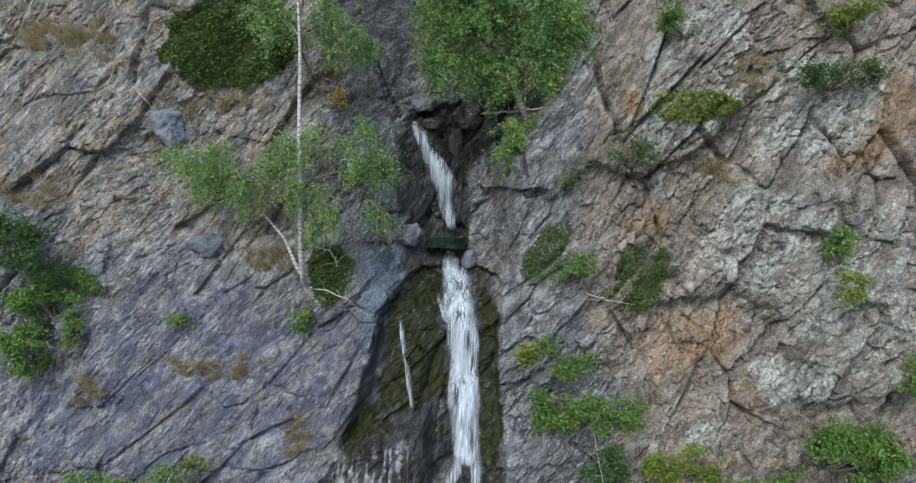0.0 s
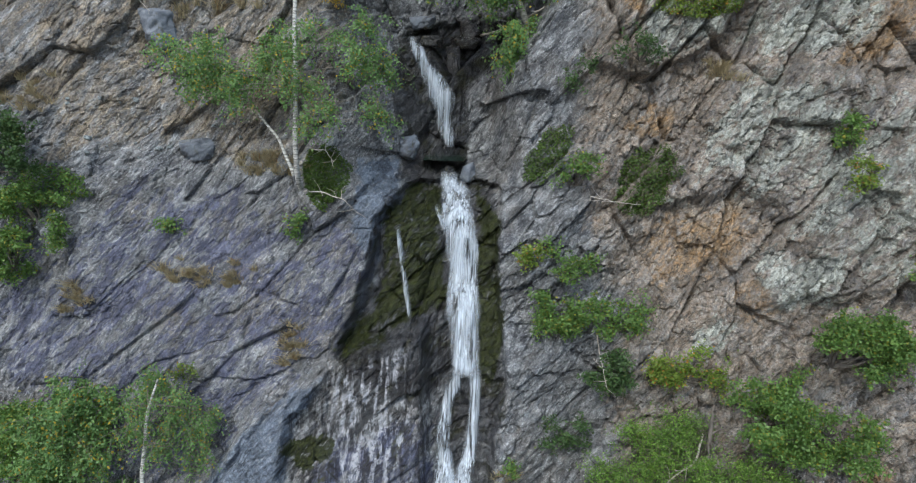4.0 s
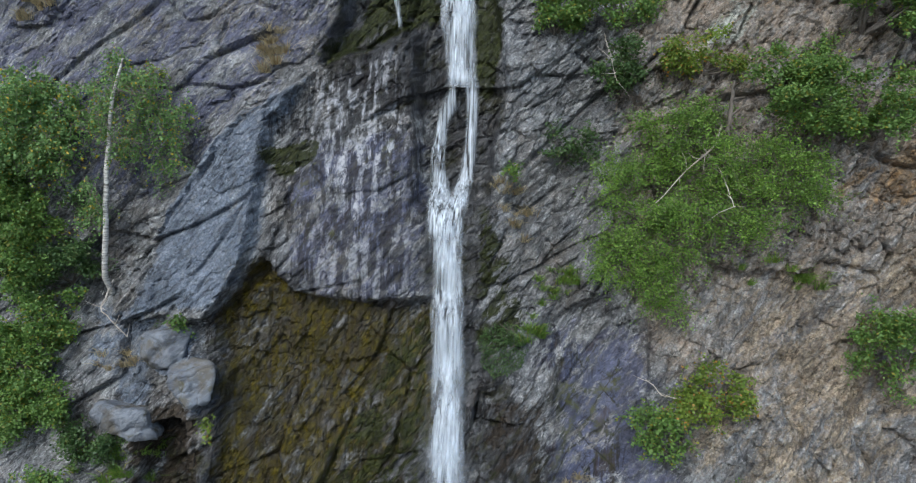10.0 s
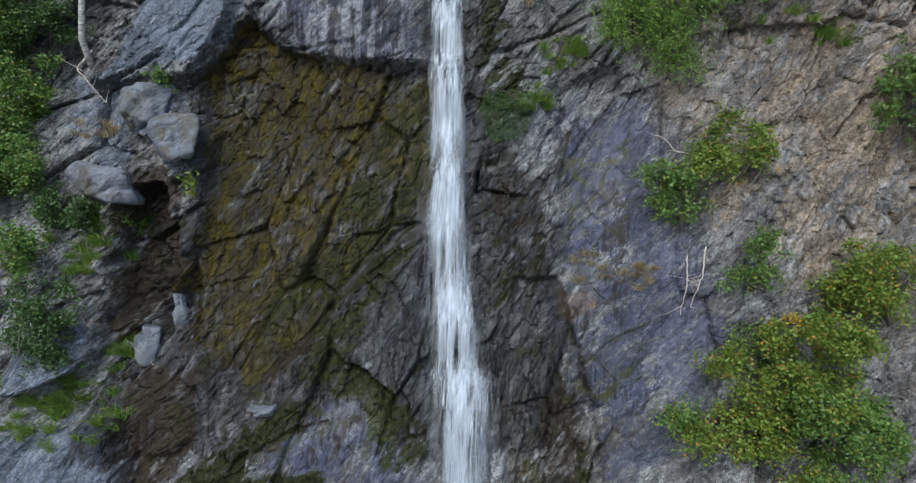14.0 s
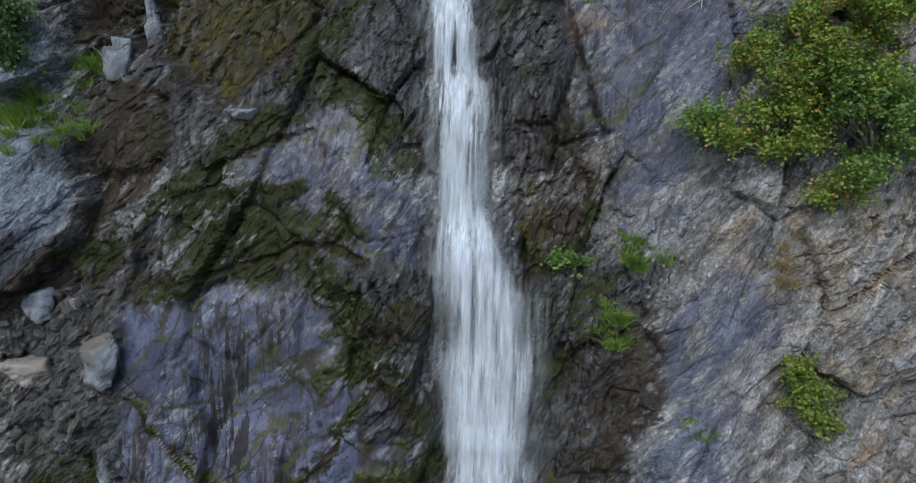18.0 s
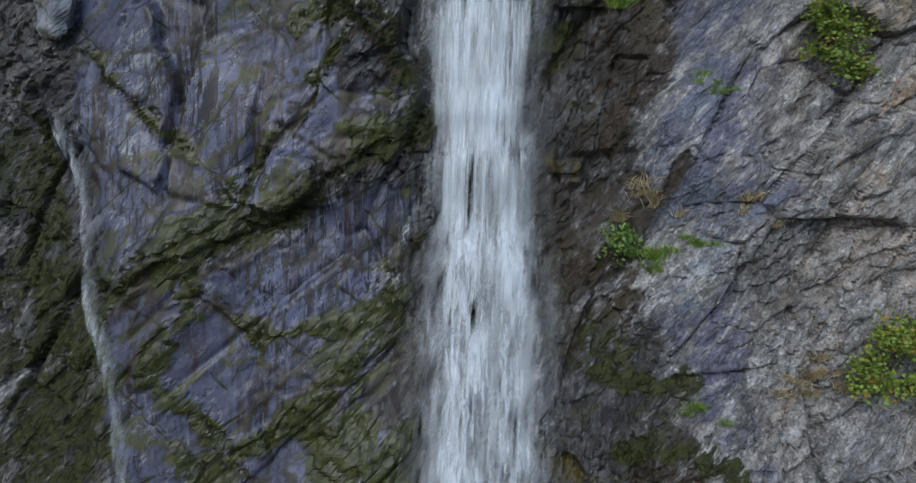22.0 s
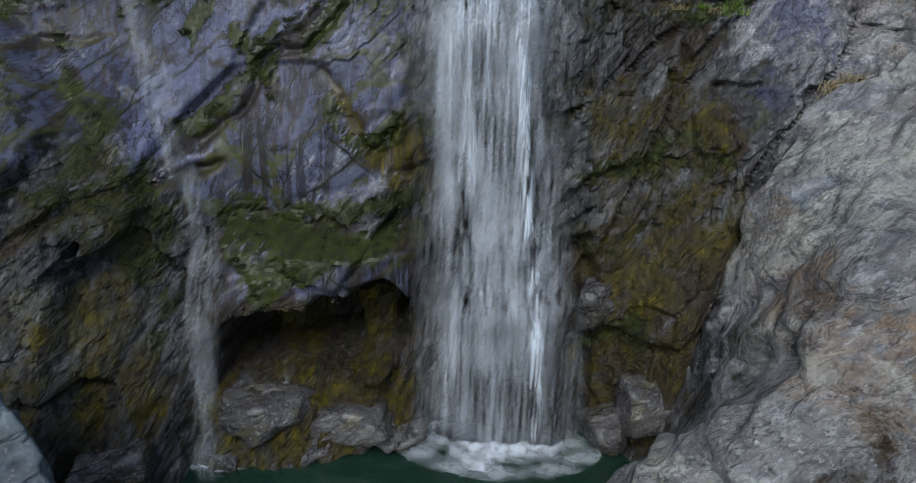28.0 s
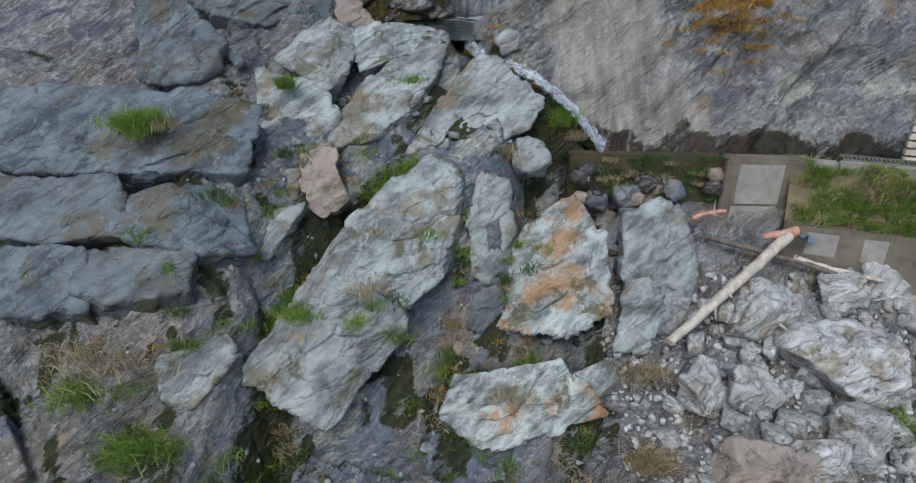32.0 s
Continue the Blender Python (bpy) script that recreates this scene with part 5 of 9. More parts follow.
def build_cliff():
    xs, zs = steps(-18.5, 13.0, 0.055, -70, 70), steps(-1.2, 53.0, 0.052, -8, 95)
    x, z = np.meshgrid(xs, zs)
    wx, wz = x + 0.22 * fbm(x * 0.8, z * 0.8, 5), z + 0.22 * fbm(x * 0.8 + 40, z * 0.8, 6)
    wx, wz = wx + 0.07 * fbm(x * 3.5, z * 3.5, 7, 2), wz + 0.07 * fbm(x * 3.5 + 9, z * 3.5, 8, 2)
    kinds = ("soil", "tan", "pale", "ochre", "slate", "blue", "lime", "streak", "wet", "brown", "algae", "moss")
    carried = {k: np.zeros(x.shape) for k in kinds}

    def window(pts, margin):
        p = np.array(pts)
        i, j = np.searchsorted(xs, [p[:, 0].min() - margin, p[:, 0].max() + margin])
        k, m = np.searchsorted(zs, [p[:, 1].min() - margin, p[:, 1].max() + margin])
        return np.s_[k:m, i:j]

    for kind, weight, soft, outline in ZONES:
        w = window(outline, soft + 0.6)
        carried[kind][w] = np.maximum(carried[kind][w], weight * ramp(inside(wx[w], wz[w], outline), -soft * 0.6, soft * 0.6))
    y = cliff_depth(x, z) + 1.0 * fbm(x * 0.16, z * 0.16, 31, 3)
    for back, soft, outline in RELIEF:
        w = window(outline, soft + 0.6)
        y[w] += back * ramp(inside(wx[w], wz[w], outline), -soft * 0.5, soft * 0.5)
    smooth = np.clip(1 - 1.08 * carried["slate"] * (z < 22) - 0.6 * carried["blue"] - 0.35 * carried["algae"] - 0.5 * carried["soil"] - 1.2 * carried["slate"] * (z > 22), 0.12, 1)
    rough = 1 + 0.5 * np.maximum(carried["pale"], 0.6 * carried["tan"])
    pick = fbm(x * 0.11 + 4, z * 0.11, 66, 3)
    steep, flat = np.maximum(ramp(pick, 0.1, 0.16), ramp(carried["algae"], 0.2, 0.6)), np.maximum(ramp(-pick, 0.22, 0.28), ramp(x, 3.4, 4.2) * ramp(19 - z, 0, 1.5))
    flat = flat * (1 - ramp(carried["algae"], 0.2, 0.6))
    relief = 0
    for degrees, share, seed in ((48, (1 - steep) * (1 - flat), 100), (70, steep * (1 - flat), 140), (33, flat, 180)):
        c, s = math.cos(radians(degrees)), math.sin(radians(degrees))
        relief = relief + share * broken_rock(x * c + z * s, z * c - x * s, seed, 0.42 * rough * (0.25 + 0.75 * smooth), 0.16 * rough * smooth, 0.1 * rough * (0.12 + 0.88 * smooth))
    y -= relief
    for width, deep, line in JOINTS:
        w = window(line, width * 3 + 0.6)
        d = along(wx[w] + 0.1 * fbm(x[w] * 2.2, z[w] * 2.2, 14, 3), wz[w] + 0.1 * fbm(x[w] * 2.2 + 5, z[w] * 2.2, 15, 3), line)
        k = np.clip(1 - d / (width * (0.75 + 0.7 * fbm(x[w] * 1.5, z[w] * 1.5, 12, 3))), 0, 1) ** 0.7
        y[w] += 0.48 * deep * k
        low = (z[w] < 27) & (x[w] < 4.5)
        carried["brown"][w] = np.maximum(carried["brown"][w], 0.8 * (1 - ramp(d, width * 0.5, width * 2.0)) * low)
        carried["moss"][w] = np.maximum(carried["moss"][w], 0.45 * (1 - ramp(d, width * 0.3, width * 3.2)) * ramp(fbm(x[w] * 0.9, z[w] * 0.9, 16, 3), 0.0, 0.3) * low)
    for width, line in LEDGES:
        w = window(line, width * 3 + 0.8)
        d = along(wx[w] + 0.16 * fbm(x[w] * 2.6, z[w] * 2.6, 14, 3), wz[w] + 0.16 * fbm(x[w] * 2.6 + 5, z[w] * 2.6, 15, 3), line)
        k = np.clip(1 - d / (width * (1.5 + 1.3 * fbm(x[w] * 1.7, z[w] * 1.7, 18, 3))), 0, 1)
        y[w] -= (0.03 + 0.3 * width) * k**0.35 * (0.85 + 0.5 * fbm(x[w] * 5, z[w] * 5, 20, 3))
        gap = ramp(fbm(x[w] * 1.1 + 3, z[w] * 1.1, 19, 3), -0.5, -0.15)
        carried["moss"][w] = np.maximum(carried["moss"][w], 0.95 * k**0.45 * gap)
        carried["brown"][w] = np.maximum(carried["brown"][w], 0.6 * (1 - ramp(d, width * 0.8, width * 2.0)))
    y = 0.7 * y + 0.3 * softened(y) + 0.03 * (0.15 + 0.85 * smooth) * fbm(x * 4, z * 4, 55, 4)
    me = mesh_of("cliff", np.stack([x, y, z], -1).reshape(-1, 3), sheet_faces(*x.shape), CLIFF, False, carried)
    polished = ((carried["slate"] * carried["wet"] > 0.12) & (carried["moss"] < 0.15))[:-1, :-1]
    me.polygons.foreach_set("use_smooth", polished.ravel())
    return tagged(new("cliff", me), "grey foliated slate cliff, mossy and wet round the falls", "cliff", kind="structure"), xs, zs, y


cliff, CLIFF_X, CLIFF_Z, CLIFF_Y = build_cliff()


def face(x, z):
    """Where the finished face of the cliff stands at (x, z)."""
    i, j = int(np.clip(np.searchsorted(CLIFF_X, x), 1, len(CLIFF_X) - 1)), int(np.clip(np.searchsorted(CLIFF_Z, z), 1, len(CLIFF_Z) - 1))
    return float(CLIFF_Y[j, i])


def front(x, z, reach=0.25):
    """The foremost point of the face round (x, z)."""
    i, j = np.searchsorted(CLIFF_X, [x - reach, x + reach]), np.searchsorted(CLIFF_Z, [z - reach, z + reach])
    return float(CLIFF_Y[j[0] : j[1] + 1, i[0] : i[1] + 1].min())


STREAM = [(0.0, 2.3), (0.08, 1.3), (0.5, 0.85), (1.07, 0.6), (1.55, 0.22), (2.0, 0.1), (2.95, 0.0)]


CLEFT = [(-1.25, -1.11), (-1.89, -1.95), (-2.61, -2.77), (-3.15, -3.89), (-3.47, -5.01), (-3.54, -5.87), (-3.10, -6.55)]


def build_ground():
    xs, ys = steps(-8.5, 10.0, 0.045, -400, 400), steps(-9.0, 5.5, 0.045, -400, 9.0)
    x, y = np.meshgrid(xs, ys)
    z = ground_height(x, y) - 0.35 * (1 - ramp(y, 0.6, 1.2)) * (1 - ramp(x, 2.4, 3.2)) * (0.25 + 0.75 * ramp(x, -5.2, -4.2))
    near = ramp(np.hypot(x, y + 1), 30, 12)
    turn = radians(42)
    u, v = x * np.cos(turn) + y * np.sin(turn), -x * np.sin(turn) + y * np.cos(turn)
    rubble = ramp(x, 2.2, 3.4) * ramp(-0.9 - y, 0, 0.6)
    z += near * (1 - 0.75 * rubble) * (1 - 0.55 * ramp(x, 1.0, 1.8) * ramp(y, 0.2, 0.8)) * broken_rock(u, v, 300, 0.6, 0.3, 0.07)
    z += near * rubble * 0.12 * fbm(x * 2, y * 2, 9)
    rim = np.exp(-(((y - 1.55) / 0.4) ** 2)) * ramp(x, -3.9, -3.2) * (1 - ramp(x, -0.6, -0.25))
    z = np.maximum(z, z + (0.22 + 0.25 * fbm(x * 1.5, y * 1.5, 27) - z) * rim)
    cleft = along(x + 0.15 * fbm(x * 2, y * 2, 35), y, CLEFT)
    z -= 0.55 * (1 - ramp(cleft, 0.1, 0.42))
    z = softened(z, 1)
    d = along(x, y, STREAM)
    bed = np.interp(x, [p[0] for p in STREAM], [-0.3, -0.35, -0.6, -0.75, -0.98, -1.35, -2.4])
    k = (1 - ramp(d, 0.22, 0.5)) * (y < 2.6)
    z = z + (np.where(y > -0.35, bed, np.minimum(z, bed)) - z) * k
    basin = ramp(x, 2.75, 3.3) * ramp(y, -0.75, -0.6) * (1 - ramp(y, -0.3, -0.1)) * (1 - ramp(x, 7.0, 7.5))
    z = z + (np.minimum(z, -2.45) - z) * basin
    left, right = ramp(-x, 2.5, 5), ramp(x, 0.8, 2)
    low = ramp(bed + 0.8 + 0.5 * fbm(x * 3, y * 3, 33) - z, 0, 0.3)
    spot = fbm(x * 0.9, y * 0.9, 71)
    carried = {
        # Less blue on the far left: the shade there is put into colour.
        "blue": 0.85 * (1 - rubble) * np.clip(1.0 - 0.7 * right - 0.75 * left - 0.9 * ramp(-x, 4.2, 5.4) * ramp(y, -2.5, -1.0), 0, 1) * ramp(spot, -0.7, 0.0),
        "pale": 0.7 * ramp(spot, -0.1, 0.35) * (1 - rubble) * (1 - 0.8 * left) * (1 - 0.85 * right),
        "tan": 0.8 * right * (1 - rubble) * ramp(-spot, -0.3, 0.2),
        "ochre": np.maximum(0.4 * ramp(fbm(x * 1.1, y * 1.1, 77), 0.25, 0.5) * right, 0.95 * np.exp(-(((x - 5.9) / 0.9) ** 2) - ((y - 1.1) / 0.6) ** 2)),
        "moss": 0.85 * (1 - ramp(cleft, 0.15, 0.5)) + np.maximum(0.75 * (1 - ramp(d + 0.4 * fbm(x * 2, y * 2, 28), 0.15, 0.4)) * low, 0.75 * ramp(fbm(x * 1.4, y * 1.4, 78), 0.05, 0.3) * (y < 0.5) * (x < 3)),
        "wet": np.maximum(0.8 * (1 - ramp(cleft, 0.1, 0.4)), 0) + np.maximum(0.95 * (1 - ramp(d + 0.3 * fbm(x * 2, y * 2, 29), 0.3, 0.55)) * low, 0.95 * (z < 0.08) * (y > 1.2)),
        "soil": np.maximum(0.25 * rubble, 0.5 * ramp(fbm(x * 1.2 + 5, y * 1.2, 79), -0.05, 0.25) * (y < 0.4)),
        "slate": 0.2 * left * (1 - rubble), "brown": 0.8 * (1 - ramp(d + 0.4 * fbm(x * 2, y * 2, 30), 0.35, 0.62)) * low, "lime": 0 * x, "streak": 0 * x, "algae": 0.6 * (1 - ramp(d, 0.15, 0.4)) * low,
    }
    for key in ("moss", "soil", "pale", "brown"):
        carried[key] = carried[key] * near
    me = mesh_of("ground", np.stack([x, y, z], -1).reshape(-1, 3), sheet_faces(*x.shape), GROUND, False, carried)
    return tagged(new("ground", me), "blue-grey bedrock and scree below the falls", "ground", kind="structure"), xs, ys, z


ground, GROUND_X, GROUND_Y, GROUND_Z = build_ground()


def floor_at(x, y):
    i, j = int(np.clip(np.searchsorted(GROUND_X, x), 1, len(GROUND_X) - 1)), int(np.clip(np.searchsorted(GROUND_Y, y), 1, len(GROUND_Y) - 1))
    return float(GROUND_Z[j, i])


# The great tan rock beside the pool: at each x, its outline from the stream's bank over the crest to the cliff, as (y, z).
BANK = {
    0.25: [(1.5, -0.6), (1.6, 0.0), (1.9, 0.12), (2.4, 0.1), (2.8, 0.0), (3.0, -0.5), (3.2, -1.0)],
    0.8: [(1.1, -0.8), (1.35, 0.1), (1.7, 0.38), (2.4, 0.5), (3.2, 0.45), (3.6, -0.2), (3.9, -1.0)],
    1.3: [(0.8, -0.9), (1.0, 0.2), (1.25, 0.75), (2.2, 0.95), (3.4, 0.95), (4.1, 0.2), (4.5, -1.0)],
    1.9: [(0.5, -1.2), (0.75, 0.2), (1.05, 1.3), (1.9, 1.5), (3.4, 1.5), (4.4, 0.6), (5.0, -1.0)],
    2.5: [(0.35, -1.8), (0.7, 0.2), (1.0, 1.65), (1.9, 1.75), (3.5, 2.0), (4.5, 1.1), (5.6, -1.0)],
    3.1: [(0.3, -2.5), (0.75, 0.7), (1.1, 2.2), (2.0, 2.1), (3.4, 2.8), (4.4, 1.9), (6.0, -0.6)],
    3.9: [(0.25, -2.6), (0.7, 0.5), (1.15, 2.85), (2.2, 2.75), (3.4, 3.6), (4.6, 2.7), (6.6, 2.4)],
    4.6: [(0.2, -2.6), (0.85, 0.2), (1.3, 2.3), (2.2, 3.3), (3.6, 4.4), (5.3, 4.2), (6.9, 4.6)],
    5.2: [(0.2, -2.6), (1.0, 0.0), (1.65, 1.8), (2.5, 3.4), (3.7, 4.8), (5.4, 4.9), (7.2, 5.6)],
    6.6: [(0.2, -2.6), (1.1, -0.9), (1.85, 0.9), (2.8, 2.8), (3.9, 4.8), (5.6, 5.6), (7.6, 6.6)],
    8.5: [(0.2, -2.6), (1.2, -1.4), (2.1, 0.6), (3.2, 2.6), (4.3, 4.8), (6.0, 6.2), (8.2, 7.6)],
    30.0: [(0.2, -2.6), (1.2, -1.4), (2.1, 0.6), (3.2, 2.6), (4.3, 4.8), (6.0, 6.4), (9.6, 8.4)],
}


def build_bank():
    xs = np.concatenate([np.arange(0.25, 9.0, 0.045), np.geomspace(9.05, 30.0, 24)])
    k = np.linspace(0, 6, 150)
    y, z = (np.stack([np.interp(xs, list(BANK), [np.interp(q, range(7), [p[c] for p in line]) for line in BANK.values()]) for q in k]) for c in (0, 1))
    x = np.repeat(xs[None], len(k), 0)
    for _ in range(14):
        y[1:-1], z[1:-1] = (y[:-2] + 2 * y[1:-1] + y[2:]) / 4, (z[:-2] + 2 * z[1:-1] + z[2:]) / 4
    x = x + 0.12 * fbm(y * 1.2, z * 1.2, 57) * ramp(x, 0.3, 1.0)
    p = np.stack([x, y, z], -1)
    n = np.cross(np.gradient(p, axis=1), np.gradient(p, axis=0))
    n /= np.linalg.norm(n, axis=-1)[..., None] + 1e-9
    n *= np.sign(-n[..., 1] + 0.6 * n[..., 2])[..., None]
    turn = radians(56)
    run = z + 0.5 * y
    u, v = x * math.cos(turn) + run * math.sin(turn), run * math.cos(turn) - x * math.sin(turn)
    edge = 0.5 * fbm(x * 1.1, z * 1.1 + y, 61, 4)
    bare = ramp(x + edge, 1.3, 2.1) * (1 - ramp(x + 0.35 * z + edge, 4.2, 5.4)) * ramp(2.15 - y, 0, 0.6)
    lift = (1 - 0.45 * bare) * broken_rock(u, v, 420, 0.3, 0.16, 0.07) + bare * 0.05 * fbm(x * 3, z * 0.6 + y, 23, 4)
    furrow = np.exp(-(((y - 2.15 - 0.12 * (x - 2)) / 0.4) ** 2)) * ramp(x, 1.6, 2.4) * (1 - ramp(x, 4.0, 4.8))
    lift = softened(lift - 0.22 * furrow, 1) * ramp(np.arange(len(k))[:, None] + 0 * x, 0, 6)
    p = p + n * lift[..., None]
    d, spot = along(x, y, STREAM), fbm(x * 0.8, z * 0.8 + y * 0.5, 73)
    back = ramp(y, 3.8, 5.0)
    bed = np.interp(x, [p[0] for p in STREAM], [-0.3, -0.35, -0.6, -0.75, -0.98, -1.35, -2.3])
    foot = (1 - ramp(z - bed + 0.5 * fbm(x * 2, z * 2, 30), 0.25, 0.6)) * (y < 2)
    carried = {
        "bare": 0.9 * bare + 0.4 * (1 - bare) * ramp(spot, -0.1, 0.3) * ramp(5.0 - x, 0, 0.8) * ramp(y, 1.9, 2.6), "tan": 0.45 * (1 - bare) * ramp(-spot, -0.3, 0.2), "pale": 0.55 * (1 - bare) * ramp(spot, 0.0, 0.3),
        "blue": 0.25 * (1 - bare) * ramp(spot, -0.5, 0.0), "streak": 0 * x, "lime": 0.35 * bare * ramp(spot, -0.3, 0.2),
        "ochre": 0.55 * ramp(fbm(x * 1.1, z * 1.1, 77), 0.15, 0.4) * ramp(x, 1.0, 2.0) + 0.6 * np.exp(-(((x - 6.4) / 1.0) ** 2) - ((z - 1.4) / 1.2) ** 2),
        "moss": 0.7 * (1 - ramp(d + 0.3 * fbm(x * 2, z * 2, 28), 0.3, 0.6)) * foot + 0.5 * furrow * ramp(spot, 0.0, 0.3), "brown": 0.9 * foot + 0.75 * furrow,
        "wet": 0.9 * foot + 0.7 * back * (1 - ramp(z, 2.0, 4.0)), "soil": 0.4 * furrow, "slate": 0.15 * ramp(x, 4.6, 5.6) * (1 - ramp(y, 2.0, 2.8)), "algae": 0.4 * back * (1 - ramp(z, 1.0, 3.0)),
    }
    me = mesh_of("rock_bank", p.reshape(-1, 3), sheet_faces(*x.shape), GROUND, False, carried)
    return tagged(new("rock_bank", me), "great tan and grey rock with a bare pale face beside the pool", "rock", kind="structure"), p.reshape(-1, 3)


rock_bank, BANK_AT = build_bank()


def bank_at(x, y):
    """How high the great rock stands at (x, y)."""
    if x < 0.2 or y < 0.15:
        return floor_at(x, y)
    near = BANK_AT[np.hypot(BANK_AT[:, 0] - x, BANK_AT[:, 1] - y) < 0.1]
    return float(near[:, 2].max()) if len(near) else floor_at(x, y)


def bank_face(x, z):
    """The place on the great rock's front at x and height z."""
    front_side = BANK_AT[BANK_AT[:, 1] < 4.5]
    return front_side[np.argmin(np.hypot(front_side[:, 0] - x, front_side[:, 2] - z))]


def build_pool():
    xs, ys = np.arange(-7.5, 4.6, 0.06), np.arange(1.5, 8.6, 0.06)
    x, y = np.meshgrid(xs, ys)
    r = np.hypot(x - 0.75, y - 6.4)
    z = 0.02 * np.sin(9 * r) * np.exp(-r * 0.9) + 0.012 * fbm(x * 2.5, y * 2.5, 4)
    me = mesh_of("pool", np.stack([x, y, z], -1).reshape(-1, 3), sheet_faces(*x.shape), POOL, True)
    tagged(new("pool", me), "dark green plunge pool under the falls", "pool", kind="structure")
    xs, ys = np.arange(2.2, 7.4, 0.06), np.arange(-0.6, 0.0, 0.06)
    x, y = np.meshgrid(xs, ys)
    me = mesh_of("basin_water", np.stack([x, y, -2.17 + 0.015 * fbm(x * 4, y * 4, 8)], -1).reshape(-1, 3), sheet_faces(*x.shape), POOL, True)
    tagged(new("basin_water", me), "shallow water held behind the concrete weir", "water", kind="structure")


build_pool()

# ---- water: the falls, the side streams, the outlet ----


def fall(name, label, line, amount, layers, material, spread=1.0, lift=0.08, wide=1.0, rows=0.09, gap=0.0):
    """Water that falls along a line of (x, z, width) down the face, as layers of threads one before the other."""
    p = np.array(line)[np.argsort([-q[1] for q in line])]
    zs = np.arange(p[0, 1], p[-1, 1], -rows)
    cx, w = np.interp(-zs, -p[:, 1], p[:, 0]), np.interp(-zs, -p[:, 1], p[:, 2]) * wide
    cx = np.convolve(np.pad(cx, 4, "edge"), np.ones(9) / 9, "valid")
    ys, last = [], 99.0
    for x, z, half in zip(cx, zs, w / 2):
        last = min(last + 0.012, front(x, z, max(0.12, half * 0.6)) - lift)
        ys.append(last)
    ys = np.convolve(np.pad(ys, 3, "edge"), np.ones(7) / 7, "valid")
    top = thing(name, pose(0, 0, 0), label, "waterfall")
    for k in range(layers):
        cols = max(6, int(w.max() / 0.035))
        s = np.linspace(-1, 1, cols)
        x = cx[:, None] + s * w[:, None] * 0.5 * spread * (1 + 0.12 * fbm(zs * 1.1, zs * 0 + k, 40 + k))[:, None]
        z = np.repeat(zs[:, None], cols, 1)
        y = ys[:, None] - 0.07 * k - 0.12 * (1 - s**2) - 0.08 * fbm(x * 5, z * 0.8 + 9 * k, 60 + k, 3) + 0.05 * s**2
        rag = 0.35 * fbm(x * 3 + 5 * k, z * 0.7, 80 + k, 3)
        thick = np.clip((1.05 - np.abs(s) + rag) * 1.6, 0, 1) * np.interp(z, *amount)
        thick *= 1 - gap * np.exp(-(((s - 0.18 + 0.12 * np.sin(z * 0.5)) / 0.22) ** 2)) * ramp(15 - z, 0, 3)
        thick *= np.clip((np.arange(len(zs))[:, None] + 6 * fbm(x * 4, z * 0, 90 + k, 2)) / 6, 0, 1) * np.clip((len(zs) - np.arange(len(zs)))[:, None] / 4, 0, 1)
        me = mesh_of("water", np.stack([x, y, z], -1).reshape(-1, 3), sheet_faces(*x.shape), STREAKS if k == 1 else material, True, {"thick": thick})
        part("water_layer", me, top)
    return top


MAIN = [(-2.95, 42.66, 0.47), (-2.71, 42.44, 0.75), (-2.42, 42.07, 0.93), (-2.25, 41.52, 1.06), (-1.98, 40.23, 1.08), (-1.83, 38.43, 1.17), (-1.64, 36.50, 1.20)] + [(-1.96, 39.62, 0.94), (-1.81, 38.11, 1.02), (-1.66, 36.69, 0.90)]
LOWER = [(-1.84, 32.83, 0.98), (-1.77, 31.38, 0.95), (-1.66, 29.97, 0.88), (-1.54, 28.41, 0.90), (-1.51, 27.27, 1.02)] + [(-1.41, 25.81, 0.86), (-1.19, 24.78, 1.03), (-1.01, 23.34, 1.29)] + [(-1.07, 23.47, 1.02), (-0.85, 22.27, 1.28), (-0.70, 20.52, 1.25), (-0.37, 18.94, 1.74), (-0.14, 17.00, 2.03)] + [(-0.23, 18.85, 1.99), (-0.08, 17.14, 2.01), (0.01, 15.34, 2.09), (0.07, 13.56, 2.13), (0.24, 11.32, 2.24)] + [(0.25, 10.21, 2.08), (0.37, 8.73, 2.01), (0.39, 6.79, 1.84), (0.46, 4.92, 1.90)] + [(0.42, 5.11, 1.87), (0.56, 3.21, 1.98), (0.67, 1.68, 2.06), (0.76, 0.03, 2.23)]
fall("upper_waterfall", "white head of the waterfall above a bare rock", MAIN, ([0, 60], [1, 1]), 3, FALL)
fall("main_waterfall", "white main waterfall plunging down the wet cliff", LOWER, ([0, 4, 8, 12, 16, 20, 44], [0.2, 0.34, 0.55, 0.72, 0.85, 1.0, 1.0]), 3, FALL, gap=0.55)
fall("left_branch_of_the_falls", "white branch of water round a bare rock", [(-1.70, 36.69, 0.52), (-2.03, 36.09, 0.59), (-2.25, 35.43, 0.44), (-2.35, 34.30, 0.47), (-2.08, 33.15, 0.74), (-1.87, 32.34, 0.95)], ([0, 50], [1, 1]), 2, FALL)
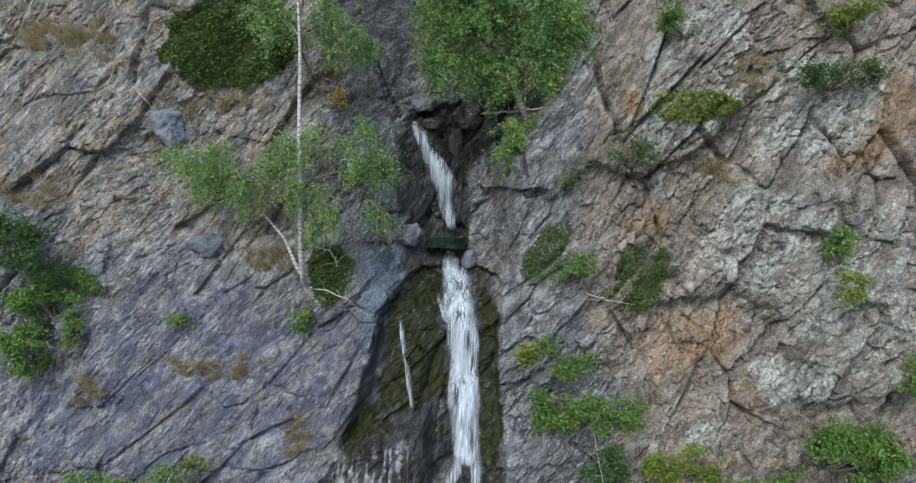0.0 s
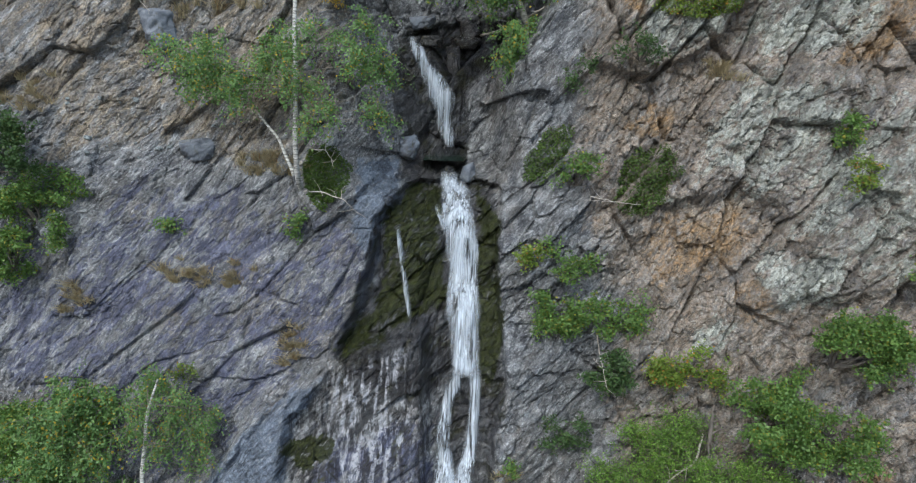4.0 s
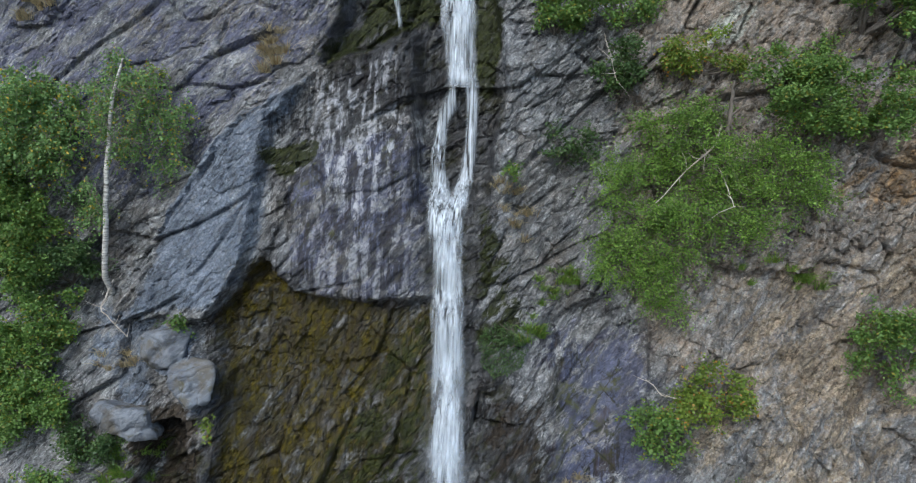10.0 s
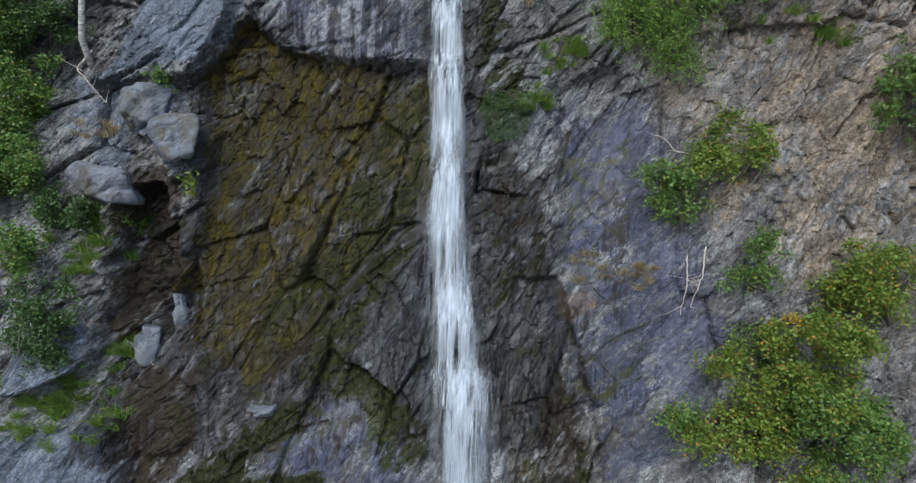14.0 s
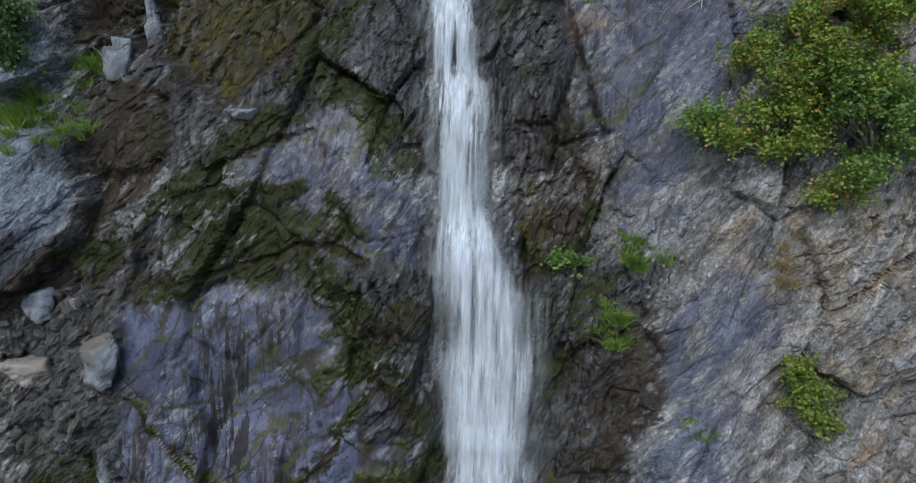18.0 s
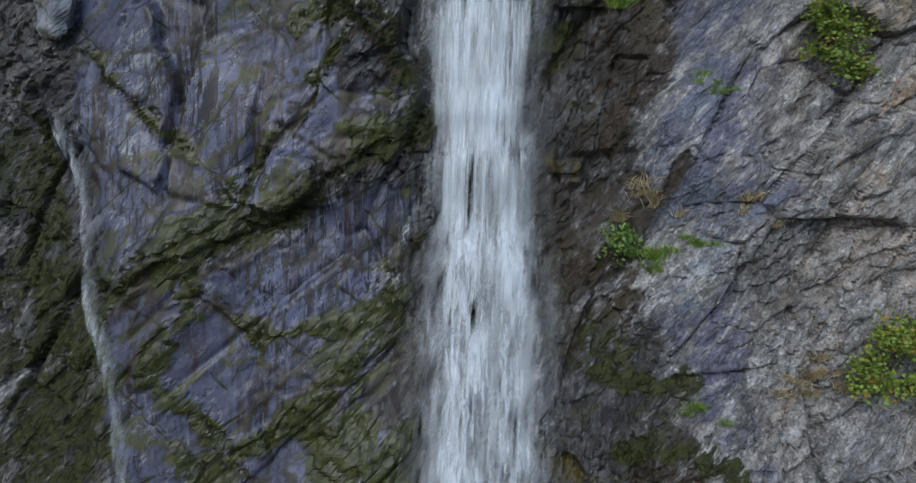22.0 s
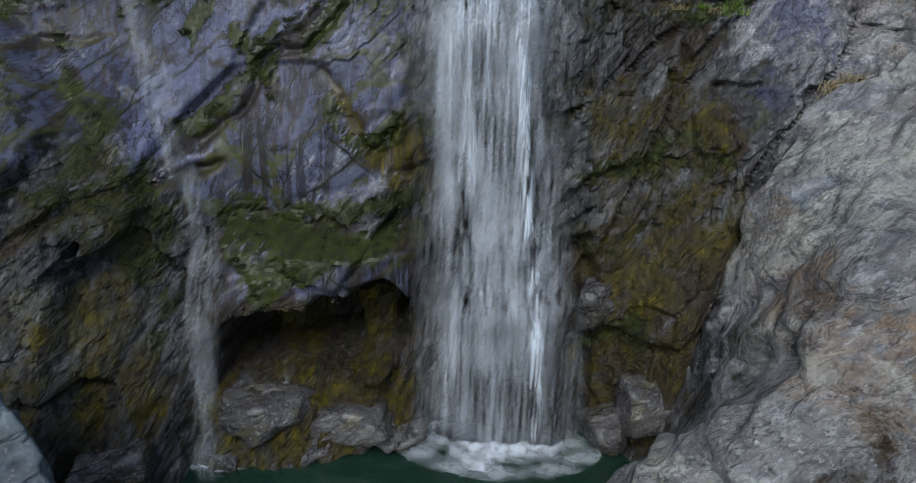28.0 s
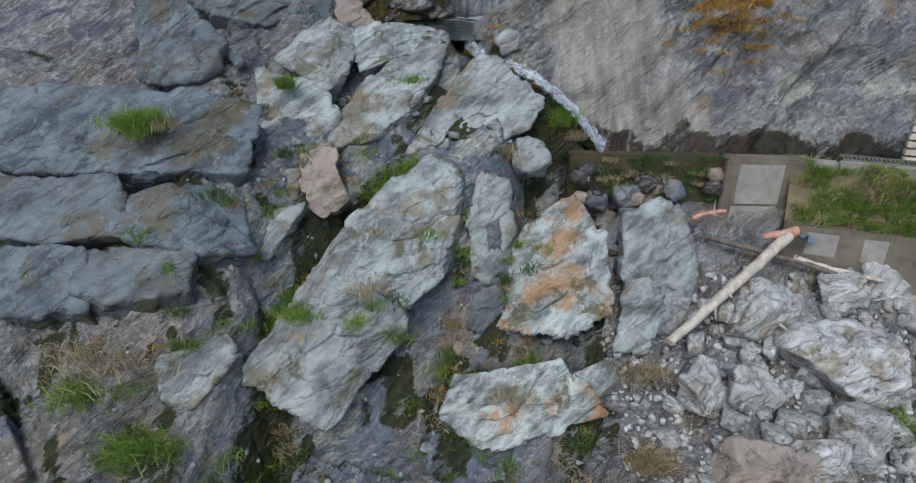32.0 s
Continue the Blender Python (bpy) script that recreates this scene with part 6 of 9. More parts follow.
fall("right_branch_of_the_falls", "white branch of water round a bare rock", [(-1.58, 36.86, 0.69), (-1.32, 36.30, 0.44), (-1.34, 35.16, 0.40), (-1.42, 34.00, 0.44), (-1.72, 32.99, 0.74), (-1.82, 32.34, 0.95)], ([0, 50], [1, 1]), 2, FALL)
fall("upper_cascade", "narrow white cascade in the rocky gully", [(-4.55, 47.27, 0.38), (-4.34, 46.92, 0.51), (-4.07, 46.44, 0.55), (-3.86, 46.08, 0.68), (-3.52, 45.60, 0.90), (-3.25, 45.10, 1.03), (-3.20, 44.74, 0.76), (-3.25, 44.34, 0.53), (-3.08, 43.86, 0.57), (-2.95, 43.31, 0.44)], ([0, 60], [1, 1]), 3, FALL, 1.0, 0.12)
ledge_x, ledge_z = [(-3.01, 42.99)][0]
pool_x, pool_y = np.meshgrid(np.linspace(-0.75, 0.75, 24), np.linspace(-0.5, 1.2, 20))
ledge = mesh_of("ledge_pool", np.stack([pool_x + ledge_x, pool_y + front(ledge_x, ledge_z, 0.4), 0 * pool_x + ledge_z + 0.01 * fbm(pool_x * 6, pool_y * 6, 6)], -1).reshape(-1, 3), sheet_faces(20, 24), POOL, True)
tagged(new("ledge_pool", ledge), "small dark pool on the ledge between the cascades", "pool", kind="structure")
fall("thin_side_fall", "thin white thread of water over moss", [(-4.18, 41.27, 0.16), (-3.94, 40.16, 0.18), (-3.73, 39.15, 0.21), (-3.55, 38.15, 0.16)], ([0, 60], [0.75, 0.75]), 2, VEIL, 1.0, 0.06)
fall("short_side_fall", "short white spout beside the main fall", [(-3.14, 41.68, 0.16), (-2.87, 41.33, 0.24), (-2.58, 40.86, 0.23)], ([0, 60], [0.8, 0.8]), 2, FALL)
fall("left_side_stream", "thin stream trickling down the slate wall", [(-8.47, 15.52, 0.14), (-8.16, 15.00, 0.20), (-7.84, 14.20, 0.22), (-7.53, 13.30, 0.22), (-7.10, 11.95, 0.25), (-6.51, 10.38, 0.27)] + [(-6.41, 10.57, 0.27), (-6.19, 9.49, 0.28), (-5.99, 8.44, 0.30), (-5.92, 7.57, 0.35)] + [(-4.96, 4.81, 0.40), (-4.46, 4.04, 0.45), (-4.12, 2.93, 0.50), (-3.99, 2.21, 0.50), (-4.10, 1.46, 0.40), (-3.92, 0.75, 0.40), (-3.78, 0.03, 0.50)], ([0, 5, 12, 20], [0.22, 0.17, 0.34, 0.55]), 2, VEIL, 1.2, 0.03)
fall("thin_veil", "thin spray of water beside the main waterfall", [(x, z, w) for x, z, w in LOWER if z < 31], ([0, 8, 16, 26, 31], [0.25, 0.28, 0.3, 0.25, 0.0]), 2, VEIL, 1.45, 0.2)

fall("bright_strand", "bright white strand at the edge of the main waterfall", [(0.84, 6.77, 0.3), (0.92, 5.75, 0.3), (1.02, 4.53, 0.3), (1.19, 3.15, 0.3), (1.31, 1.68, 0.3), (1.36, 0.21, 0.3)], ([0, 4, 9], [0.8, 0.9, 0.5]), 2, STREAKS, 1.0, 0.3)
fall("thin_strand", "thin white strand curving through the main waterfall", [(-0.28, 6.74, 0.22), (-0.06, 5.72, 0.22), (0.22, 4.51, 0.22), (0.13, 3.10, 0.22), (-0.12, 1.60, 0.22), (-0.17, 0.30, 0.22)], ([0, 4, 9], [0.5, 0.6, 0.4]), 2, STREAKS, 1.0, 0.3)


def foam_patch(name, label, x, y, rx, ry, height, seed):
    """Foam where falling water meets the pool: a low, broken mound."""
    r, a = np.meshgrid(np.linspace(0, 1, 22), np.linspace(0, 2 * np.pi, 72))
    px, py = x + rx * r * np.cos(a), y + ry * r * np.sin(a)
    z = 0.03 + height * np.clip(1 - r, 0, 1) ** 0.7 * (0.6 + 0.9 * vnoise(px * 6, py * 6, seed)) + 0.03 * vnoise(px * 14, py * 14, seed)
    thick = np.clip(1.9 * (0.95 - r) + 1.3 * fbm(px * 2.4, py * 2.4, seed), 0, 1)
    top = thing(name, pose(0, 0, 0), label, "foam")
    part("foam_mound", mesh_of("foam", np.stack([px, py, z], -1).reshape(-1, 3), sheet_faces(*px.shape), FOAM, True, {"thick": thick}), top)
    for k in range(10):
        a0 = 0.63 * k
        r, a = np.meshgrid(np.linspace(0.75, 1.25, 8), np.linspace(a0, a0 + 0.75, 22))
        r = r + 0.12 * fbm(a * 3, r * 2, seed + k)
        px, py = x + rx * r * np.cos(a), y + ry * r * np.sin(a)
        part("foam_streak", mesh_of("foam_streak", np.stack([px, py, 0.035 + 0.01 * (k % 2) + 0 * px], -1).reshape(-1, 3), sheet_faces(*px.shape), FOAM, True, {"thick": 0.5 * np.clip(1.0 - 2.2 * np.abs(r - 1.0) + fbm(px * 3, py * 3, seed), 0, 1) * np.sin((a - a0) / 0.75 * np.pi)}), top)
    return top


foam_patch("plunge_foam", "white foam where the waterfall strikes the pool", 0.75, 6.1, 1.4, 0.62, 0.14, 3)
foam_patch("side_foam", "pale foam where the side stream meets the pool", -3.85, 5.6, 0.6, 0.35, 0.08, 5)


def outlet():
    """The stream from the pool down to the weir."""
    line = np.array([(0.1, 1.8, -0.06, 0.36), (0.12, 1.35, -0.18, 0.36), (0.5, 0.85, -0.42, 0.42), (1.07, 0.6, -0.5, 0.4), (1.6, 0.22, -0.7, 0.58), (2.1, 0.08, -1.05, 0.78), (2.5, 0.02, -1.4, 0.95), (2.85, -0.04, -1.8, 1.05), (3.15, -0.12, -2.12, 1.15)])
    n = 90
    k = np.linspace(0, 1, n)
    q = np.stack([np.interp(k, np.linspace(0, 1, len(line)), c) for c in line.T], 1)
    way = np.gradient(q[:, :2], axis=0)
    way /= np.linalg.norm(way, axis=1)[:, None]
    s = np.linspace(-1, 1, 16)
    x = q[:, 0, None] - way[:, 1, None] * s * q[:, 3, None] * 0.5
    y = q[:, 1, None] + way[:, 0, None] * s * q[:, 3, None] * 0.5
    top = thing("outlet_stream", pose(0, 0, 0), "white rushing stream running from the pool to the weir", "stream")
    for layer in range(3):
        z = q[:, 2, None] + 0.06 + 0.045 * layer + 0.1 * fbm(x * 5 + layer, y * 5, 21 + layer, 3) - 0.07 * s**2
        thick = np.clip((1.1 - np.abs(s) + 0.5 * fbm(x * 5, y * 5, 3 + layer)) * 1.3, 0, 1) * np.interp(k, [0, 0.1, 0.25, 0.45, 1], [0.0, 0.5, 0.65, 0.95, 1])[:, None]
        part("water_layer", mesh_of("stream", np.stack([x, y, z], -1).reshape(-1, 3), sheet_faces(n, 16), RAPID, True, {"thick": thick}), top)


outlet()

# ---- rocks ----


def ball(level, made={}):
    if level not in made:
        bm = bmesh.new()
        bmesh.ops.create_icosphere(bm, subdivisions=level, radius=1)
        bm.verts.ensure_lookup_table()
        made[level] = np.array([v.co for v in bm.verts]), np.array([[v.index for v in f.verts] for f in bm.faces])
        bm.free()
    return made[level]


def stone_mesh(name, seed, rx, ry, rz, material, level=4, cuts=9, flat=0.6, rough=0.014, peak=0.0, planes=(), blocky=False):
    """A broken block of rock: a ball cut by planes, with worn edges and a layered surface."""
    rnd = np.random.RandomState(seed)
    d, f = ball(level)
    n = rnd.normal(size=(cuts, 3))
    n /= np.linalg.norm(n, axis=1)[:, None]
    far = rnd.uniform(flat - 0.18, flat + 0.12, cuts)
    if blocky:
        axes = np.array([(1, 0, 0), (-1, 0, 0), (0, 1, 0), (0, -1, 0), (0, 0, 1), (0, 0, -1), (1, -1, 1), (-1, -1, -1), (1, -1, -0.5)], float)
        n = axes + rnd.uniform(-0.38, 0.38, axes.shape)
        n /= np.linalg.norm(n, axis=1)[:, None]
        far = rnd.uniform(0.52, 0.74, len(axes)) + 0.1 * (np.arange(len(axes)) > 5)
    if planes:
        n, far = np.array([p[:3] for p in planes]), np.array([p[3] for p in planes])
        n = n / np.linalg.norm(n, axis=1)[:, None]
    dot = d @ n.T
    r = np.where(dot > 0.05, far / np.maximum(dot, 0.05), 9.0)
    r = np.minimum(r.min(1), 1.9 if planes else 1.05)
    v = d * r[:, None]
    if peak:
        k = np.clip((v[:, 2] + 0.6) / 1.5, 0, 1)
        v[:, :2] *= (1 - peak * k)[:, None]
    size = np.array([rx, ry, rz])
    v = v * size
    tilt = rnd.uniform(0.3, 0.8)
    bu, bv = v[:, 0] * np.cos(tilt) + v[:, 2] * np.sin(tilt) + 0.4 * v[:, 1] + seed, v[:, 2] * np.cos(tilt) - v[:, 0] * np.sin(tilt) + 0.3 * v[:, 1]
    ba, ja = blocks(bu / 0.9 + 0.2 * fbm(bu, bv * 2, seed % 71), bv / 0.4 + 0.3 * fbm(bu * 0.8, bv, seed % 73), seed % 61)
    bb, jb = blocks(bu / 0.32, bv / 0.14 + 0.3 * fbm(bu * 2, bv * 2, seed % 73), seed % 67)
    small = min(1.0, size.mean() / 0.6)
    step = small * (0.1 * ba - 0.05 * np.clip(0.12 - ja, 0, 1) / 0.12 + 0.022 * bb)
    v += d * step[:, None]
    lay = fbm(v[:, 0] * 1.1 + v[:, 2] * 3.2 + seed, v[:, 1] * 1.4 - v[:, 0] * 1.5, seed % 97, 4)
    lump = fbm(v[:, 0] * 2.4 + seed, v[:, 1] * 2.4 + v[:, 2] * 2.1, seed % 89, 4)
    grain = np.abs(fbm(v[:, 0] * 0.8 + v[:, 1] * 0.5 + seed, bv * 4.5, seed % 83, 3))
    v += d * (0.035 * small * (0.25 - grain))[:, None]
    v += d * (rough * size.mean() * 2.2 * (lay + lump))[:, None]
    return mesh_of(name, v, f, material)


BEDDED = []


def top_at(x, y):
    """About how high the rocks stand at (x, y)."""
    high = max(floor_at(x, y), bank_at(x, y))
    for bx, by, bz, rx, ry, rz in BEDDED:
        k = 1 - ((x - bx) / (0.8 * rx)) ** 2 - ((y - by) / (0.8 * ry)) ** 2
        if k > 0:
            high = max(high, bz + 0.7 * rz * math.sqrt(k))
    return high


def boulder(seed, at, material, label, level=4, group="", name="boulder", lean=(0, 0), **shape):
    x, y, z, rx, ry, rz, turn = at
    BEDDED.append(at[:6])
    ob = new(name, stone_mesh(name, seed, rx, ry, rz, material, level, **shape))
    ob.matrix_basis = pose(x, y, z, *lean, turn)
    return tagged(ob, label, "boulder", group)


def on_ground(x, y, w, h, deep=0.8, sink=0.42):
    """Place and half sizes of a rock as wide as w and as high as h that is bedded in the ground."""
    z = floor_at(x, y)
    return x, y + 0.15 * w, z + h * (0.5 - sink), w * 0.58, max(w, h) * 0.5 * deep, h * 0.56


BLUE = "large blue-grey boulder with sharp worn edges by the stream"
rocks = [
    ((6.04, -3.19, 1.67, 1.28), RUBBLE, "pale angular block in the rubble", dict(), 20, 0.8),
    ((7.39, -4.23, 2.18, 1.41), RUBBLE, "broad brownish block in the rubble", dict(), -10, 0.8),
    ((5.41, -4.71, 1.18, 0.94), RUBBLE, "angular grey block in the rubble", dict(), 10, 0.8),
    ((4.51, -4.62, 1.27, 1.15), RUBBLE, "angular grey block in the rubble", dict(), 50, 0.8),
    ((5.01, -6.33, 1.93, 0.86), BROWN_ROCK, "flat yellowish slab in the rubble", dict(), 0, 0.6),
    ((6.95, -5.55, 0.95, 1.67), RUBBLE, "upright grey slab in the rubble", dict(), 10, 0.6),
    ((6.15, -5.81, 1.03, 1.03), RUBBLE, "angular grey block in the rubble", dict(), 0, 0.8),
    ((9.07, -2.10, 1.77, 1.62), RUBBLE, "pale block by the concrete wall", dict(), 0, 0.8),
    ((7.73, -2.64, 1.11, 0.83), RUBBLE, "pale block in the rubble", dict(), 0, 0.8),
    ((3.98, -0.73, 0.77, 0.49), BROWN_ROCK, "rounded brown stone below the weir", dict(rough=0.015), 0, 0.8),
    ((4.23, -0.56, 0.88, 0.66), DARK_ROCK, "wet mossy stone below the weir", dict(), 0, 0.8),
    ((3.42, -0.67, 0.76, 0.76), DARK_ROCK, "wet mossy stone below the weir", dict(), 0, 0.8),
]
for n, ((x, y, w, h), material, label, shape, turn, deep) in enumerate(rocks):
    at = (*on_ground(x, y, w, h, deep, 0.15), turn)
    if "rubble" not in label and y < 1.2:
        at = (x, y + 0.08, floor_at(x, y), w * 0.6, min(0.5, 0.34 * w), h * 0.8, turn * 0.4)
    boulder(500 + n, at, BLUE_ROCK if label == BLUE else material, label, 5 if w > 1.1 else 4, lean=(-40, turn * 0.6) if "rubble" not in label else (0, 0), blocky=True)




SLAB = "layered blue-grey slab of the outcrop below the pool"
DARKER = "dark blue-grey slab of the outcrop with weeds in its joints"


def crag(seed, material, label, corners, level=5, rough=0.012):
    """A broken outcrop block: the hull of its corners, with worn edges, steps and a layered surface."""
    pts = np.array(corners, float)
    pts = pts.mean(0) + (pts - pts.mean(0)) * {DARKER: (1.3, 1.15, 1.15), SLAB: (1.12, 1.1, 1.1)}.get(label, (1, 1, 1))
    lo, hi = pts.min(0), pts.max(0)
    mid, size = (lo + hi) / 2, (hi - lo) / 2 + 0.05
    bm = bmesh.new()
    for p in (pts - mid) / size:
        bm.verts.new(p)
    bmesh.ops.convex_hull(bm, input=bm.verts)
    bm.normal_update()
    heart = sum((f.calc_center_median() * f.calc_area() for f in bm.faces), Vector()) / sum(f.calc_area() for f in bm.faces)
    planes = [(*f.normal, max(0.08, f.normal.dot(f.verts[0].co - heart))) for f in bm.faces if f.calc_area() > 1e-4]
    bm.free()
    at = mid + size * np.array(heart)
    BEDDED.append((*at, *size))
    ob = new("boulder", stone_mesh("boulder", seed, *size, material, level, rough=rough, planes=planes))
    ob.matrix_basis = Matrix.Translation(at)
    return tagged(ob, label, "boulder")


crag(901, GREY_ROCK, "huge grey slab with a sharp pale prow", [(-2.2, -3.0, -2.8), (-2.4, -4.3, -3.6), (-1.9, -4.2, -3.8), (-4.0, -4.9, -5.1), (-2.3, -5.3, -6.0), (-1.9, -4.6, -5.1), (-0.9, -4.0, -4.5), (-1.0, -3.0, -3.0), (-2.7, -3.4, -5.6), (-1.0, -2.8, -5.0)], 6)
crag(902, GREY_ROCK, "broad grey slab above the sharp prow", [(-0.6, -2.0, -1.7), (0.1, -2.2, -2.0), (-1.7, -2.6, -2.35), (-2.2, -3.0, -2.8), (-0.3, -3.4, -3.7), (-0.9, -3.9, -4.2), (-1.9, -4.0, -3.6), (-1.5, -1.8, -3.5), (0.0, -2.4, -3.8)], 6)
crag(903, GREY_ROCK, "tall grey boulder beside a brown hollow", [(0.3, -2.0, -2.0), (0.9, -2.0, -2.1), (1.1, -2.5, -3.2), (0.6, -3.1, -4.1), (0.2, -3.1, -3.9), (0.1, -2.6, -2.9), (0.4, -1.5, -3.2), (1.1, -1.6, -3.4)])
crag(904, RUST_ROCK, "pale grey boulder with a rust stain", [(1.3, -2.3, -3.1), (1.9, -1.8, -2.7), (2.3, -1.8, -2.6), (3.0, -2.1, -3.3), (3.0, -3.2, -4.6), (2.0, -3.6, -5.0), (0.4, -3.5, -4.8), (0.9, -2.9, -4.0), (1.5, -1.2, -4.0), (3.0, -1.3, -4.0)], 6)
crag(905, GREY_ROCK, "tall grey boulder streaked with moss", [(3.3, -1.7, -2.95), (4.0, -1.5, -2.75), (4.6, -1.5, -2.8), (5.0, -2.1, -4.0), (4.4, -3.1, -5.2), (3.4, -3.1, -5.1), (3.3, -2.6, -3.9), (3.4, -1.0, -4.5), (4.8, -1.1, -4.5)])
crag(906, GREY_ROCK, "pale grey slab standing on edge", [(3.7, -3.0, -3.8), (3.3, -2.8, -3.95), (3.0, -3.6, -5.2), (3.7, -3.6, -5.3), (4.1, -3.1, -4.4), (3.4, -2.5, -5.0), (4.0, -2.7, -5.2)])
crag(907, RUST_ROCK, "wide pale grey slab above the grass", [(-0.4, -4.8, -6.0), (0.0, -4.5, -5.2), (1.9, -4.2, -4.95), (2.9, -4.6, -5.9), (0.6, -5.1, -6.5), (1.9, -4.9, -6.1), (0.3, -3.8, -5.9), (2.4, -3.7, -5.8)], 6)
crag(908, GREY_ROCK, "pale angular block above the wide slab", [(2.2, -4.1, -5.3), (3.0, -3.8, -5.1), (3.0, -4.1, -5.8), (2.3, -4.4, -5.8), (2.2, -3.6, -5.7), (3.0, -3.5, -5.8)], 4)
crag(909, BLUE_ROCK, "blue-grey block wedged beside the rust-stained boulder", [(0.75, -3.15, -3.95), (0.95, -3.2, -4.3), (0.5, -3.6, -4.9), (0.1, -3.6, -4.8), (0.3, -3.2, -4.2), (0.5, -2.8, -4.6)], 4)
crag(910, GREY_ROCK, "big pointed grey boulder splitting the stream", [(0.3, 0.35, -0.1), (0.75, 0.2, -0.15), (1.75, -0.4, -1.0), (1.4, -0.8, -1.5), (0.6, -1.0, -1.8), (-1.3, -0.9, -2.1), (-0.7, -0.4, -1.2), (-0.3, -0.1, -0.65), (0.4, 0.5, -0.9), (1.4, 0.0, -1.6), (0.5, -0.4, -2.2), (-0.4, 0.0, -1.8)], 6)
crag(911, BROWN_ROCK, "brown flat-faced slab leaning among the rocks", [(-3.4, -1.5, -1.7), (-2.7, -1.4, -1.65), (-2.2, -2.5, -2.5), (-2.6, -3.0, -2.8), (-3.1, -2.6, -2.5), (-3.3, -1.4, -2.2), (-2.3, -2.1, -2.9), (-3.1, -2.1, -2.9)])
crag(912, BROWN_ROCK, "rounded brown boulder on the rim of the pool", [(-3.3, 2.4, 0.8), (-3.0, 2.6, 0.95), (-2.5, 2.5, 0.65), (-2.1, 2.2, 0.05), (-2.3, 1.9, -0.2), (-2.9, 1.9, 0.0), (-3.2, 2.0, 0.5), (-3.2, 2.9, 0.2), (-2.4, 2.8, -0.1), (-2.7, 2.4, -0.6)], 5, 0.004)
crag(913, BLUE_ROCK, "small tan stone wedged among boulders", [(-5.25, -0.1, -0.15), (-5.0, -0.05, 0.05), (-4.75, -0.1, -0.3), (-4.9, -0.2, -0.5), (-5.2, 0.2, -0.4), (-4.8, 0.2, -0.5)], 3)
crag(914, BLUE_ROCK, "towering blue-grey boulder above the pool", [(-5.4, 2.3, 4.1), (-4.8, 2.6, 3.85), (-4.2, 2.4, 2.9), (-3.9, 2.3, 2.0), (-3.9, 2.2, 1.2), (-7.6, 1.2, 3.2), (-6.6, 1.1, 1.3), (-5.5, 1.6, 1.4), (-5.2, 3.5, 2.0), (-4.4, 3.2, 0.4), (-7.4, 3.0, 4.4), (-6.0, 2.6, 0.0)], 6)
crag(915, BLUE_ROCK, "long blue-grey boulder leaning on the pool's rim", [(-6.4, 1.2, 1.3), (-5.2, 1.5, 1.6), (-4.2, 1.8, 1.4), (-3.2, 2.3, 0.9), (-3.3, 2.0, 0.3), (-4.4, 0.9, 0.3), (-5.4, 0.8, 0.5), (-6.2, 0.9, 0.7), (-6.0, 1.8, 0.2), (-4.4, 2.3, -0.2), (-3.6, 2.3, -0.2), (-5.3, 1.3, -0.3)], 6)
crag(916, BLUE_ROCK, "dark blue-grey boulder above the weeds", [(-6.9, 0.0, 1.6), (-6.1, -0.1, 1.2), (-5.1, -0.2, 0.2), (-5.2, -0.4, -0.4), (-5.5, -0.8, -0.6), (-6.8, -0.9, -0.7), (-6.6, 0.6, 0.6), (-5.3, 0.4, -0.3), (-5.6, -0.2, -1.0)])
crag(917, GREY_ROCK, SLAB, [(-0.5, 1.3, 0.05), (-1.0, 1.5, 0.15), (-2.0, 0.2, -0.6), (-2.7, -0.8, -1.4), (-2.8, -1.1, -1.9), (-1.9, -0.9, -1.7), (-1.1, -0.2, -1.1), (-0.6, 0.5, -0.5), (-0.8, 1.1, -0.8), (-1.9, 0.3, -1.5), (-2.5, -0.6, -2.2), (-1.2, 0.0, -1.7)], 6)
crag(918, GREY_ROCK, "jagged layered rock on the pool's rim", [(-2.8, 1.2, 0.2), (-1.9, 1.65, 0.45), (-1.4, 1.8, 0.35), (-0.8, 1.8, 0.2), (-0.6, 1.5, 0.05), (-1.3, 0.6, -0.2), (-2.4, 0.3, -0.6), (-2.5, 1.5, -0.4), (-1.5, 2.0, -0.4), (-0.7, 1.7, -0.6), (-2.2, 0.8, -1.0)], 6)
crag(919, GREY_ROCK, SLAB, [(-3.7, 0.8, 0.15), (-3.1, 1.3, 0.45), (-2.6, 1.2, 0.2), (-2.6, 0.2, -0.5), (-3.0, -0.3, -0.8), (-4.2, 0.2, -0.3), (-3.6, 1.2, -0.4), (-2.8, 1.4, -0.4), (-3.0, 0.2, -1.2)])
crag(920, GREY_ROCK, SLAB, [(-4.5, 0.0, -0.5), (-3.1, -0.3, -0.8), (-2.7, -0.8, -1.3), (-3.0, -1.1, -1.8), (-3.7, -1.1, -1.8), (-4.3, -0.8, -1.3), (-4.3, 0.3, -1.2), (-2.9, -0.3, -1.8), (-3.7, -0.7, -2.3)])
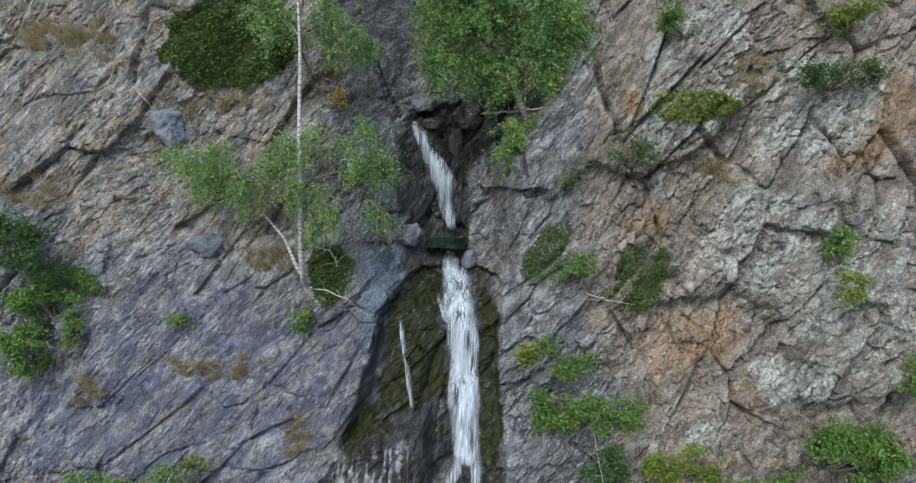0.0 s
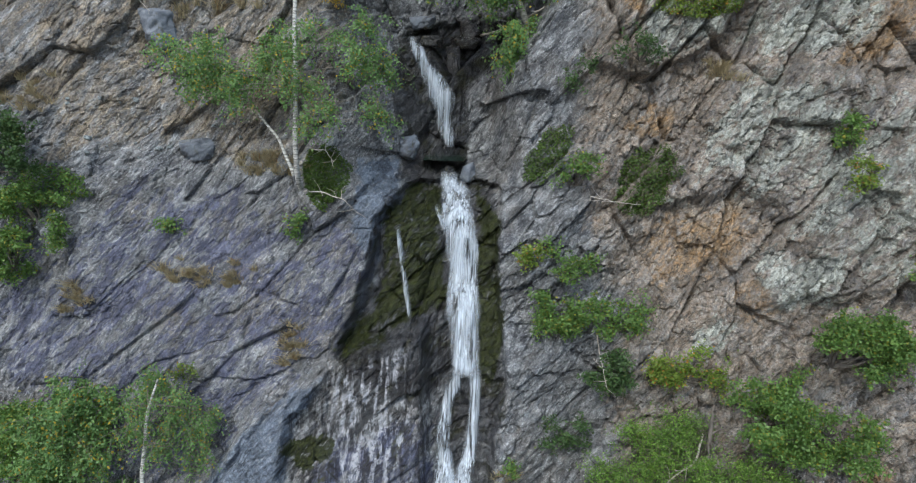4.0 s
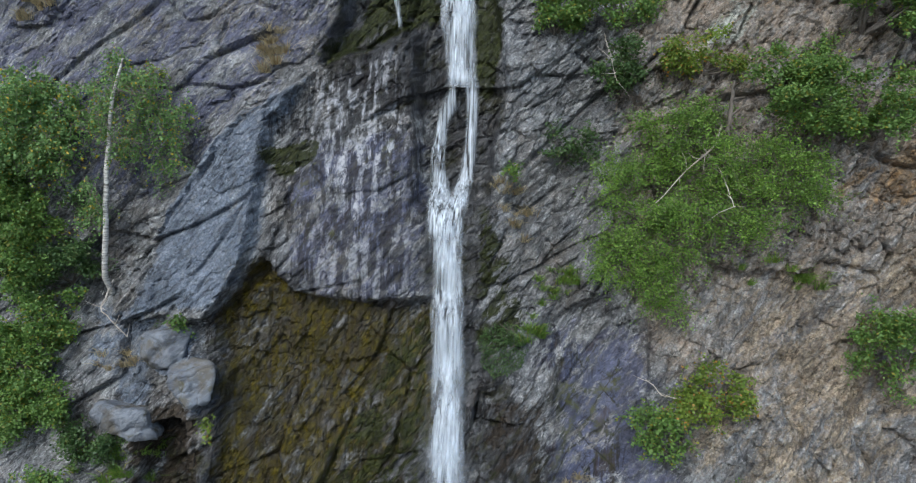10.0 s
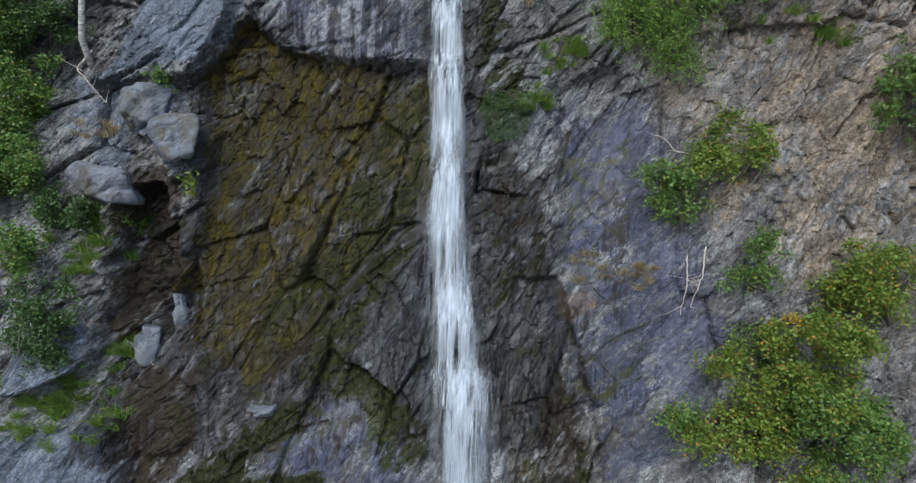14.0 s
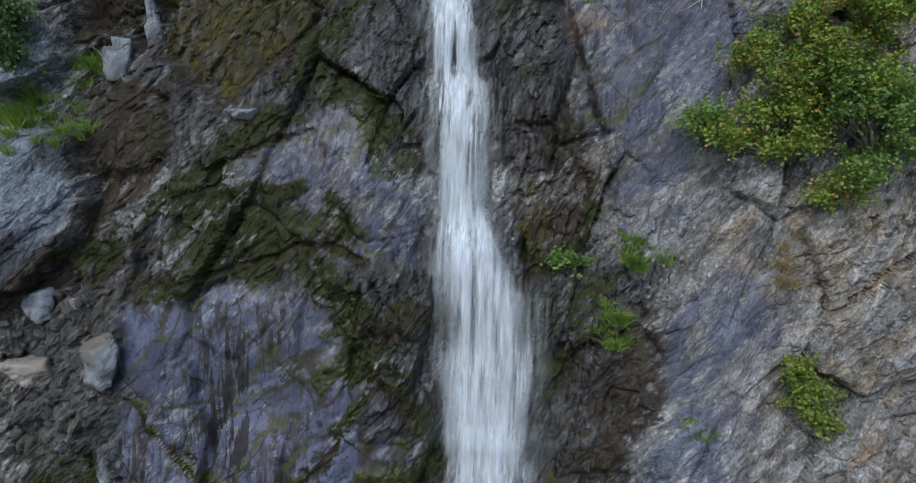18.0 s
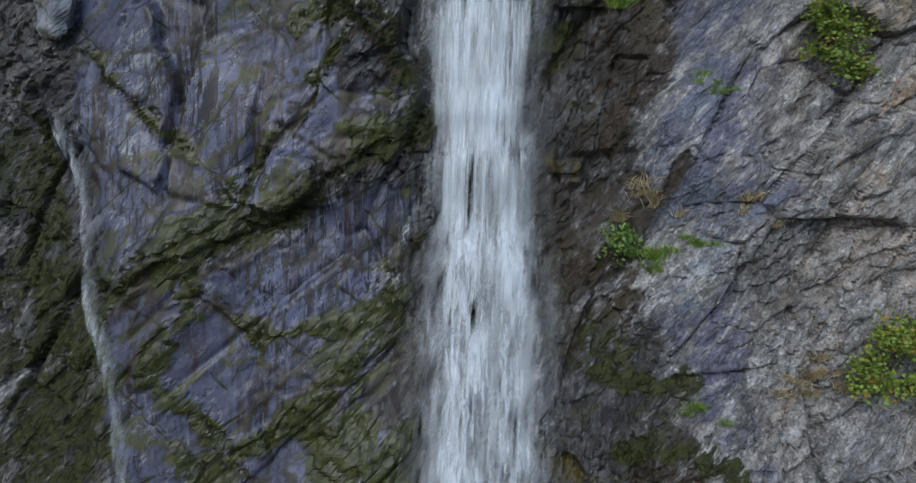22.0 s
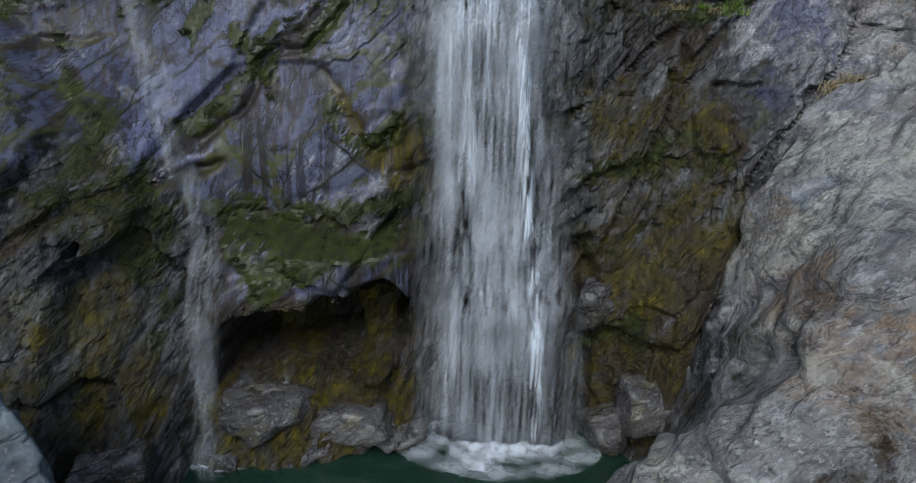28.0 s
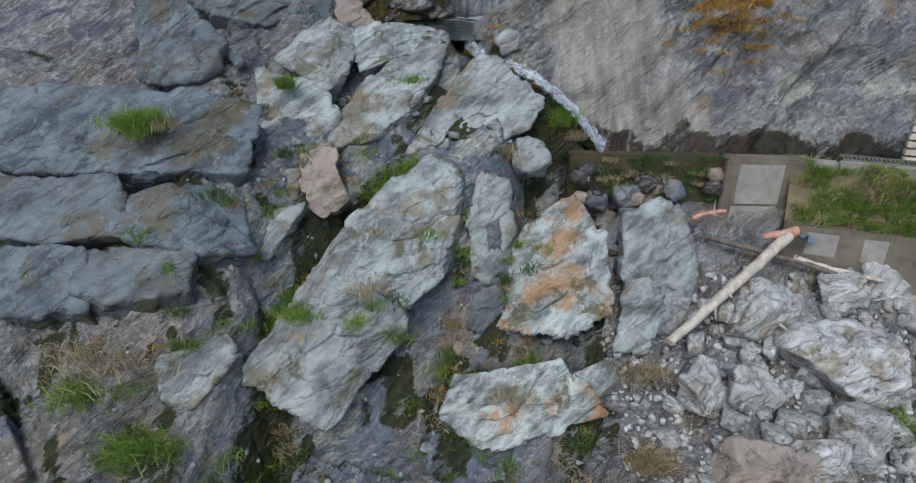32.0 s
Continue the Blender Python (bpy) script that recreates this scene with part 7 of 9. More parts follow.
crag(921, GREY_ROCK, SLAB, [(-5.7, -0.9, -1.3), (-4.3, -0.9, -1.4), (-3.8, -1.2, -1.9), (-4.6, -1.3, -1.8), (-5.7, -1.3, -1.8), (-5.5, -0.5, -1.9), (-4.1, -0.7, -2.4), (-5.5, -0.9, -2.4)])
crag(922, GREY_ROCK, "pale streaked slab beside the brown slab", [(-4.8, -1.0, -1.3), (-3.9, -0.8, -1.3), (-3.3, -1.2, -1.6), (-3.5, -1.5, -1.8), (-3.2, -2.4, -2.6), (-4.0, -2.7, -2.7), (-4.6, -1.9, -1.8), (-4.6, -0.7, -2.1), (-3.4, -0.9, -2.4), (-3.4, -1.8, -3.1), (-4.4, -1.4, -2.6)])
crag(923, BLUE_ROCK, DARKER, [(-6.6, -1.0, -1.0), (-5.7, -1.0, -1.3), (-5.7, -1.4, -1.8), (-6.6, -1.4, -1.9), (-6.5, -0.6, -1.7), (-5.8, -0.9, -2.3)])
crag(924, BLUE_ROCK, DARKER, [(-8.5, -2.6, -0.6), (-7.4, -2.5, -0.5), (-5.5, -2.3, -0.6), (-4.5, -1.9, -0.95), (-4.5, -3.0, -1.8), (-5.9, -3.4, -1.7), (-7.6, -3.5, -1.7), (-8.2, -3.4, -1.4), (-8.0, -2.0, -1.5), (-5.8, -1.8, -1.7), (-5.0, -2.5, -2.5), (-7.3, -2.8, -2.5)], 6)
crag(925, BLUE_ROCK, DARKER, [(-5.9, -4.0, -2.2), (-5.1, -3.6, -2.0), (-4.3, -3.0, -2.3), (-3.9, -3.9, -3.0), (-4.5, -4.4, -2.8), (-5.7, -4.4, -2.5), (-5.6, -3.4, -3.0), (-4.4, -2.8, -3.2), (-4.6, -3.9, -3.6)])
crag(926, BLUE_ROCK, DARKER, [(-8.3, -3.5, -1.9), (-6.2, -3.7, -1.8), (-5.9, -4.3, -2.5), (-7.2, -4.4, -2.7), (-7.9, -4.3, -2.6), (-8.0, -3.0, -2.7), (-6.2, -3.6, -3.2), (-7.7, -3.7, -3.3)])
crag(927, BLUE_ROCK, DARKER, [(-6.2, -4.5, -2.9), (-4.7, -4.4, -2.8), (-4.7, -4.9, -3.3), (-5.7, -5.0, -3.5), (-6.3, -4.9, -3.3), (-6.0, -4.1, -3.8), (-4.9, -4.4, -4.1), (-6.1, -4.5, -4.3)])
crag(928, GREY_ROCK, "blue-grey slab among tall weeds", [(-5.1, -5.2, -4.4), (-4.0, -4.8, -4.1), (-3.7, -5.0, -4.4), (-4.4, -5.6, -5.2), (-4.9, -5.7, -5.0), (-4.9, -4.7, -5.3), (-3.9, -4.6, -5.3), (-4.8, -5.2, -5.8)])
crag(929, BLUE_ROCK, DARKER, [(-7.8, -4.5, -2.9), (-6.5, -4.5, -2.8), (-6.4, -5.0, -3.7), (-7.8, -5.0, -3.8), (-7.6, -4.1, -3.9), (-6.6, -4.4, -4.5)])
crag(930, GREY_ROCK, SLAB, [(-4.1, -3.0, -2.9), (-3.0, -2.8, -2.5), (-3.5, -3.4, -3.3), (-4.0, -3.5, -3.4), (-4.0, -2.7, -3.6), (-3.5, -3.0, -4.0)])
crag(931, BLUE_ROCK, DARKER, [(-6.5, -1.5, -2.0), (-4.9, -1.6, -2.1), (-4.7, -2.2, -2.8), (-6.2, -2.4, -3.1), (-6.3, -1.1, -2.8), (-4.9, -1.6, -3.4)])
crag(932, GREY_ROCK, "grey stone below the pointed boulder", [(1.1, -0.9, -1.6), (1.7, -0.9, -1.6), (1.9, -1.2, -2.0), (1.3, -1.4, -2.3), (1.0, -1.2, -2.1), (1.2, -0.6, -2.3), (1.8, -0.8, -2.6), (1.1, -0.9, -2.6)], 4)
crag(933, GREY_ROCK, "small grey stone on the pool's rim", [(0.6, 1.2, 0.1), (0.9, 1.3, 0.35), (1.3, 1.1, 0.3), (1.2, 0.9, -0.1), (0.8, 0.9, -0.3), (0.7, 1.5, -0.3), (1.3, 1.4, -0.2)], 4)


def scatter(seed, count, where, sizes, material, label, group, category="stone"):
    """Loose stones strewn over a stretch; where gives a place (x, y, z) from two numbers from 0 to 1."""
    rnd = random.Random(seed)
    kinds = [stone_mesh("stone", seed + k, 1.0, rnd.uniform(0.6, 0.9), rnd.uniform(0.45, 0.8), material, 3, blocky=True) for k in range(6)]
    for k in range(count):
        x, y, z = where(rnd.random(), rnd.random())
        s = sizes[0] + (sizes[1] - sizes[0]) * rnd.random() ** 1.5
        ob = new("stone", kinds[k % 6])
        ob.matrix_basis = pose(x, y, z + 0.15 * s, rnd.uniform(-25, 25), rnd.uniform(-25, 25), rnd.uniform(0, 360)) @ Matrix.Scale(s, 4)
        tagged(ob, label, category, group)


def over_ground(x0, x1, y0, y1):
    def where(a, b):
        x, y = x0 + (x1 - x0) * a, y0 + (y1 - y0) * b
        return x, y, floor_at(x, y)

    return where


def over_face(x0, x1, z0, z1):
    def where(a, b):
        x, z = x0 + (x1 - x0) * a, z0 + (z1 - z0) * b
        return x, face(x, z) - 0.02, z

    return where


scatter(21, 80, over_ground(3.3, 9.2, -6.6, -2.2), (0.12, 0.36), RUBBLE, "angular grey stone in the rubble below the weir", "rubble stones")
scatter(24, 85, over_ground(4.3, 9.6, -6.4, -2.5), (0.22, 0.5), RUBBLE, "pale angular block in the rubble below the weir", "rubble stones")
scatter(22, 40, over_ground(-6.5, 2.5, -6.0, 0.2), (0.05, 0.2), GREY_ROCK, "blue-grey stone lying between the boulders", "loose stones")
scatter(23, 14, over_ground(2.6, 5.0, -1.7, -1.0), (0.08, 0.2), DARK_ROCK, "dark wet stone at the foot of the weir", "weir stones")


rnd_foot = random.Random(12)
for n in range(16):
    x, z = rnd_foot.uniform(2.5, 5.5), rnd_foot.uniform(-3.3, -2.35)
    size = rnd_foot.uniform(0.16, 0.34)
    boulder(1000 + n, (x, -0.95 - 0.45 * (-2.7 - z), z, size * 1.2, size, size, rnd_foot.uniform(0, 90)), (DARK_ROCK, BROWN_ROCK, FACE_ROCK)[n % 3], "mossy stone piled against the foot of the weir", 3, "weir foot stones", blocky=True)


def gravel(seed, count, where, sizes, material, label):
    """Small stones too many to count, as one."""
    rnd = np.random.RandomState(seed)
    kinds = [ball(1), ball(1)]
    pieces = []
    for k in range(count):
        v, f = kinds[k % 2]
        s = sizes[0] + (sizes[1] - sizes[0]) * rnd.rand() ** 2
        v = v * rnd.uniform(0.55, 1.1, (len(v), 1)) * rnd.uniform(0.5, 1.1, 3) * s
        pieces.append((v + np.array(where(rnd.rand(), rnd.rand())) + [0, 0, 0.3 * s], f))
    v, f = joined(pieces)
    tagged(new("gravel", mesh_of("gravel", v, f, material)), label, "gravel", kind="stuff")


gravel(41, 1500, over_ground(2.9, 9.4, -6.8, -1.9), (0.03, 0.13), RUBBLE, "small broken grey stones filling the rubble")
gravel(42, 500, over_ground(-6.5, 2.8, -6.2, 0.2), (0.02, 0.09), GREY_ROCK, "small broken stones in the gaps between boulders")


def on_face(seed, spot, material, label, name="boulder", out=0.12, **shape):
    x, z, w, h = spot
    out = -0.08 if material == DARK_ROCK else out
    # Grey blocks on the face take the copy darkened for shade.
    return boulder(seed, (x, front(x, z, w * 0.3) + w * 0.25 - out * w, z, w * 0.55, w * 0.4, h * 0.6, 0), FACE_ROCK if material == GREY_ROCK else material, label, 4, name=name, blocky=True, **shape)


face_rocks = []


def face_rock(*row):
    """One block in the cliff."""
    face_rocks.append(row)


face_rock((-2.58, 47.51, 1.09, 1.45), DARK_ROCK, "dark block in the gully above the falls")
face_rock((-3.04, 46.33, 0.78, 1.52), DARK_ROCK, "dark upright slab beside the cascade")
face_rock((-4.34, 47.83, 1.06, 0.63), GREY_ROCK, "flat grey stone at the head of the cascade")
face_rock((-2.66, 47.14, 1.43, 0.57), DARK_ROCK, "flat dark stone at the head of the cascade")
face_rock((-3.87, 47.11, 0.94, 0.51), DARK_ROCK, "flat dark stone at the head of the cascade")
face_rock((-3.58, 43.95, 0.53, 0.88), DARK_ROCK, "dark wet stone in the cascade")
face_rock((-4.20, 43.35, 0.85, 0.85), GREY_ROCK, "grey stone by the upper pool")
face_rock((-2.11, 42.61, 0.63, 0.72), GREY_ROCK, "grey stone at the lip of the falls")
face_rock((-2.81, 42.63, 0.59, 0.34), DARK_ROCK, "wet stone at the lip of the falls")
face_rock((-10.63, 43.24, 1.45, 0.87), GREY_ROCK, "pale grey boulder resting on the slope")
face_rock((-11.99, 47.13, 1.07, 1.41), GREY_ROCK, "pale boulder standing out of the slope")
face_rock((-8.94, 29.53, 1.61, 1.27), GREY_ROCK, "blue-grey block jutting from the cliff")
face_rock((-8.02, 28.82, 1.40, 1.40), GREY_ROCK, "blue-grey block jutting from the cliff")
face_rock((-9.95, 27.58, 1.89, 1.20), GREY_ROCK, "grey block jutting from the cliff")
face_rock((-8.31, 17.33, 0.93, 1.24), GREY_ROCK, "pale block wedged in the scree ledge")
face_rock((-9.98, 18.35, 0.81, 0.89), GREY_ROCK, "grey block on the scree ledge")
face_rock((-9.28, 18.25, 0.79, 0.63), DARK_ROCK, "dark slab on the scree ledge")
face_rock((-10.01, 17.00, 1.31, 0.59), BROWN_ROCK, "flat brownish stone on the scree ledge")
face_rock((-8.89, 23.48, 0.69, 0.94), GREY_ROCK, "small grey slab leaning in the gully")
face_rock((-8.20, 24.43, 0.40, 2.33), GREY_ROCK, "tall pale slab beside the dark recess")
face_rock((-8.83, 23.74, 0.68, 1.02), GREY_ROCK, "small grey slab leaning in the gully")
face_rock((-5.61, 22.57, 0.85, 0.28), GREY_ROCK, "pale stone on the wet ledge")
face_rock((-3.17, 0.75, 1.86, 0.66), DARK_ROCK, "wet dark ledge rock above the pool")
face_rock((-1.70, 0.49, 2.04, 0.64), DARK_ROCK, "wet dark ledge rock above the pool")
face_rock((-2.73, 0.13, 2.08, 0.55), DARK_ROCK, "wet dark rock at the pool's edge")
face_rock((-3.77, 0.06, 1.01, 0.56), DARK_ROCK, "wet dark rock at the pool's edge")
face_rock((-0.96, 0.17, 1.29, 0.54), DARK_ROCK, "wet dark rock at the pool's edge")
face_rock((-5.05, 0.32, 1.51, 1.28), DARK_ROCK, "dark brown wet rock at the foot of the cliff")
face_rock((-5.64, -0.26, 1.55, 0.83), DARK_ROCK, "dark brown wet rock at the foot of the cliff")
face_rock((2.61, 0.38, 1.20, 0.87), DARK_ROCK, "dark wet rock beside the plunge pool")
face_rock((3.21, 0.89, 1.32, 1.21), DARK_ROCK, "dark wet rock beside the plunge pool")
face_rock((2.42, 2.23, 0.96, 1.07), DARK_ROCK, "dark wet mossy rock beside the falls")
for n, (spot, material, label) in enumerate(face_rocks):
    on_face(700 + n, spot, material, label)
(ax, az), (bx, bz) = [(-11.16, 17.27), (-7.58, 19.47)]
scatter(31, 40, lambda a, b: (ax + (bx - ax) * a, face(ax + (bx - ax) * a, az + (bz - az) * a + 1.2 * (b - 0.5)) - 0.05, az + (bz - az) * a + 1.2 * (b - 0.5)), (0.06, 0.26), DARK_ROCK, "dark stone on the scree ledge", "scree stones")
(ax2, az2), (bx2, bz2) = [(-14.67, 42.96), (-8.59, 44.84)]
scatter(32, 30, over_face(ax2, bx2, az2, bz2), (0.05, 0.16), GREY_ROCK, "pale stone lying on the dry slope", "slope stones")

# ---- the weir, its channel and driftwood ----


def weir():
    top = thing("concrete_weir", pose(0, 0, 0), "stained concrete weir wall holding back the stream", "wall")
    part("wall", from_bm("wall", box((2.3, -0.72, -4.4), (5.6, -0.36, -2.06), 0.03, 1, 0.006), STAINED), top, "mossy brown stained concrete")
    wall_end = part("wall_end", from_bm("wall_end", box((5.604, -0.9, -4.4), (7.45, -0.5, -2.04), 0.03, 2, 0.006), CONCRETE), top, "bare grey-brown concrete")
    for k, (x0, x1, z0, z1) in enumerate(((5.9, 6.85, -3.05, -2.16), (5.85, 6.7, -3.5, -3.1), (6.95, 7.4, -3.6, -3.15))):
        bm = box((x0, -0.925, z0), (x1, -0.89, z1), 0.012, k)
        bmesh.ops.bevel(bm, geom=[e for e in bm.edges if abs((e.verts[0].co - e.verts[1].co).y) > 0.015], offset=0.15, segments=4, affect="EDGES")
        part("patch", from_bm("patch", bm, PATCH), wall_end, "pale rounded concrete patch")
    spot = pose(7.3, -0.65, 0, 0, 0, -18)
    low = thing("retaining_wall", spot, "low concrete retaining wall under the grassy bench", "wall")
    part("wall", from_bm("low_wall", box((-0.2, -1.0, -4.7), (6.0, -0.75, -3.2), 0.03, 5, 0.006), CONCRETE), low)
    for k, (x0, x1) in enumerate(((0.25, 0.85), (1.3, 1.75))):
        part("patch", from_bm("low_patch", box((x0, -1.025, -3.85), (x1, -0.99, -3.35), 0.012, k), PATCH), low, "pale concrete patch")
    walkway = thing("channel_edge", spot, "pale stone edge of the water channel", "kerb")
    for k in range(6):
        part("kerb_stone", from_bm("kerb_stone", box((k - 0.3, -0.14, -2.35), (k + 0.685, 0.1, -2.06 + 0.012 * (k % 3)), 0.025, 7 + k, 0.012), PATCH), walkway)
    grate = thing("steel_grate", pose(8.1, -0.82, -2.06, 0, 0, -18), "dark steel grate over the channel", "grate")
    for k in range(18):
        part("bar", from_bm("bar", box((k * 0.08, 0.06, 0), (k * 0.08 + 0.03, 0.42, 0.03), 0.004), STEEL), grate)
    for k in range(2):
        part("rail", from_bm("rail", box((-0.03, 0.03 + 0.39 * k, -0.02), (1.45, 0.06 + 0.39 * k, 0.035), 0.004), STEEL), grate)
    crib = thing("timber_crib", pose(9.35, -0.75, -2.1, 0, 0, -18), "weathered timber crib wall beside the channel", "wall")
    for k in range(7):
        part("slat", from_bm("slat", box((0, 0, k * 0.17), (2.6, 0.16, k * 0.17 + 0.12), 0.012, k, 0.006), DEAD_WOOD), crib)
    bench = thing("grassy_bench", spot, "earth bench with long grass behind the low wall", "bank")
    x, y = np.meshgrid(np.arange(-0.2, 6.0, 0.1), np.arange(-0.8, -0.1, 0.07))
    z = -3.2 + (y + 0.8) * 1.55 + 0.08 * fbm(x * 2, y * 2, 3)
    part("earth", mesh_of("earth", np.stack([x, y, z], -1).reshape(-1, 3), sheet_faces(*x.shape), plain_material("earth", (0.09, 0.07, 0.04), (0.16, 0.13, 0.07), 4), True), bench)


weir()


def log(name, label, a, b, r0, r1, material, seed=0, bend=0.04):
    rnd = np.random.RandomState(seed)
    a, b = np.array(a, float), np.array(b, float)
    k = np.linspace(0, 1, 12)[:, None]
    pts = a + (b - a) * k + bend * np.sin(k * 3.1) * rnd.uniform(-1, 1, 3) + rnd.normal(0, 0.008, (12, 3))
    v, f = tube(pts, [r0, r1], 10)
    ob = thing(name, pose(0, 0, 0), label, "log")
    trunk = part("trunk", mesh_of("trunk", v, f, material, True), ob)
    caps = [np.array([[10 * e + j, 10 * e + (j + 1) % 10, 120 + (e > 0)] for j in range(10)]) for e in (0, 11)]
    cv = np.concatenate([v, [pts[0], pts[-1]]])
    for cap in caps:
        keep = np.unique(cap)
        part("cut_end", mesh_of("cut_end", cv[keep], np.searchsorted(keep, cap), DEAD_WOOD), trunk)
    for n in range(3):
        p = pts[rnd.randint(3, 9)]
        d = rnd.normal(0, 0.14, 3)
        w, g = tube([p, p + d * 0.6, p + d * 1.1], [r1 * 0.5, r1 * 0.15], 6)
        part("stub", mesh_of("stub", w, g, material, True), trunk)
    return ob


log("log", "long bleached log lying on the rubble", (6.75, -1.9, -3.35), (4.0, -3.85, -4.75), 0.12, 0.09, DEAD_WOOD, 1)
log("log", "split pale log beside the long log", (5.55, -2.5, -4.1), (4.5, -3.3, -4.6), 0.06, 0.05, DEAD_WOOD, 2)
log("log", "reddish broken log end with splintered roots", (6.95, -1.8, -3.3), (6.2, -1.95, -3.35), 0.12, 0.05, RED_WOOD, 3)
log("log", "dark branch lying across the rubble", (5.2, -1.6, -3.55), (8.3, -2.4, -4.2), 0.07, 0.05, DARK_BARK, 4)
log("log", "thin pale branch across the rubble", (6.9, -2.0, -3.8), (8.6, -2.4, -4.1), 0.06, 0.04, DEAD_WOOD, 5)
log("branch", "thin bleached branch on the stones", (6.0, -3.2, -4.5), (6.5, -3.9, -4.8), 0.03, 0.02, DEAD_WOOD, 6)
log("branch", "short white stick standing in the rubble", (7.9, -2.7, -4.2), (7.9, -2.85, -3.8), 0.03, 0.025, DEAD_WOOD, 7)
log("branch", "short pale branch under the weir", (4.9, -1.4, -3.2), (5.6, -1.35, -3.05), 0.05, 0.04, RED_WOOD, 8)
rag = thing("blue_scrap", pose(7.1, -1.9, -3.45, 10, 20, 30), "crumpled blue plastic scrap among driftwood", "litter")
rag_x, rag_y = np.meshgrid(np.linspace(-0.22, 0.22, 14), np.linspace(-0.14, 0.14, 10))
part("sheet", mesh_of("sheet", np.stack([rag_x, rag_y, 0.12 * fbm(rag_x * 9, rag_y * 9, 3) + 0.06], -1).reshape(-1, 3), sheet_faces(10, 14), BLUE_CLOTH, True), rag)

# ---- plants ----

TWIG = plain_material("twig_bark", (0.12, 0.1, 0.085), (0.24, 0.21, 0.18), 9)


def leaf_quads(at, size, rnd, droop=0.3):
    """Small folded leaves at the places given: four corners each."""
    n = len(at)
    a = rnd.uniform(0, 2 * np.pi, n)
    tip = np.stack([np.cos(a), np.sin(a) * 0.8 - 0.3, rnd.normal(-droop, 0.45, n)], 1)
    tip /= np.linalg.norm(tip, axis=1)[:, None]
    side = np.cross(tip, rnd.normal(size=(n, 3)))
    side /= np.linalg.norm(side, axis=1)[:, None] + 1e-9
    s = (size * rnd.uniform(0.65, 1.35, n))[:, None]
    fold = np.cross(tip, side) * s * 0.12
    v = np.stack([at, at + tip * s * 0.5 + side * s * 0.34 + fold, at + tip * s, at + tip * s * 0.5 - side * s * 0.34 + fold], 1)
    return v.reshape(-1, 3), np.arange(4 * n).reshape(-1, 4)


def sprays(rnd, centres, count, length, size, hang, spread):
    """Leaves along twigs that start round the centres and hang or reach out."""
    out, twigs = [], []
    per = 26
    for _ in range(max(1, count // per)):
        c = centres[rnd.randint(len(centres))]
        p = c[:3] + rnd.normal(0, 1, 3) * c[3:] * spread
        way = np.array([rnd.normal(0, 0.6), rnd.normal(-0.35, 0.4), -hang + rnd.normal(0.25 * (1 - hang), 0.4)])
        way = way / np.linalg.norm(way) * length * rnd.uniform(0.5, 1.3)
        k = rnd.random_sample(per)[:, None]
        out.append(p + way * k + np.array([0, 0, -0.25 * length * hang]) * k * k + rnd.normal(0, 0.35 * size + 0.03, (per, 3)))
        twigs.append((p, way))
    return np.concatenate(out), twigs


def foliage(rnd, centres, count, length, size, hang, spread=0.45):
    at, twigs = sprays(rnd, centres, count, length, size, hang, spread)
    return leaf_quads(at, size, rnd, 0.3 + 0.5 * hang), twigs


def camera_aligned_x(x, z, y):
    """x for a plant that leans out from the face to depth y, moved to stay in line with the camera's view."""
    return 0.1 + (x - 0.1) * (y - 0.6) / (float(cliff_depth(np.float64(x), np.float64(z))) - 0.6)


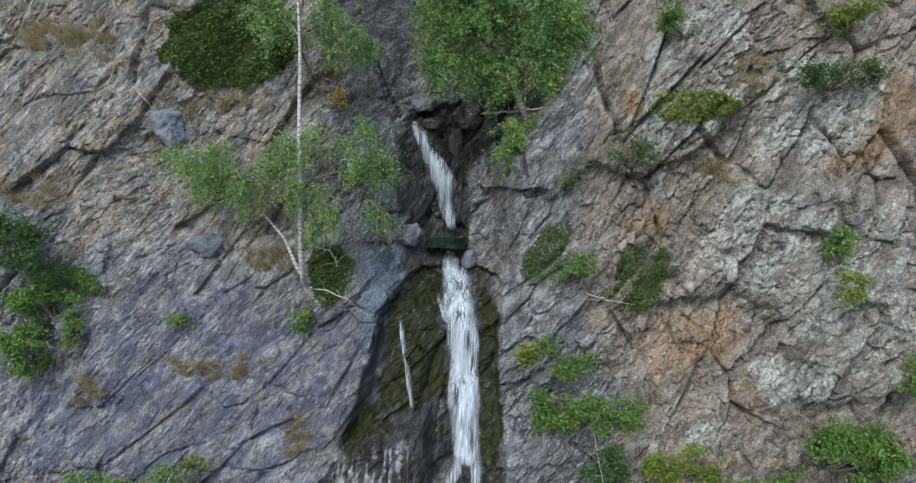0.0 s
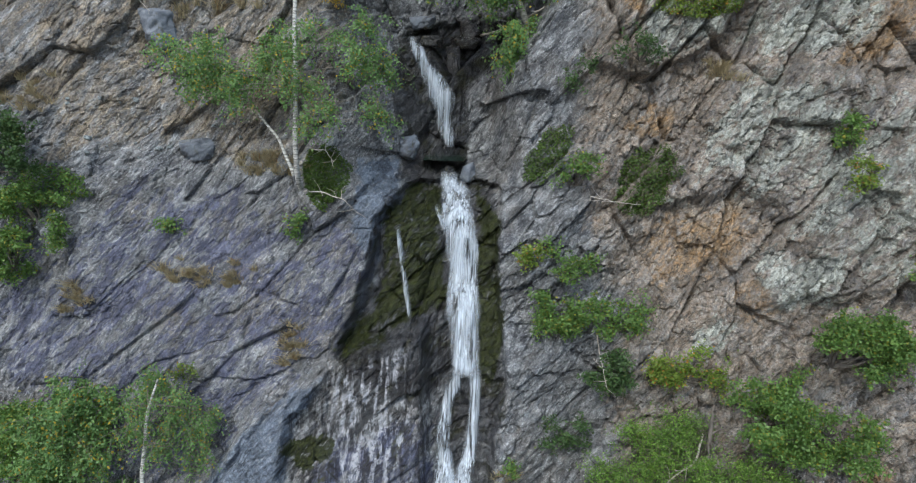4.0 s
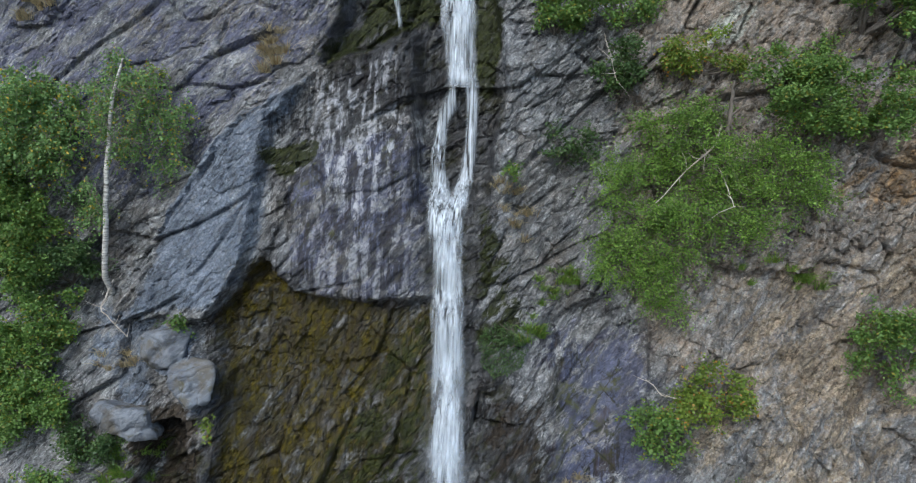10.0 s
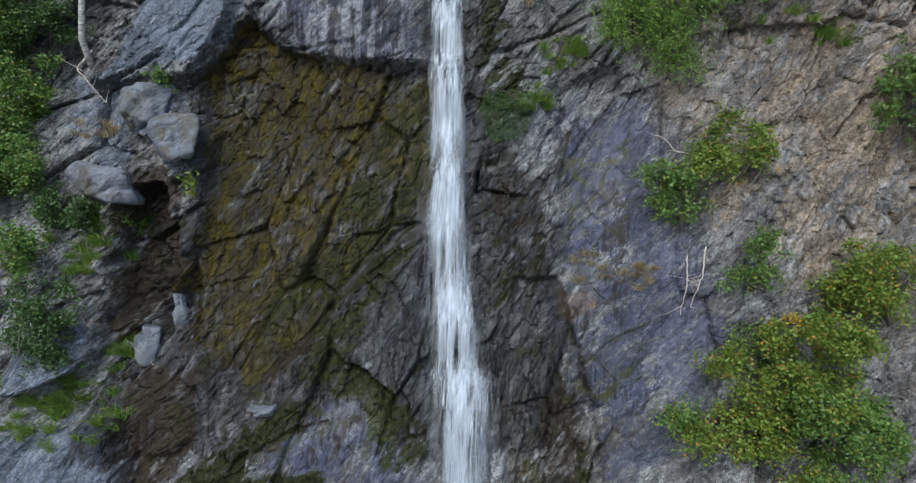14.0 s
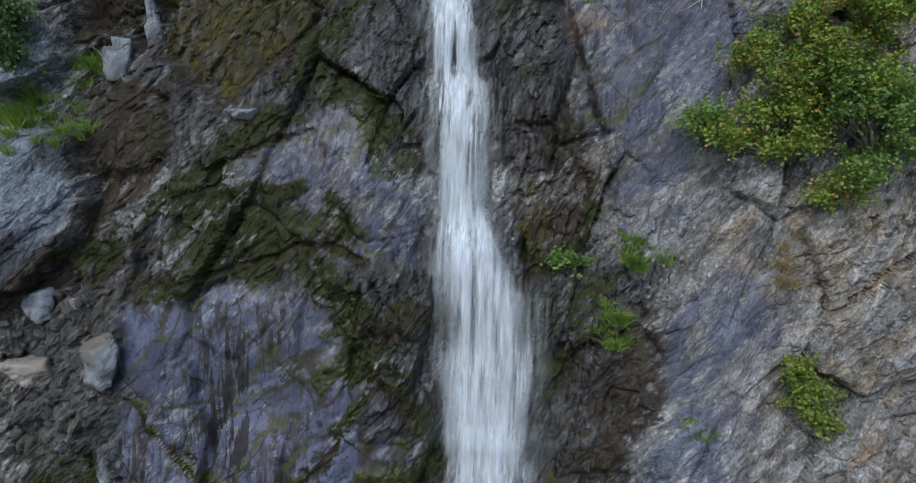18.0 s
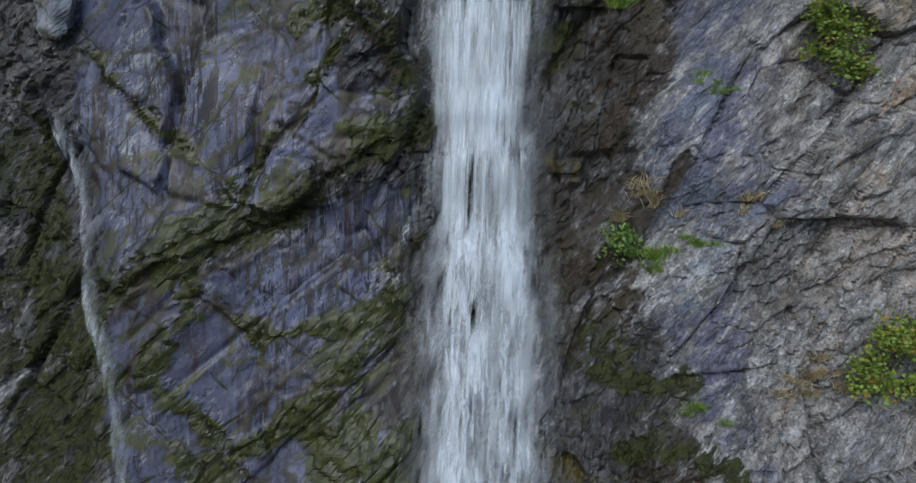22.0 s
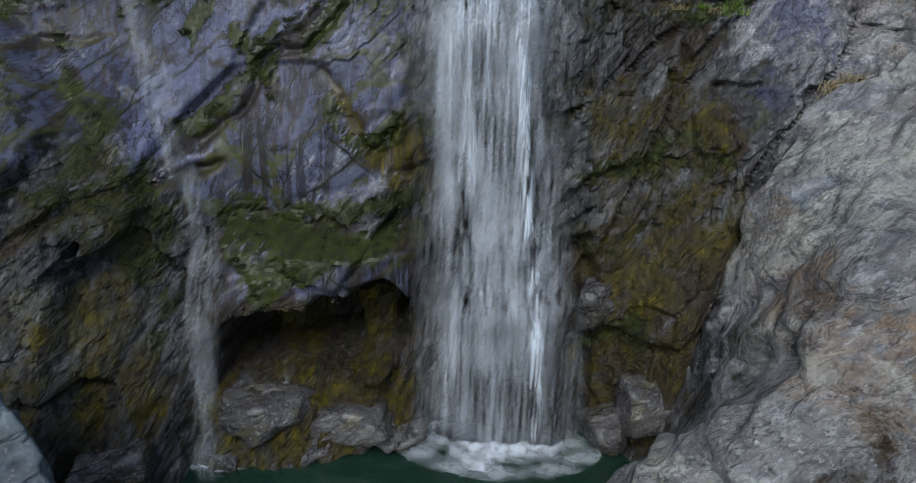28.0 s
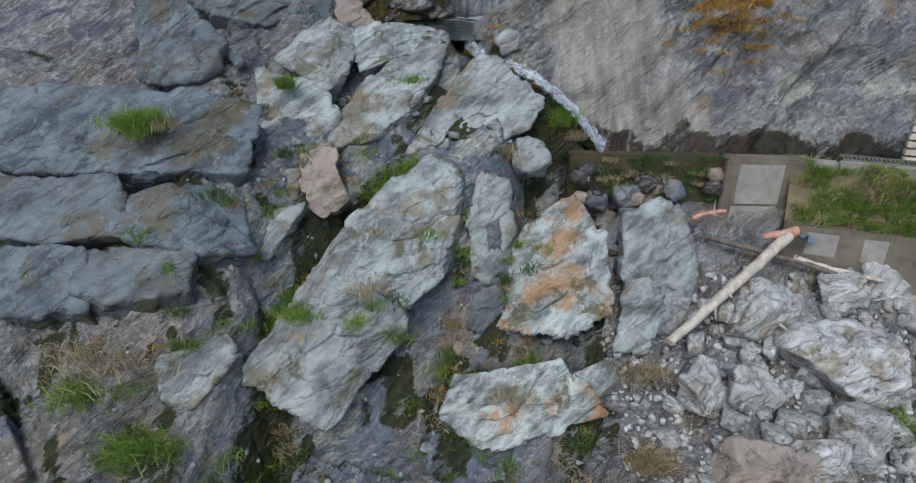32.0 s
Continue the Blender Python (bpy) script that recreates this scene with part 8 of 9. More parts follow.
def shrub(seed, spot, leaf, label, size=0.082, hang=0.15, dense=1.0, name="shrub", depth=0.45, wood=None, back=None, twig=0.4, shade=0.0):
    """A shrub rooted in the face of the cliff: stems, and a crown of leaves on twigs. spot: x, z, width, height."""
    x, z, w, h = spot
    rnd = np.random.RandomState(seed)
    y = front(x, z, 0.2) if back is None else back
    base = np.array([x + rnd.uniform(-0.1, 0.1) * w, y + 0.12, z - 0.42 * h])
    base[1] = (face(base[0], base[2]) if back is None else back) + 0.05
    # The crown is shifted sideways to fit the camera's view.
    x = camera_aligned_x(x, z, y - depth * min(w, h) * 0.5)
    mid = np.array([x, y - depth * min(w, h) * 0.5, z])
    n = max(3, int(3 + w * h * 2.2))
    centres = []
    for _ in range(n):
        a, r = rnd.uniform(0, 2 * np.pi), np.sqrt(rnd.random_sample()) * 0.82
        c = mid + [0.5 * w * r * np.cos(a), rnd.uniform(-0.5, 0.35) * depth * min(w, h), 0.5 * h * r * np.sin(a)]
        centres.append([*c, 0.2 * w / n**0.35 + 0.05, 0.12 + 0.1 * depth, 0.2 * h / n**0.35 + 0.05])
    centres = np.array(centres)
    count = int(dense * 1150 * w * h * (0.07 / size) ** 1.3) + 40
    (v, f), twigs = foliage(rnd, centres, count, twig, size, hang)
    top = thing(name, Matrix.Translation(base), label, "shrub" if name == "shrub" else name.replace("_", " "))
    part("crown", mesh_of("crown", v - base, f, leaf), top, kind="stuff")
    for c in centres[:: max(1, len(centres) // 6)]:
        bend = (base + c[:3]) / 2 + rnd.normal(0, 0.06 * w, 3) - [0, 0.05, 0.05 * h]
        k = np.linspace(0, 1, 8)[:, None]
        v, f = tube((1 - k) ** 2 * base + 2 * k * (1 - k) * bend + k * k * c[:3], [0.014 + 0.011 * max(w, h), 0.005], 6)
        part("stem", mesh_of("stem", v - base, f, wood or DARK_BARK, True), top)
    stems = []
    for p, way in twigs[:: max(1, len(twigs) // 40)]:
        stems.append(tube([p - way * 0.2, p + way * 0.5, p + way], [0.006, 0.003], 4))
    v, f = joined(stems)
    part("twig", mesh_of("twig", v - base, f, wood or DARK_BARK, True), top, kind="stuff")
    return top


def tree(seed, trunk, clumps, leaf, label, size=0.06, hang=0.7, thick=0.11, dense=1.0, bark=None, out=0.6, back=None, second=None, twig=0.75):
    """A slender tree on the cliff: trunk along (x, z) points, and clumps (x, z, w, h) of hanging leaves on limbs."""
    rnd = np.random.RandomState(seed)
    b = trunk[0]
    y0 = face(b[0], b[1]) + 0.08 if back is None else back
    line = []
    for n, (x, z) in enumerate(trunk):
        lean = min(1.0, n / 2.0)
        y = y0 if n == 0 else min(y0 - 0.15, front(x, z, 0.3) - out * lean) if back is None else back - out * lean
        line.append((camera_aligned_x(x, z, y), y, z))
    line = np.array(line)
    k = np.linspace(0, len(line) - 1, 26)
    pts = np.stack([np.interp(k, np.arange(len(line)), c) for c in line.T], 1)
    pts[1:] += 0.025 * np.cumsum(rnd.normal(0, 0.4, (25, 3)), 0)
    base = pts[0].copy()
    top = thing("birch_tree", Matrix.Translation(base), label, "tree")
    v, f = tube(pts, [thick, thick * 0.85, thick * 0.7, thick * 0.3], 10)
    stem = part("trunk", mesh_of("trunk", v - base, f, bark or BARK, True), top, "white bark with dark bands")
    limbs, leaves = [], []
    if second:
        q = np.array([(x, min(y0 - 0.1, front(x, z, 0.2) - 0.2), z) for x, z in second])
        v, f = tube(q, [thick * 0.7, thick * 0.4], 8)
        part("second_trunk", mesh_of("second_trunk", v - base, f, bark or BARK, True), top)
    for x, z, w, h in clumps:
        y = (front(x, z, 0.3) - out) if back is None else back - out
        x = camera_aligned_x(x, z, y)
        n = max(3, int(4 + 4 * w * h))
        centres = np.array([[x + rnd.normal(0, 0.24 * w), y + rnd.normal(0, 0.22 * w), z + rnd.normal(0.1 * h, 0.22 * h), 0.1 * w + 0.05, 0.12, 0.1 * h + 0.05] for _ in range(n)])
        (lv, lf), twigs = foliage(rnd, centres, int(dense * 2300 * w * h * (0.06 / size) ** 1.5) + 60, twig * min(1.0, h), size, hang)
        leaves.append((lv, lf))
        start = pts[np.argmin(np.linalg.norm(pts - [x, y, z - 0.25 * h], axis=1))]
        for c in centres[: max(2, n // 4)]:
            m = (start + c[:3]) / 2 + [0, 0, 0.12 * w] + rnd.normal(0, 0.06, 3)
            j = np.linspace(0, 1, 8)[:, None]
            v, f = tube((1 - j) ** 2 * start + 2 * j * (1 - j) * m + j * j * c[:3], [thick * 0.16, 0.006], 6)
            part("limb", mesh_of("limb", v - base, f, TWIG, True), stem)
        for p, way in twigs[:: max(1, len(twigs) // 30)]:
            limbs.append(tube([p - way * 0.2, p + way * 0.5, p + way], [0.006, 0.003], 4))
    v, f = joined(limbs)
    part("twig", mesh_of("twig", v - base, f, TWIG, True), top, kind="stuff")
    v, f = joined(leaves)
    part("crown", mesh_of("crown", v - base, f, leaf), top, kind="stuff")
    return top


def blades(rnd, n, w, h, d):
    """A tuft of bent grass blades round the origin."""
    at = np.stack([rnd.normal(0, w * 0.28, n), rnd.normal(0, d * 0.28, n), np.zeros(n)], 1)
    lean = np.stack([rnd.normal(0, 0.45, n), rnd.normal(-0.3, 0.4, n), np.ones(n)], 1)
    lean = lean / np.linalg.norm(lean, axis=1)[:, None] * (h * rnd.uniform(0.45, 1.15, n))[:, None]
    fall = np.stack([lean[:, 0] * 0.9, lean[:, 1] * 0.9 - 0.1 * h, -0.35 * lean[:, 2]], 1)
    side = np.cross(lean, rnd.normal(size=(n, 3)))
    side *= (0.005 + 0.01 * h) / (np.linalg.norm(side, axis=1)[:, None] + 1e-9)
    m = at + lean * 0.6
    e = at + lean + fall * 0.5
    v = np.stack([at - side, at + side, m + side * 0.8, m - side * 0.8, e], 1).reshape(-1, 3)
    i = np.arange(n)[:, None] * 5
    return v, np.concatenate([i + [0, 1, 2], i + [0, 2, 3], i + [3, 2, 4]])


def tuft(seed, at, w, h, leaf, label, d=None, dense=1.0, name="grass_tuft"):
    rnd = np.random.RandomState(seed)
    v, f = blades(rnd, int(dense * (40 + 420 * w * max(h, 0.25))), w, h, d or w)
    top = thing(name, Matrix.Translation(at), label, "grass")
    part("turf", mesh_of("turf", v, f, leaf), top, kind="stuff")
    return top


def face_tuft(seed, spot, leaf, label, dense=1.0):
    """Grass on the cliff: small clumps strewn unevenly over a stretch of the face."""
    x, z, w, h = spot
    rnd = np.random.RandomState(seed)
    y0 = front(x, z, 0.1)
    top = thing("grass_tuft", pose(x, y0, z), label, "grass")
    n = max(3, int(dense * (3 + 9 * w * h)))
    for k in range(n):
        px, pz = x + rnd.normal(0, 0.27 * w), z - 0.2 * h + rnd.normal(0, 0.26 * h)
        s = rnd.uniform(0.5, 1.1)
        v, f = blades(rnd, int(rnd.uniform(35, 80)), 0.32 * s, min(0.5, max(0.16, 0.55 * h)) * s, 0.16)
        part("clump", mesh_of("clump", v + [px - x, face(px, pz) - y0 + 0.02, pz - z], f, leaf), top, kind="stuff")


def ivy(seed, spot, label, leaf=None, size=0.07, dense=1.0, lean=0.0):
    """A mat of small leaves close over the rock."""
    x, z, w, h = spot
    rnd = np.random.RandomState(seed)
    n = int(dense * 1100 * w * h)
    a, r = rnd.uniform(0, 2 * np.pi, n), np.sqrt(rnd.random_sample(n))
    rag = 1 + 0.3 * fbm(3 * np.cos(a) + seed, 3 * np.sin(a), seed % 50)
    px, pz = x + 0.5 * w * r * rag * np.cos(a), z + 0.5 * h * r * rag * np.sin(a)
    px = px + lean * (pz - z)
    py = np.array([face(i, k) for i, k in zip(px, pz)]) - 0.03 - 0.22 * rnd.random_sample(n) * (1 - r) - 0.05
    v, f = leaf_quads(np.stack([px, py, pz], 1), size, rnd, 0.5)
    base = np.array([x, face(x, z), z])
    top = thing("creeper", Matrix.Translation(base), label, "creeper")
    part("foliage", mesh_of("foliage", v - base, f, leaf or IVY_LEAF), top, kind="stuff")
    stems = []
    for k in range(5):
        q = [(x + w * (0.3 * np.sin(2 * k + s)), face(x + w * 0.3 * np.sin(2 * k + s), z + h * (0.45 - 0.18 * s)) - 0.03, z + h * (0.45 - 0.18 * s)) for s in range(6)]
        stems.append(tube(np.array(q) - base, [0.012, 0.006], 5))
    v, f = joined(stems)
    part("runner", mesh_of("runner", v, f, DARK_BARK, True), top)


def dead_branch(seed, line, label, r=0.025, out=0.5, wood=None):
    """A bare bleached branch with side twigs, along (x, z) points before the face."""
    rnd = np.random.RandomState(seed)
    p = np.array([(x, front(x, z, 0.25) - out * (0.2 + 0.8 * n / (len(line) - 1)), z) for n, (x, z) in enumerate(line)])
    p[0, 1] = face(*line[0]) + 0.02
    k = np.linspace(0, len(p) - 1, 14)
    pts = np.stack([np.interp(k, np.arange(len(p)), c) for c in p.T], 1) + rnd.normal(0, 0.012, (14, 3))
    top = thing("dead_branch", Matrix.Translation(pts[0]), label, "branch")
    v, f = tube(pts, [r, r * 0.35], 7)
    limb = part("limb", mesh_of("limb", v - pts[0], f, wood or DEAD_WOOD, True), top)
    for _ in range(7):
        s = pts[rnd.randint(4, 14)]
        e = s + rnd.normal(0, 1, 3) * [0.28, 0.12, 0.25]
        v, f = tube([s, (s + e) / 2 + rnd.normal(0, 0.03, 3), e], [r * 0.4, r * 0.12], 5)
        part("twig", mesh_of("twig", v - pts[0], f, wood or DEAD_WOOD, True), limb)


# Birches above and beside the falls.
tree(1, [(-7.11, 42.17), (-7.33, 42.77), (-7.48, 43.95), (-7.61, 45.62), (-7.75, 47.49), (-7.83, 49.39), (-8.04, 51.10), (-8.27, 52.46)], [(-10.64, 45.84, 2.50, 2.29), (-9.44, 45.56, 1.44, 1.44), (-8.02, 46.45, 2.02, 1.82), (-5.82, 46.69, 1.67, 1.67), (-5.27, 45.97, 1.05, 1.26), (-8.91, 50.32, 1.50, 2.15), (-6.78, 50.28, 1.68, 1.90), (-6.10, 49.69, 1.10, 1.32), (-6.72, 44.72, 1.18, 0.98), (-7.45, 45.44, 1.20, 1.20), (-5.20, 44.63, 0.62, 1.23)], BIRCH_LEAF, "slender white-barked birch with hanging pale green leaves", size=0.08, out=1.3, thick=0.085, dense=0.6, second=[(-7.20, 42.68), (-7.72, 43.76), (-8.35, 44.49)])
tree(2, [(-0.16, 47.40), (-0.74, 48.36), (-1.36, 49.51), (-1.89, 51.18), (-2.13, 53.14)], [(-3.32, 50.67, 2.57, 3.34), (-2.27, 51.19, 2.86, 3.12), (-1.63, 49.15, 2.22, 2.72), (-0.19, 51.17, 2.80, 2.80), (0.41, 49.81, 2.16, 2.38), (0.80, 48.80, 1.18, 1.78), (1.20, 50.28, 1.21, 2.02), (-0.44, 46.77, 1.60, 1.40), (-3.80, 49.46, 1.50, 2.24), (-3.09, 52.63, 3.98, 2.13)], BIRCH_LEAF, "birch with drooping green crown over the gully", size=0.085, thick=0.12, out=1.0, back=23.8, dense=1.1)
tree(3, [(-14.10, 32.54), (-14.21, 33.71), (-14.24, 35.21), (-14.14, 36.57)], [(-14.08, 36.24, 1.90, 1.26), (-13.82, 35.48, 2.10, 2.31), (-14.39, 34.69, 1.71, 1.92), (-13.48, 34.91, 1.04, 1.46)], BIRCH_LEAF, "small birch with weeping pale green foliage", size=0.085, out=1.0, dense=1.1)
tree(4, [(-10.99, 30.60), (-11.31, 31.22), (-11.49, 32.64), (-11.60, 34.09), (-11.61, 36.05), (-11.47, 37.05)], [(-11.41, 36.47, 1.74, 1.36), (-11.75, 35.55, 1.16, 1.74), (-10.65, 35.91, 1.32, 1.51), (-9.87, 34.95, 0.92, 2.03), (-10.82, 34.92, 1.13, 1.32), (-11.86, 33.27, 0.77, 1.54), (-9.60, 35.78, 0.92, 0.74)], BIRCH_LEAF, "thin white birch with sparse hanging foliage", size=0.075, out=0.8, thick=0.09, dense=0.45)
dead_branch(5, [(-11.27, 30.91), (-10.97, 30.45), (-10.43, 29.61)], "bare white root hanging from a birch", 0.03, 0.2)
dead_branch(6, [(-10.55, 36.16), (-10.44, 35.42), (-10.21, 34.78), (-9.71, 33.98)], "bare grey twigs hanging on the cliff", 0.015, 0.4)

bushes = []


def bush(*row):
    """One shrub on the cliff."""
    bushes.append(row)


bush((-16.45, 43.62, 3.00, 2.54), DARK_LEAF, "dense dark green bush on the rock ledge", {})
bush((-15.38, 41.65, 2.70, 1.58), GREEN_LEAF, "green bush spreading over the rock", {})
bush((-16.27, 40.06, 2.33, 1.87), GREEN_LEAF, "green bush spreading over the rock", {})
bush((-14.45, 40.63, 0.89, 0.89), GREEN_LEAF, "small green bush in a crack", {})
bush((4.51, 50.69, 1.46, 1.25), GREEN_LEAF, "green bush on the upper cliff face", {"dense": 0.6})
bush((8.89, 49.20, 2.46, 1.23), DARK_LEAF, "flat green bush on a ledge", {"dense": 0.8})
bush((8.72, 50.96, 2.52, 1.05), BRIGHT_LEAF, "yellow-green bush at the cliff top", {"dense": 0.6})
bush((8.92, 44.42, 0.86, 1.38), GREEN_LEAF, "green shrub in a crack of pale rock", {})
bush((9.40, 43.72, 1.19, 0.99), BRIGHT_LEAF, "yellow-green shrub in a crack", {"dense": 0.7})
bush((1.53, 43.12, 1.70, 1.32), GREEN_LEAF, "thin green shrub on the rock face", {"dense": 0.45})
bush((3.30, 46.94, 1.37, 1.37), DARK_LEAF, "thin shrub on the rock face", {"dense": 0.4})
bush((1.40, 46.07, 1.15, 1.15), DARK_LEAF, "thin dark shrub beside the gully", {"dense": 0.4})
bush((0.28, 40.40, 1.02, 0.95), BRIGHT_LEAF, "yellow-green shrub beside the falls", {})
bush((1.34, 40.46, 1.52, 1.33), GREEN_LEAF, "green shrub beside the falls", {"dense": 0.8})
bush((0.99, 38.99, 1.92, 2.31), GREEN_LEAF, "green shrub beside the falls", {})
bush((2.64, 38.96, 2.53, 1.56), GREEN_LEAF, "green shrub with yellowing tips", {"dense": 0.8})
bush((2.66, 37.27, 1.98, 1.62), DARK_LEAF, "dark shrub with bare pale twigs", {})
bush((5.12, 37.54, 2.69, 1.25), BRIGHT_LEAF, "yellow-green shrub on the slope", {})
bush((1.57, 34.98, 1.83, 1.10), DARK_LEAF, "low shrub with yellow leaves", {"dense": 0.7})
bush((8.89, 38.82, 3.85, 1.83), GREEN_LEAF, "broad green bush on the slope", {"dense": 1.1})
bush((7.21, 37.29, 2.36, 2.00), GREEN_LEAF, "broad green bush on the slope", {})
bush((8.40, 36.48, 4.43, 2.40), GREEN_LEAF, "broad green bush on the slope", {"dense": 1.1})
bush((10.00, 39.09, 1.69, 1.69), GREEN_LEAF, "broad green bush on the slope", {})
bush((11.10, 41.19, 0.82, 1.23), GREEN_LEAF, "green shrub in a crack", {})
bush((-15.31, 34.65, 2.84, 3.93), GREEN_LEAF, "dense green tree crown at the cliff's side", {"dense": 1.2})
bush((-14.35, 32.21, 3.68, 3.25), GREEN_LEAF, "dense green tree crown at the cliff's side", {"dense": 1.2})
bush((-14.14, 33.35, 2.66, 2.45), GREEN_LEAF, "dense green tree crown at the cliff's side", {})
bush((-12.88, 31.39, 2.97, 1.78), DARK_LEAF, "dark green bush at the cliff's side", {"dense": 1.2})
bush((-13.40, 29.87, 3.64, 3.03), GREEN_LEAF, "dense green tree crown at the cliff's side", {"dense": 1.3})
bush((-13.36, 28.01, 3.07, 2.25), GREEN_LEAF, "dense green tree crown at the cliff's side", {"dense": 1.2})
bush((-12.03, 33.10, 0.97, 1.35), DARK_LEAF, "thin dark bush by the birch", {"dense": 0.6})
bush((5.33, 28.84, 2.64, 1.76), BRIGHT_LEAF, "yellow-green shrub on the dry slope", {"dense": 0.9})
bush((4.22, 28.11, 1.58, 1.23), GREEN_LEAF, "green shrub on the dry slope", {})
bush((10.10, 30.13, 2.30, 2.68), GREEN_LEAF, "green bush on the dry slope", {"dense": 0.8})
bush((9.81, 30.70, 1.71, 0.95), GREEN_LEAF, "green bush on the dry slope", {"dense": 0.7})
bush((-12.86, 28.00, 2.24, 1.50), GREEN_LEAF, "green bush with yellowing leaves", {})
bush((-11.09, 27.03, 2.13, 1.24), DARK_LEAF, "dark green bush over the ledge", {})
bush((-12.72, 26.02, 1.67, 1.49), GREEN_LEAF, "green bush on the ledge", {})
bush((-11.63, 24.62, 2.36, 2.36), DARK_LEAF, "dark drooping bush on the ledge", {"hang": 0.5})
bush((4.32, 27.69, 1.57, 1.26), GREEN_LEAF, "green shrub on the dry slope", {"dense": 0.8})
bush((6.15, 26.35, 1.45, 1.77), GREEN_LEAF, "thin green shrub with bare stems", {"dense": 0.6})
bush((8.82, 26.24, 2.57, 1.88), BRIGHT_LEAF, "yellow-green bush on the slope", {"dense": 0.8})
bush((6.73, 25.07, 1.31, 0.98), YELLOW_LEAF, "small shrub with red autumn leaves", {"dense": 0.12})
bush((6.16, 23.59, 2.95, 1.92), BRIGHT_LEAF, "large yellow-green bush with autumn tints", {"dense": 1.1})
bush((7.68, 24.52, 2.95, 2.64), BRIGHT_LEAF, "large yellow-green bush with autumn tints", {"dense": 1.1})
bush((7.95, 22.89, 3.53, 2.61), GREEN_LEAF, "large green bush with autumn tints", {"dense": 1.1})
bush((5.80, 22.57, 2.60, 1.74), BRIGHT_LEAF, "large yellow-green bush with autumn tints", {"dense": 1.1})
bush((8.80, 25.81, 1.96, 2.29), BRIGHT_LEAF, "large yellow-green bush with autumn tints", {})
bush((4.56, 22.51, 1.14, 0.99), GREEN_LEAF, "green shrub under the large bush", {})
bush((7.45, 21.51, 1.95, 1.05), BRIGHT_LEAF, "yellow-green shrub under the large bush", {"dense": 0.8})
bush((6.52, 17.52, 1.19, 0.74), BRIGHT_LEAF, "bright green plant on bare rock", {"dense": 1.2})
bush((6.73, 16.91, 1.06, 0.76), BRIGHT_LEAF, "bright green plant on bare rock", {"dense": 1.2})
bush((7.05, 16.62, 0.81, 0.54), BRIGHT_LEAF, "bright green plant on bare rock", {"dense": 1.2})
bush((2.96, 13.07, 0.58, 0.68), GREEN_LEAF, "small round green plant in a crack", {"dense": 1.3})
bush((8.30, 11.30, 2.60, 1.30), BRIGHT_LEAF, "bright green bush on a rock ledge", {"dense": 1.2})
bush((1.64, 19.47, 1.00, 0.57), GREEN_LEAF, "small green fern by the falls", {"dense": 1.2})
bush((-7.16, 41.19, 0.93, 0.93), GREEN_LEAF, "green shrub below the birch", {"dense": 0.7})
bush((-11.12, 40.97, 0.52, 0.71), GREEN_LEAF, "small green plant in a crack", {})
bush((-10.39, 36.72, 0.66, 0.66), BRIGHT_LEAF, "small yellow-green plant in a crack", {"dense": 0.7})
bush((0.05, 34.43, 0.67, 0.40), GREEN_LEAF, "small green plant with yellow flowers", {})
bush((-8.03, 27.75, 0.33, 0.43), BRIGHT_LEAF, "small bright green plant in a crack", {})
bush((-9.17, 30.27, 0.75, 0.41), GREEN_LEAF, "small green plant in a crack", {"dense": 0.8})
for n, (spot, leaf, label, more) in enumerate(bushes):
    shrub(900 + n, spot, leaf, label, **more)

# The feathery larch and its bare limbs.
larch = "feathery bright green larch bush on the slope"
for n, spot in enumerate([(3.97, 35.40, 2.72, 1.45), (4.87, 35.89, 1.98, 1.08), (3.06, 34.22, 2.02, 1.47), (4.47, 34.52, 2.36, 1.27), (5.68, 34.88, 2.00, 1.45), (3.57, 33.20, 2.40, 1.29), (4.97, 33.34, 2.75, 1.47), (6.62, 34.34, 2.76, 1.47), (7.19, 35.05, 2.21, 1.11), (6.04, 33.34, 2.22, 1.11), (3.13, 32.12, 1.68, 1.12), (4.38, 32.28, 2.04, 0.93), (7.98, 34.18, 2.07, 0.94)]):
    shrub(1000 + n, spot, NEEDLE, larch, size=0.055, hang=0.3, dense=0.85, name="larch_bush", depth=0.7, twig=0.8)
for n, spot in enumerate([(3.53, 31.92, 2.59, 1.21), (4.14, 31.27, 1.89, 1.03), (3.05, 32.64, 1.56, 1.04)]):
    shrub(1020 + n, spot, NEEDLE, "drooping green larch twigs over the slope", size=0.055, hang=0.6, dense=0.8, name="larch_bush", twig=0.6)
dead_branch(31, [(5.56, 35.67), (5.21, 35.14), (4.61, 34.56), (3.72, 33.64)], "bare bleached larch limb", 0.035, 1.2)
dead_branch(32, [(5.06, 35.11), (5.31, 34.51), (5.44, 33.74)], "bare bleached larch limb", 0.025, 1.2)
dead_branch(33, [(5.55, 34.87), (5.56, 35.67), (5.61, 36.79)], "broken grey larch stump", 0.1, 0.6, DARK_BARK)
dead_branch(34, [(5.06, 28.53), (4.57, 28.64), (4.08, 28.75), (3.70, 29.10)], "bare pale branch on the dry slope", 0.025, 0.5)
dead_branch(35, [(5.40, 28.55), (5.83, 28.59), (6.12, 28.57)], "bare pale branch on the dry slope", 0.02, 0.5)
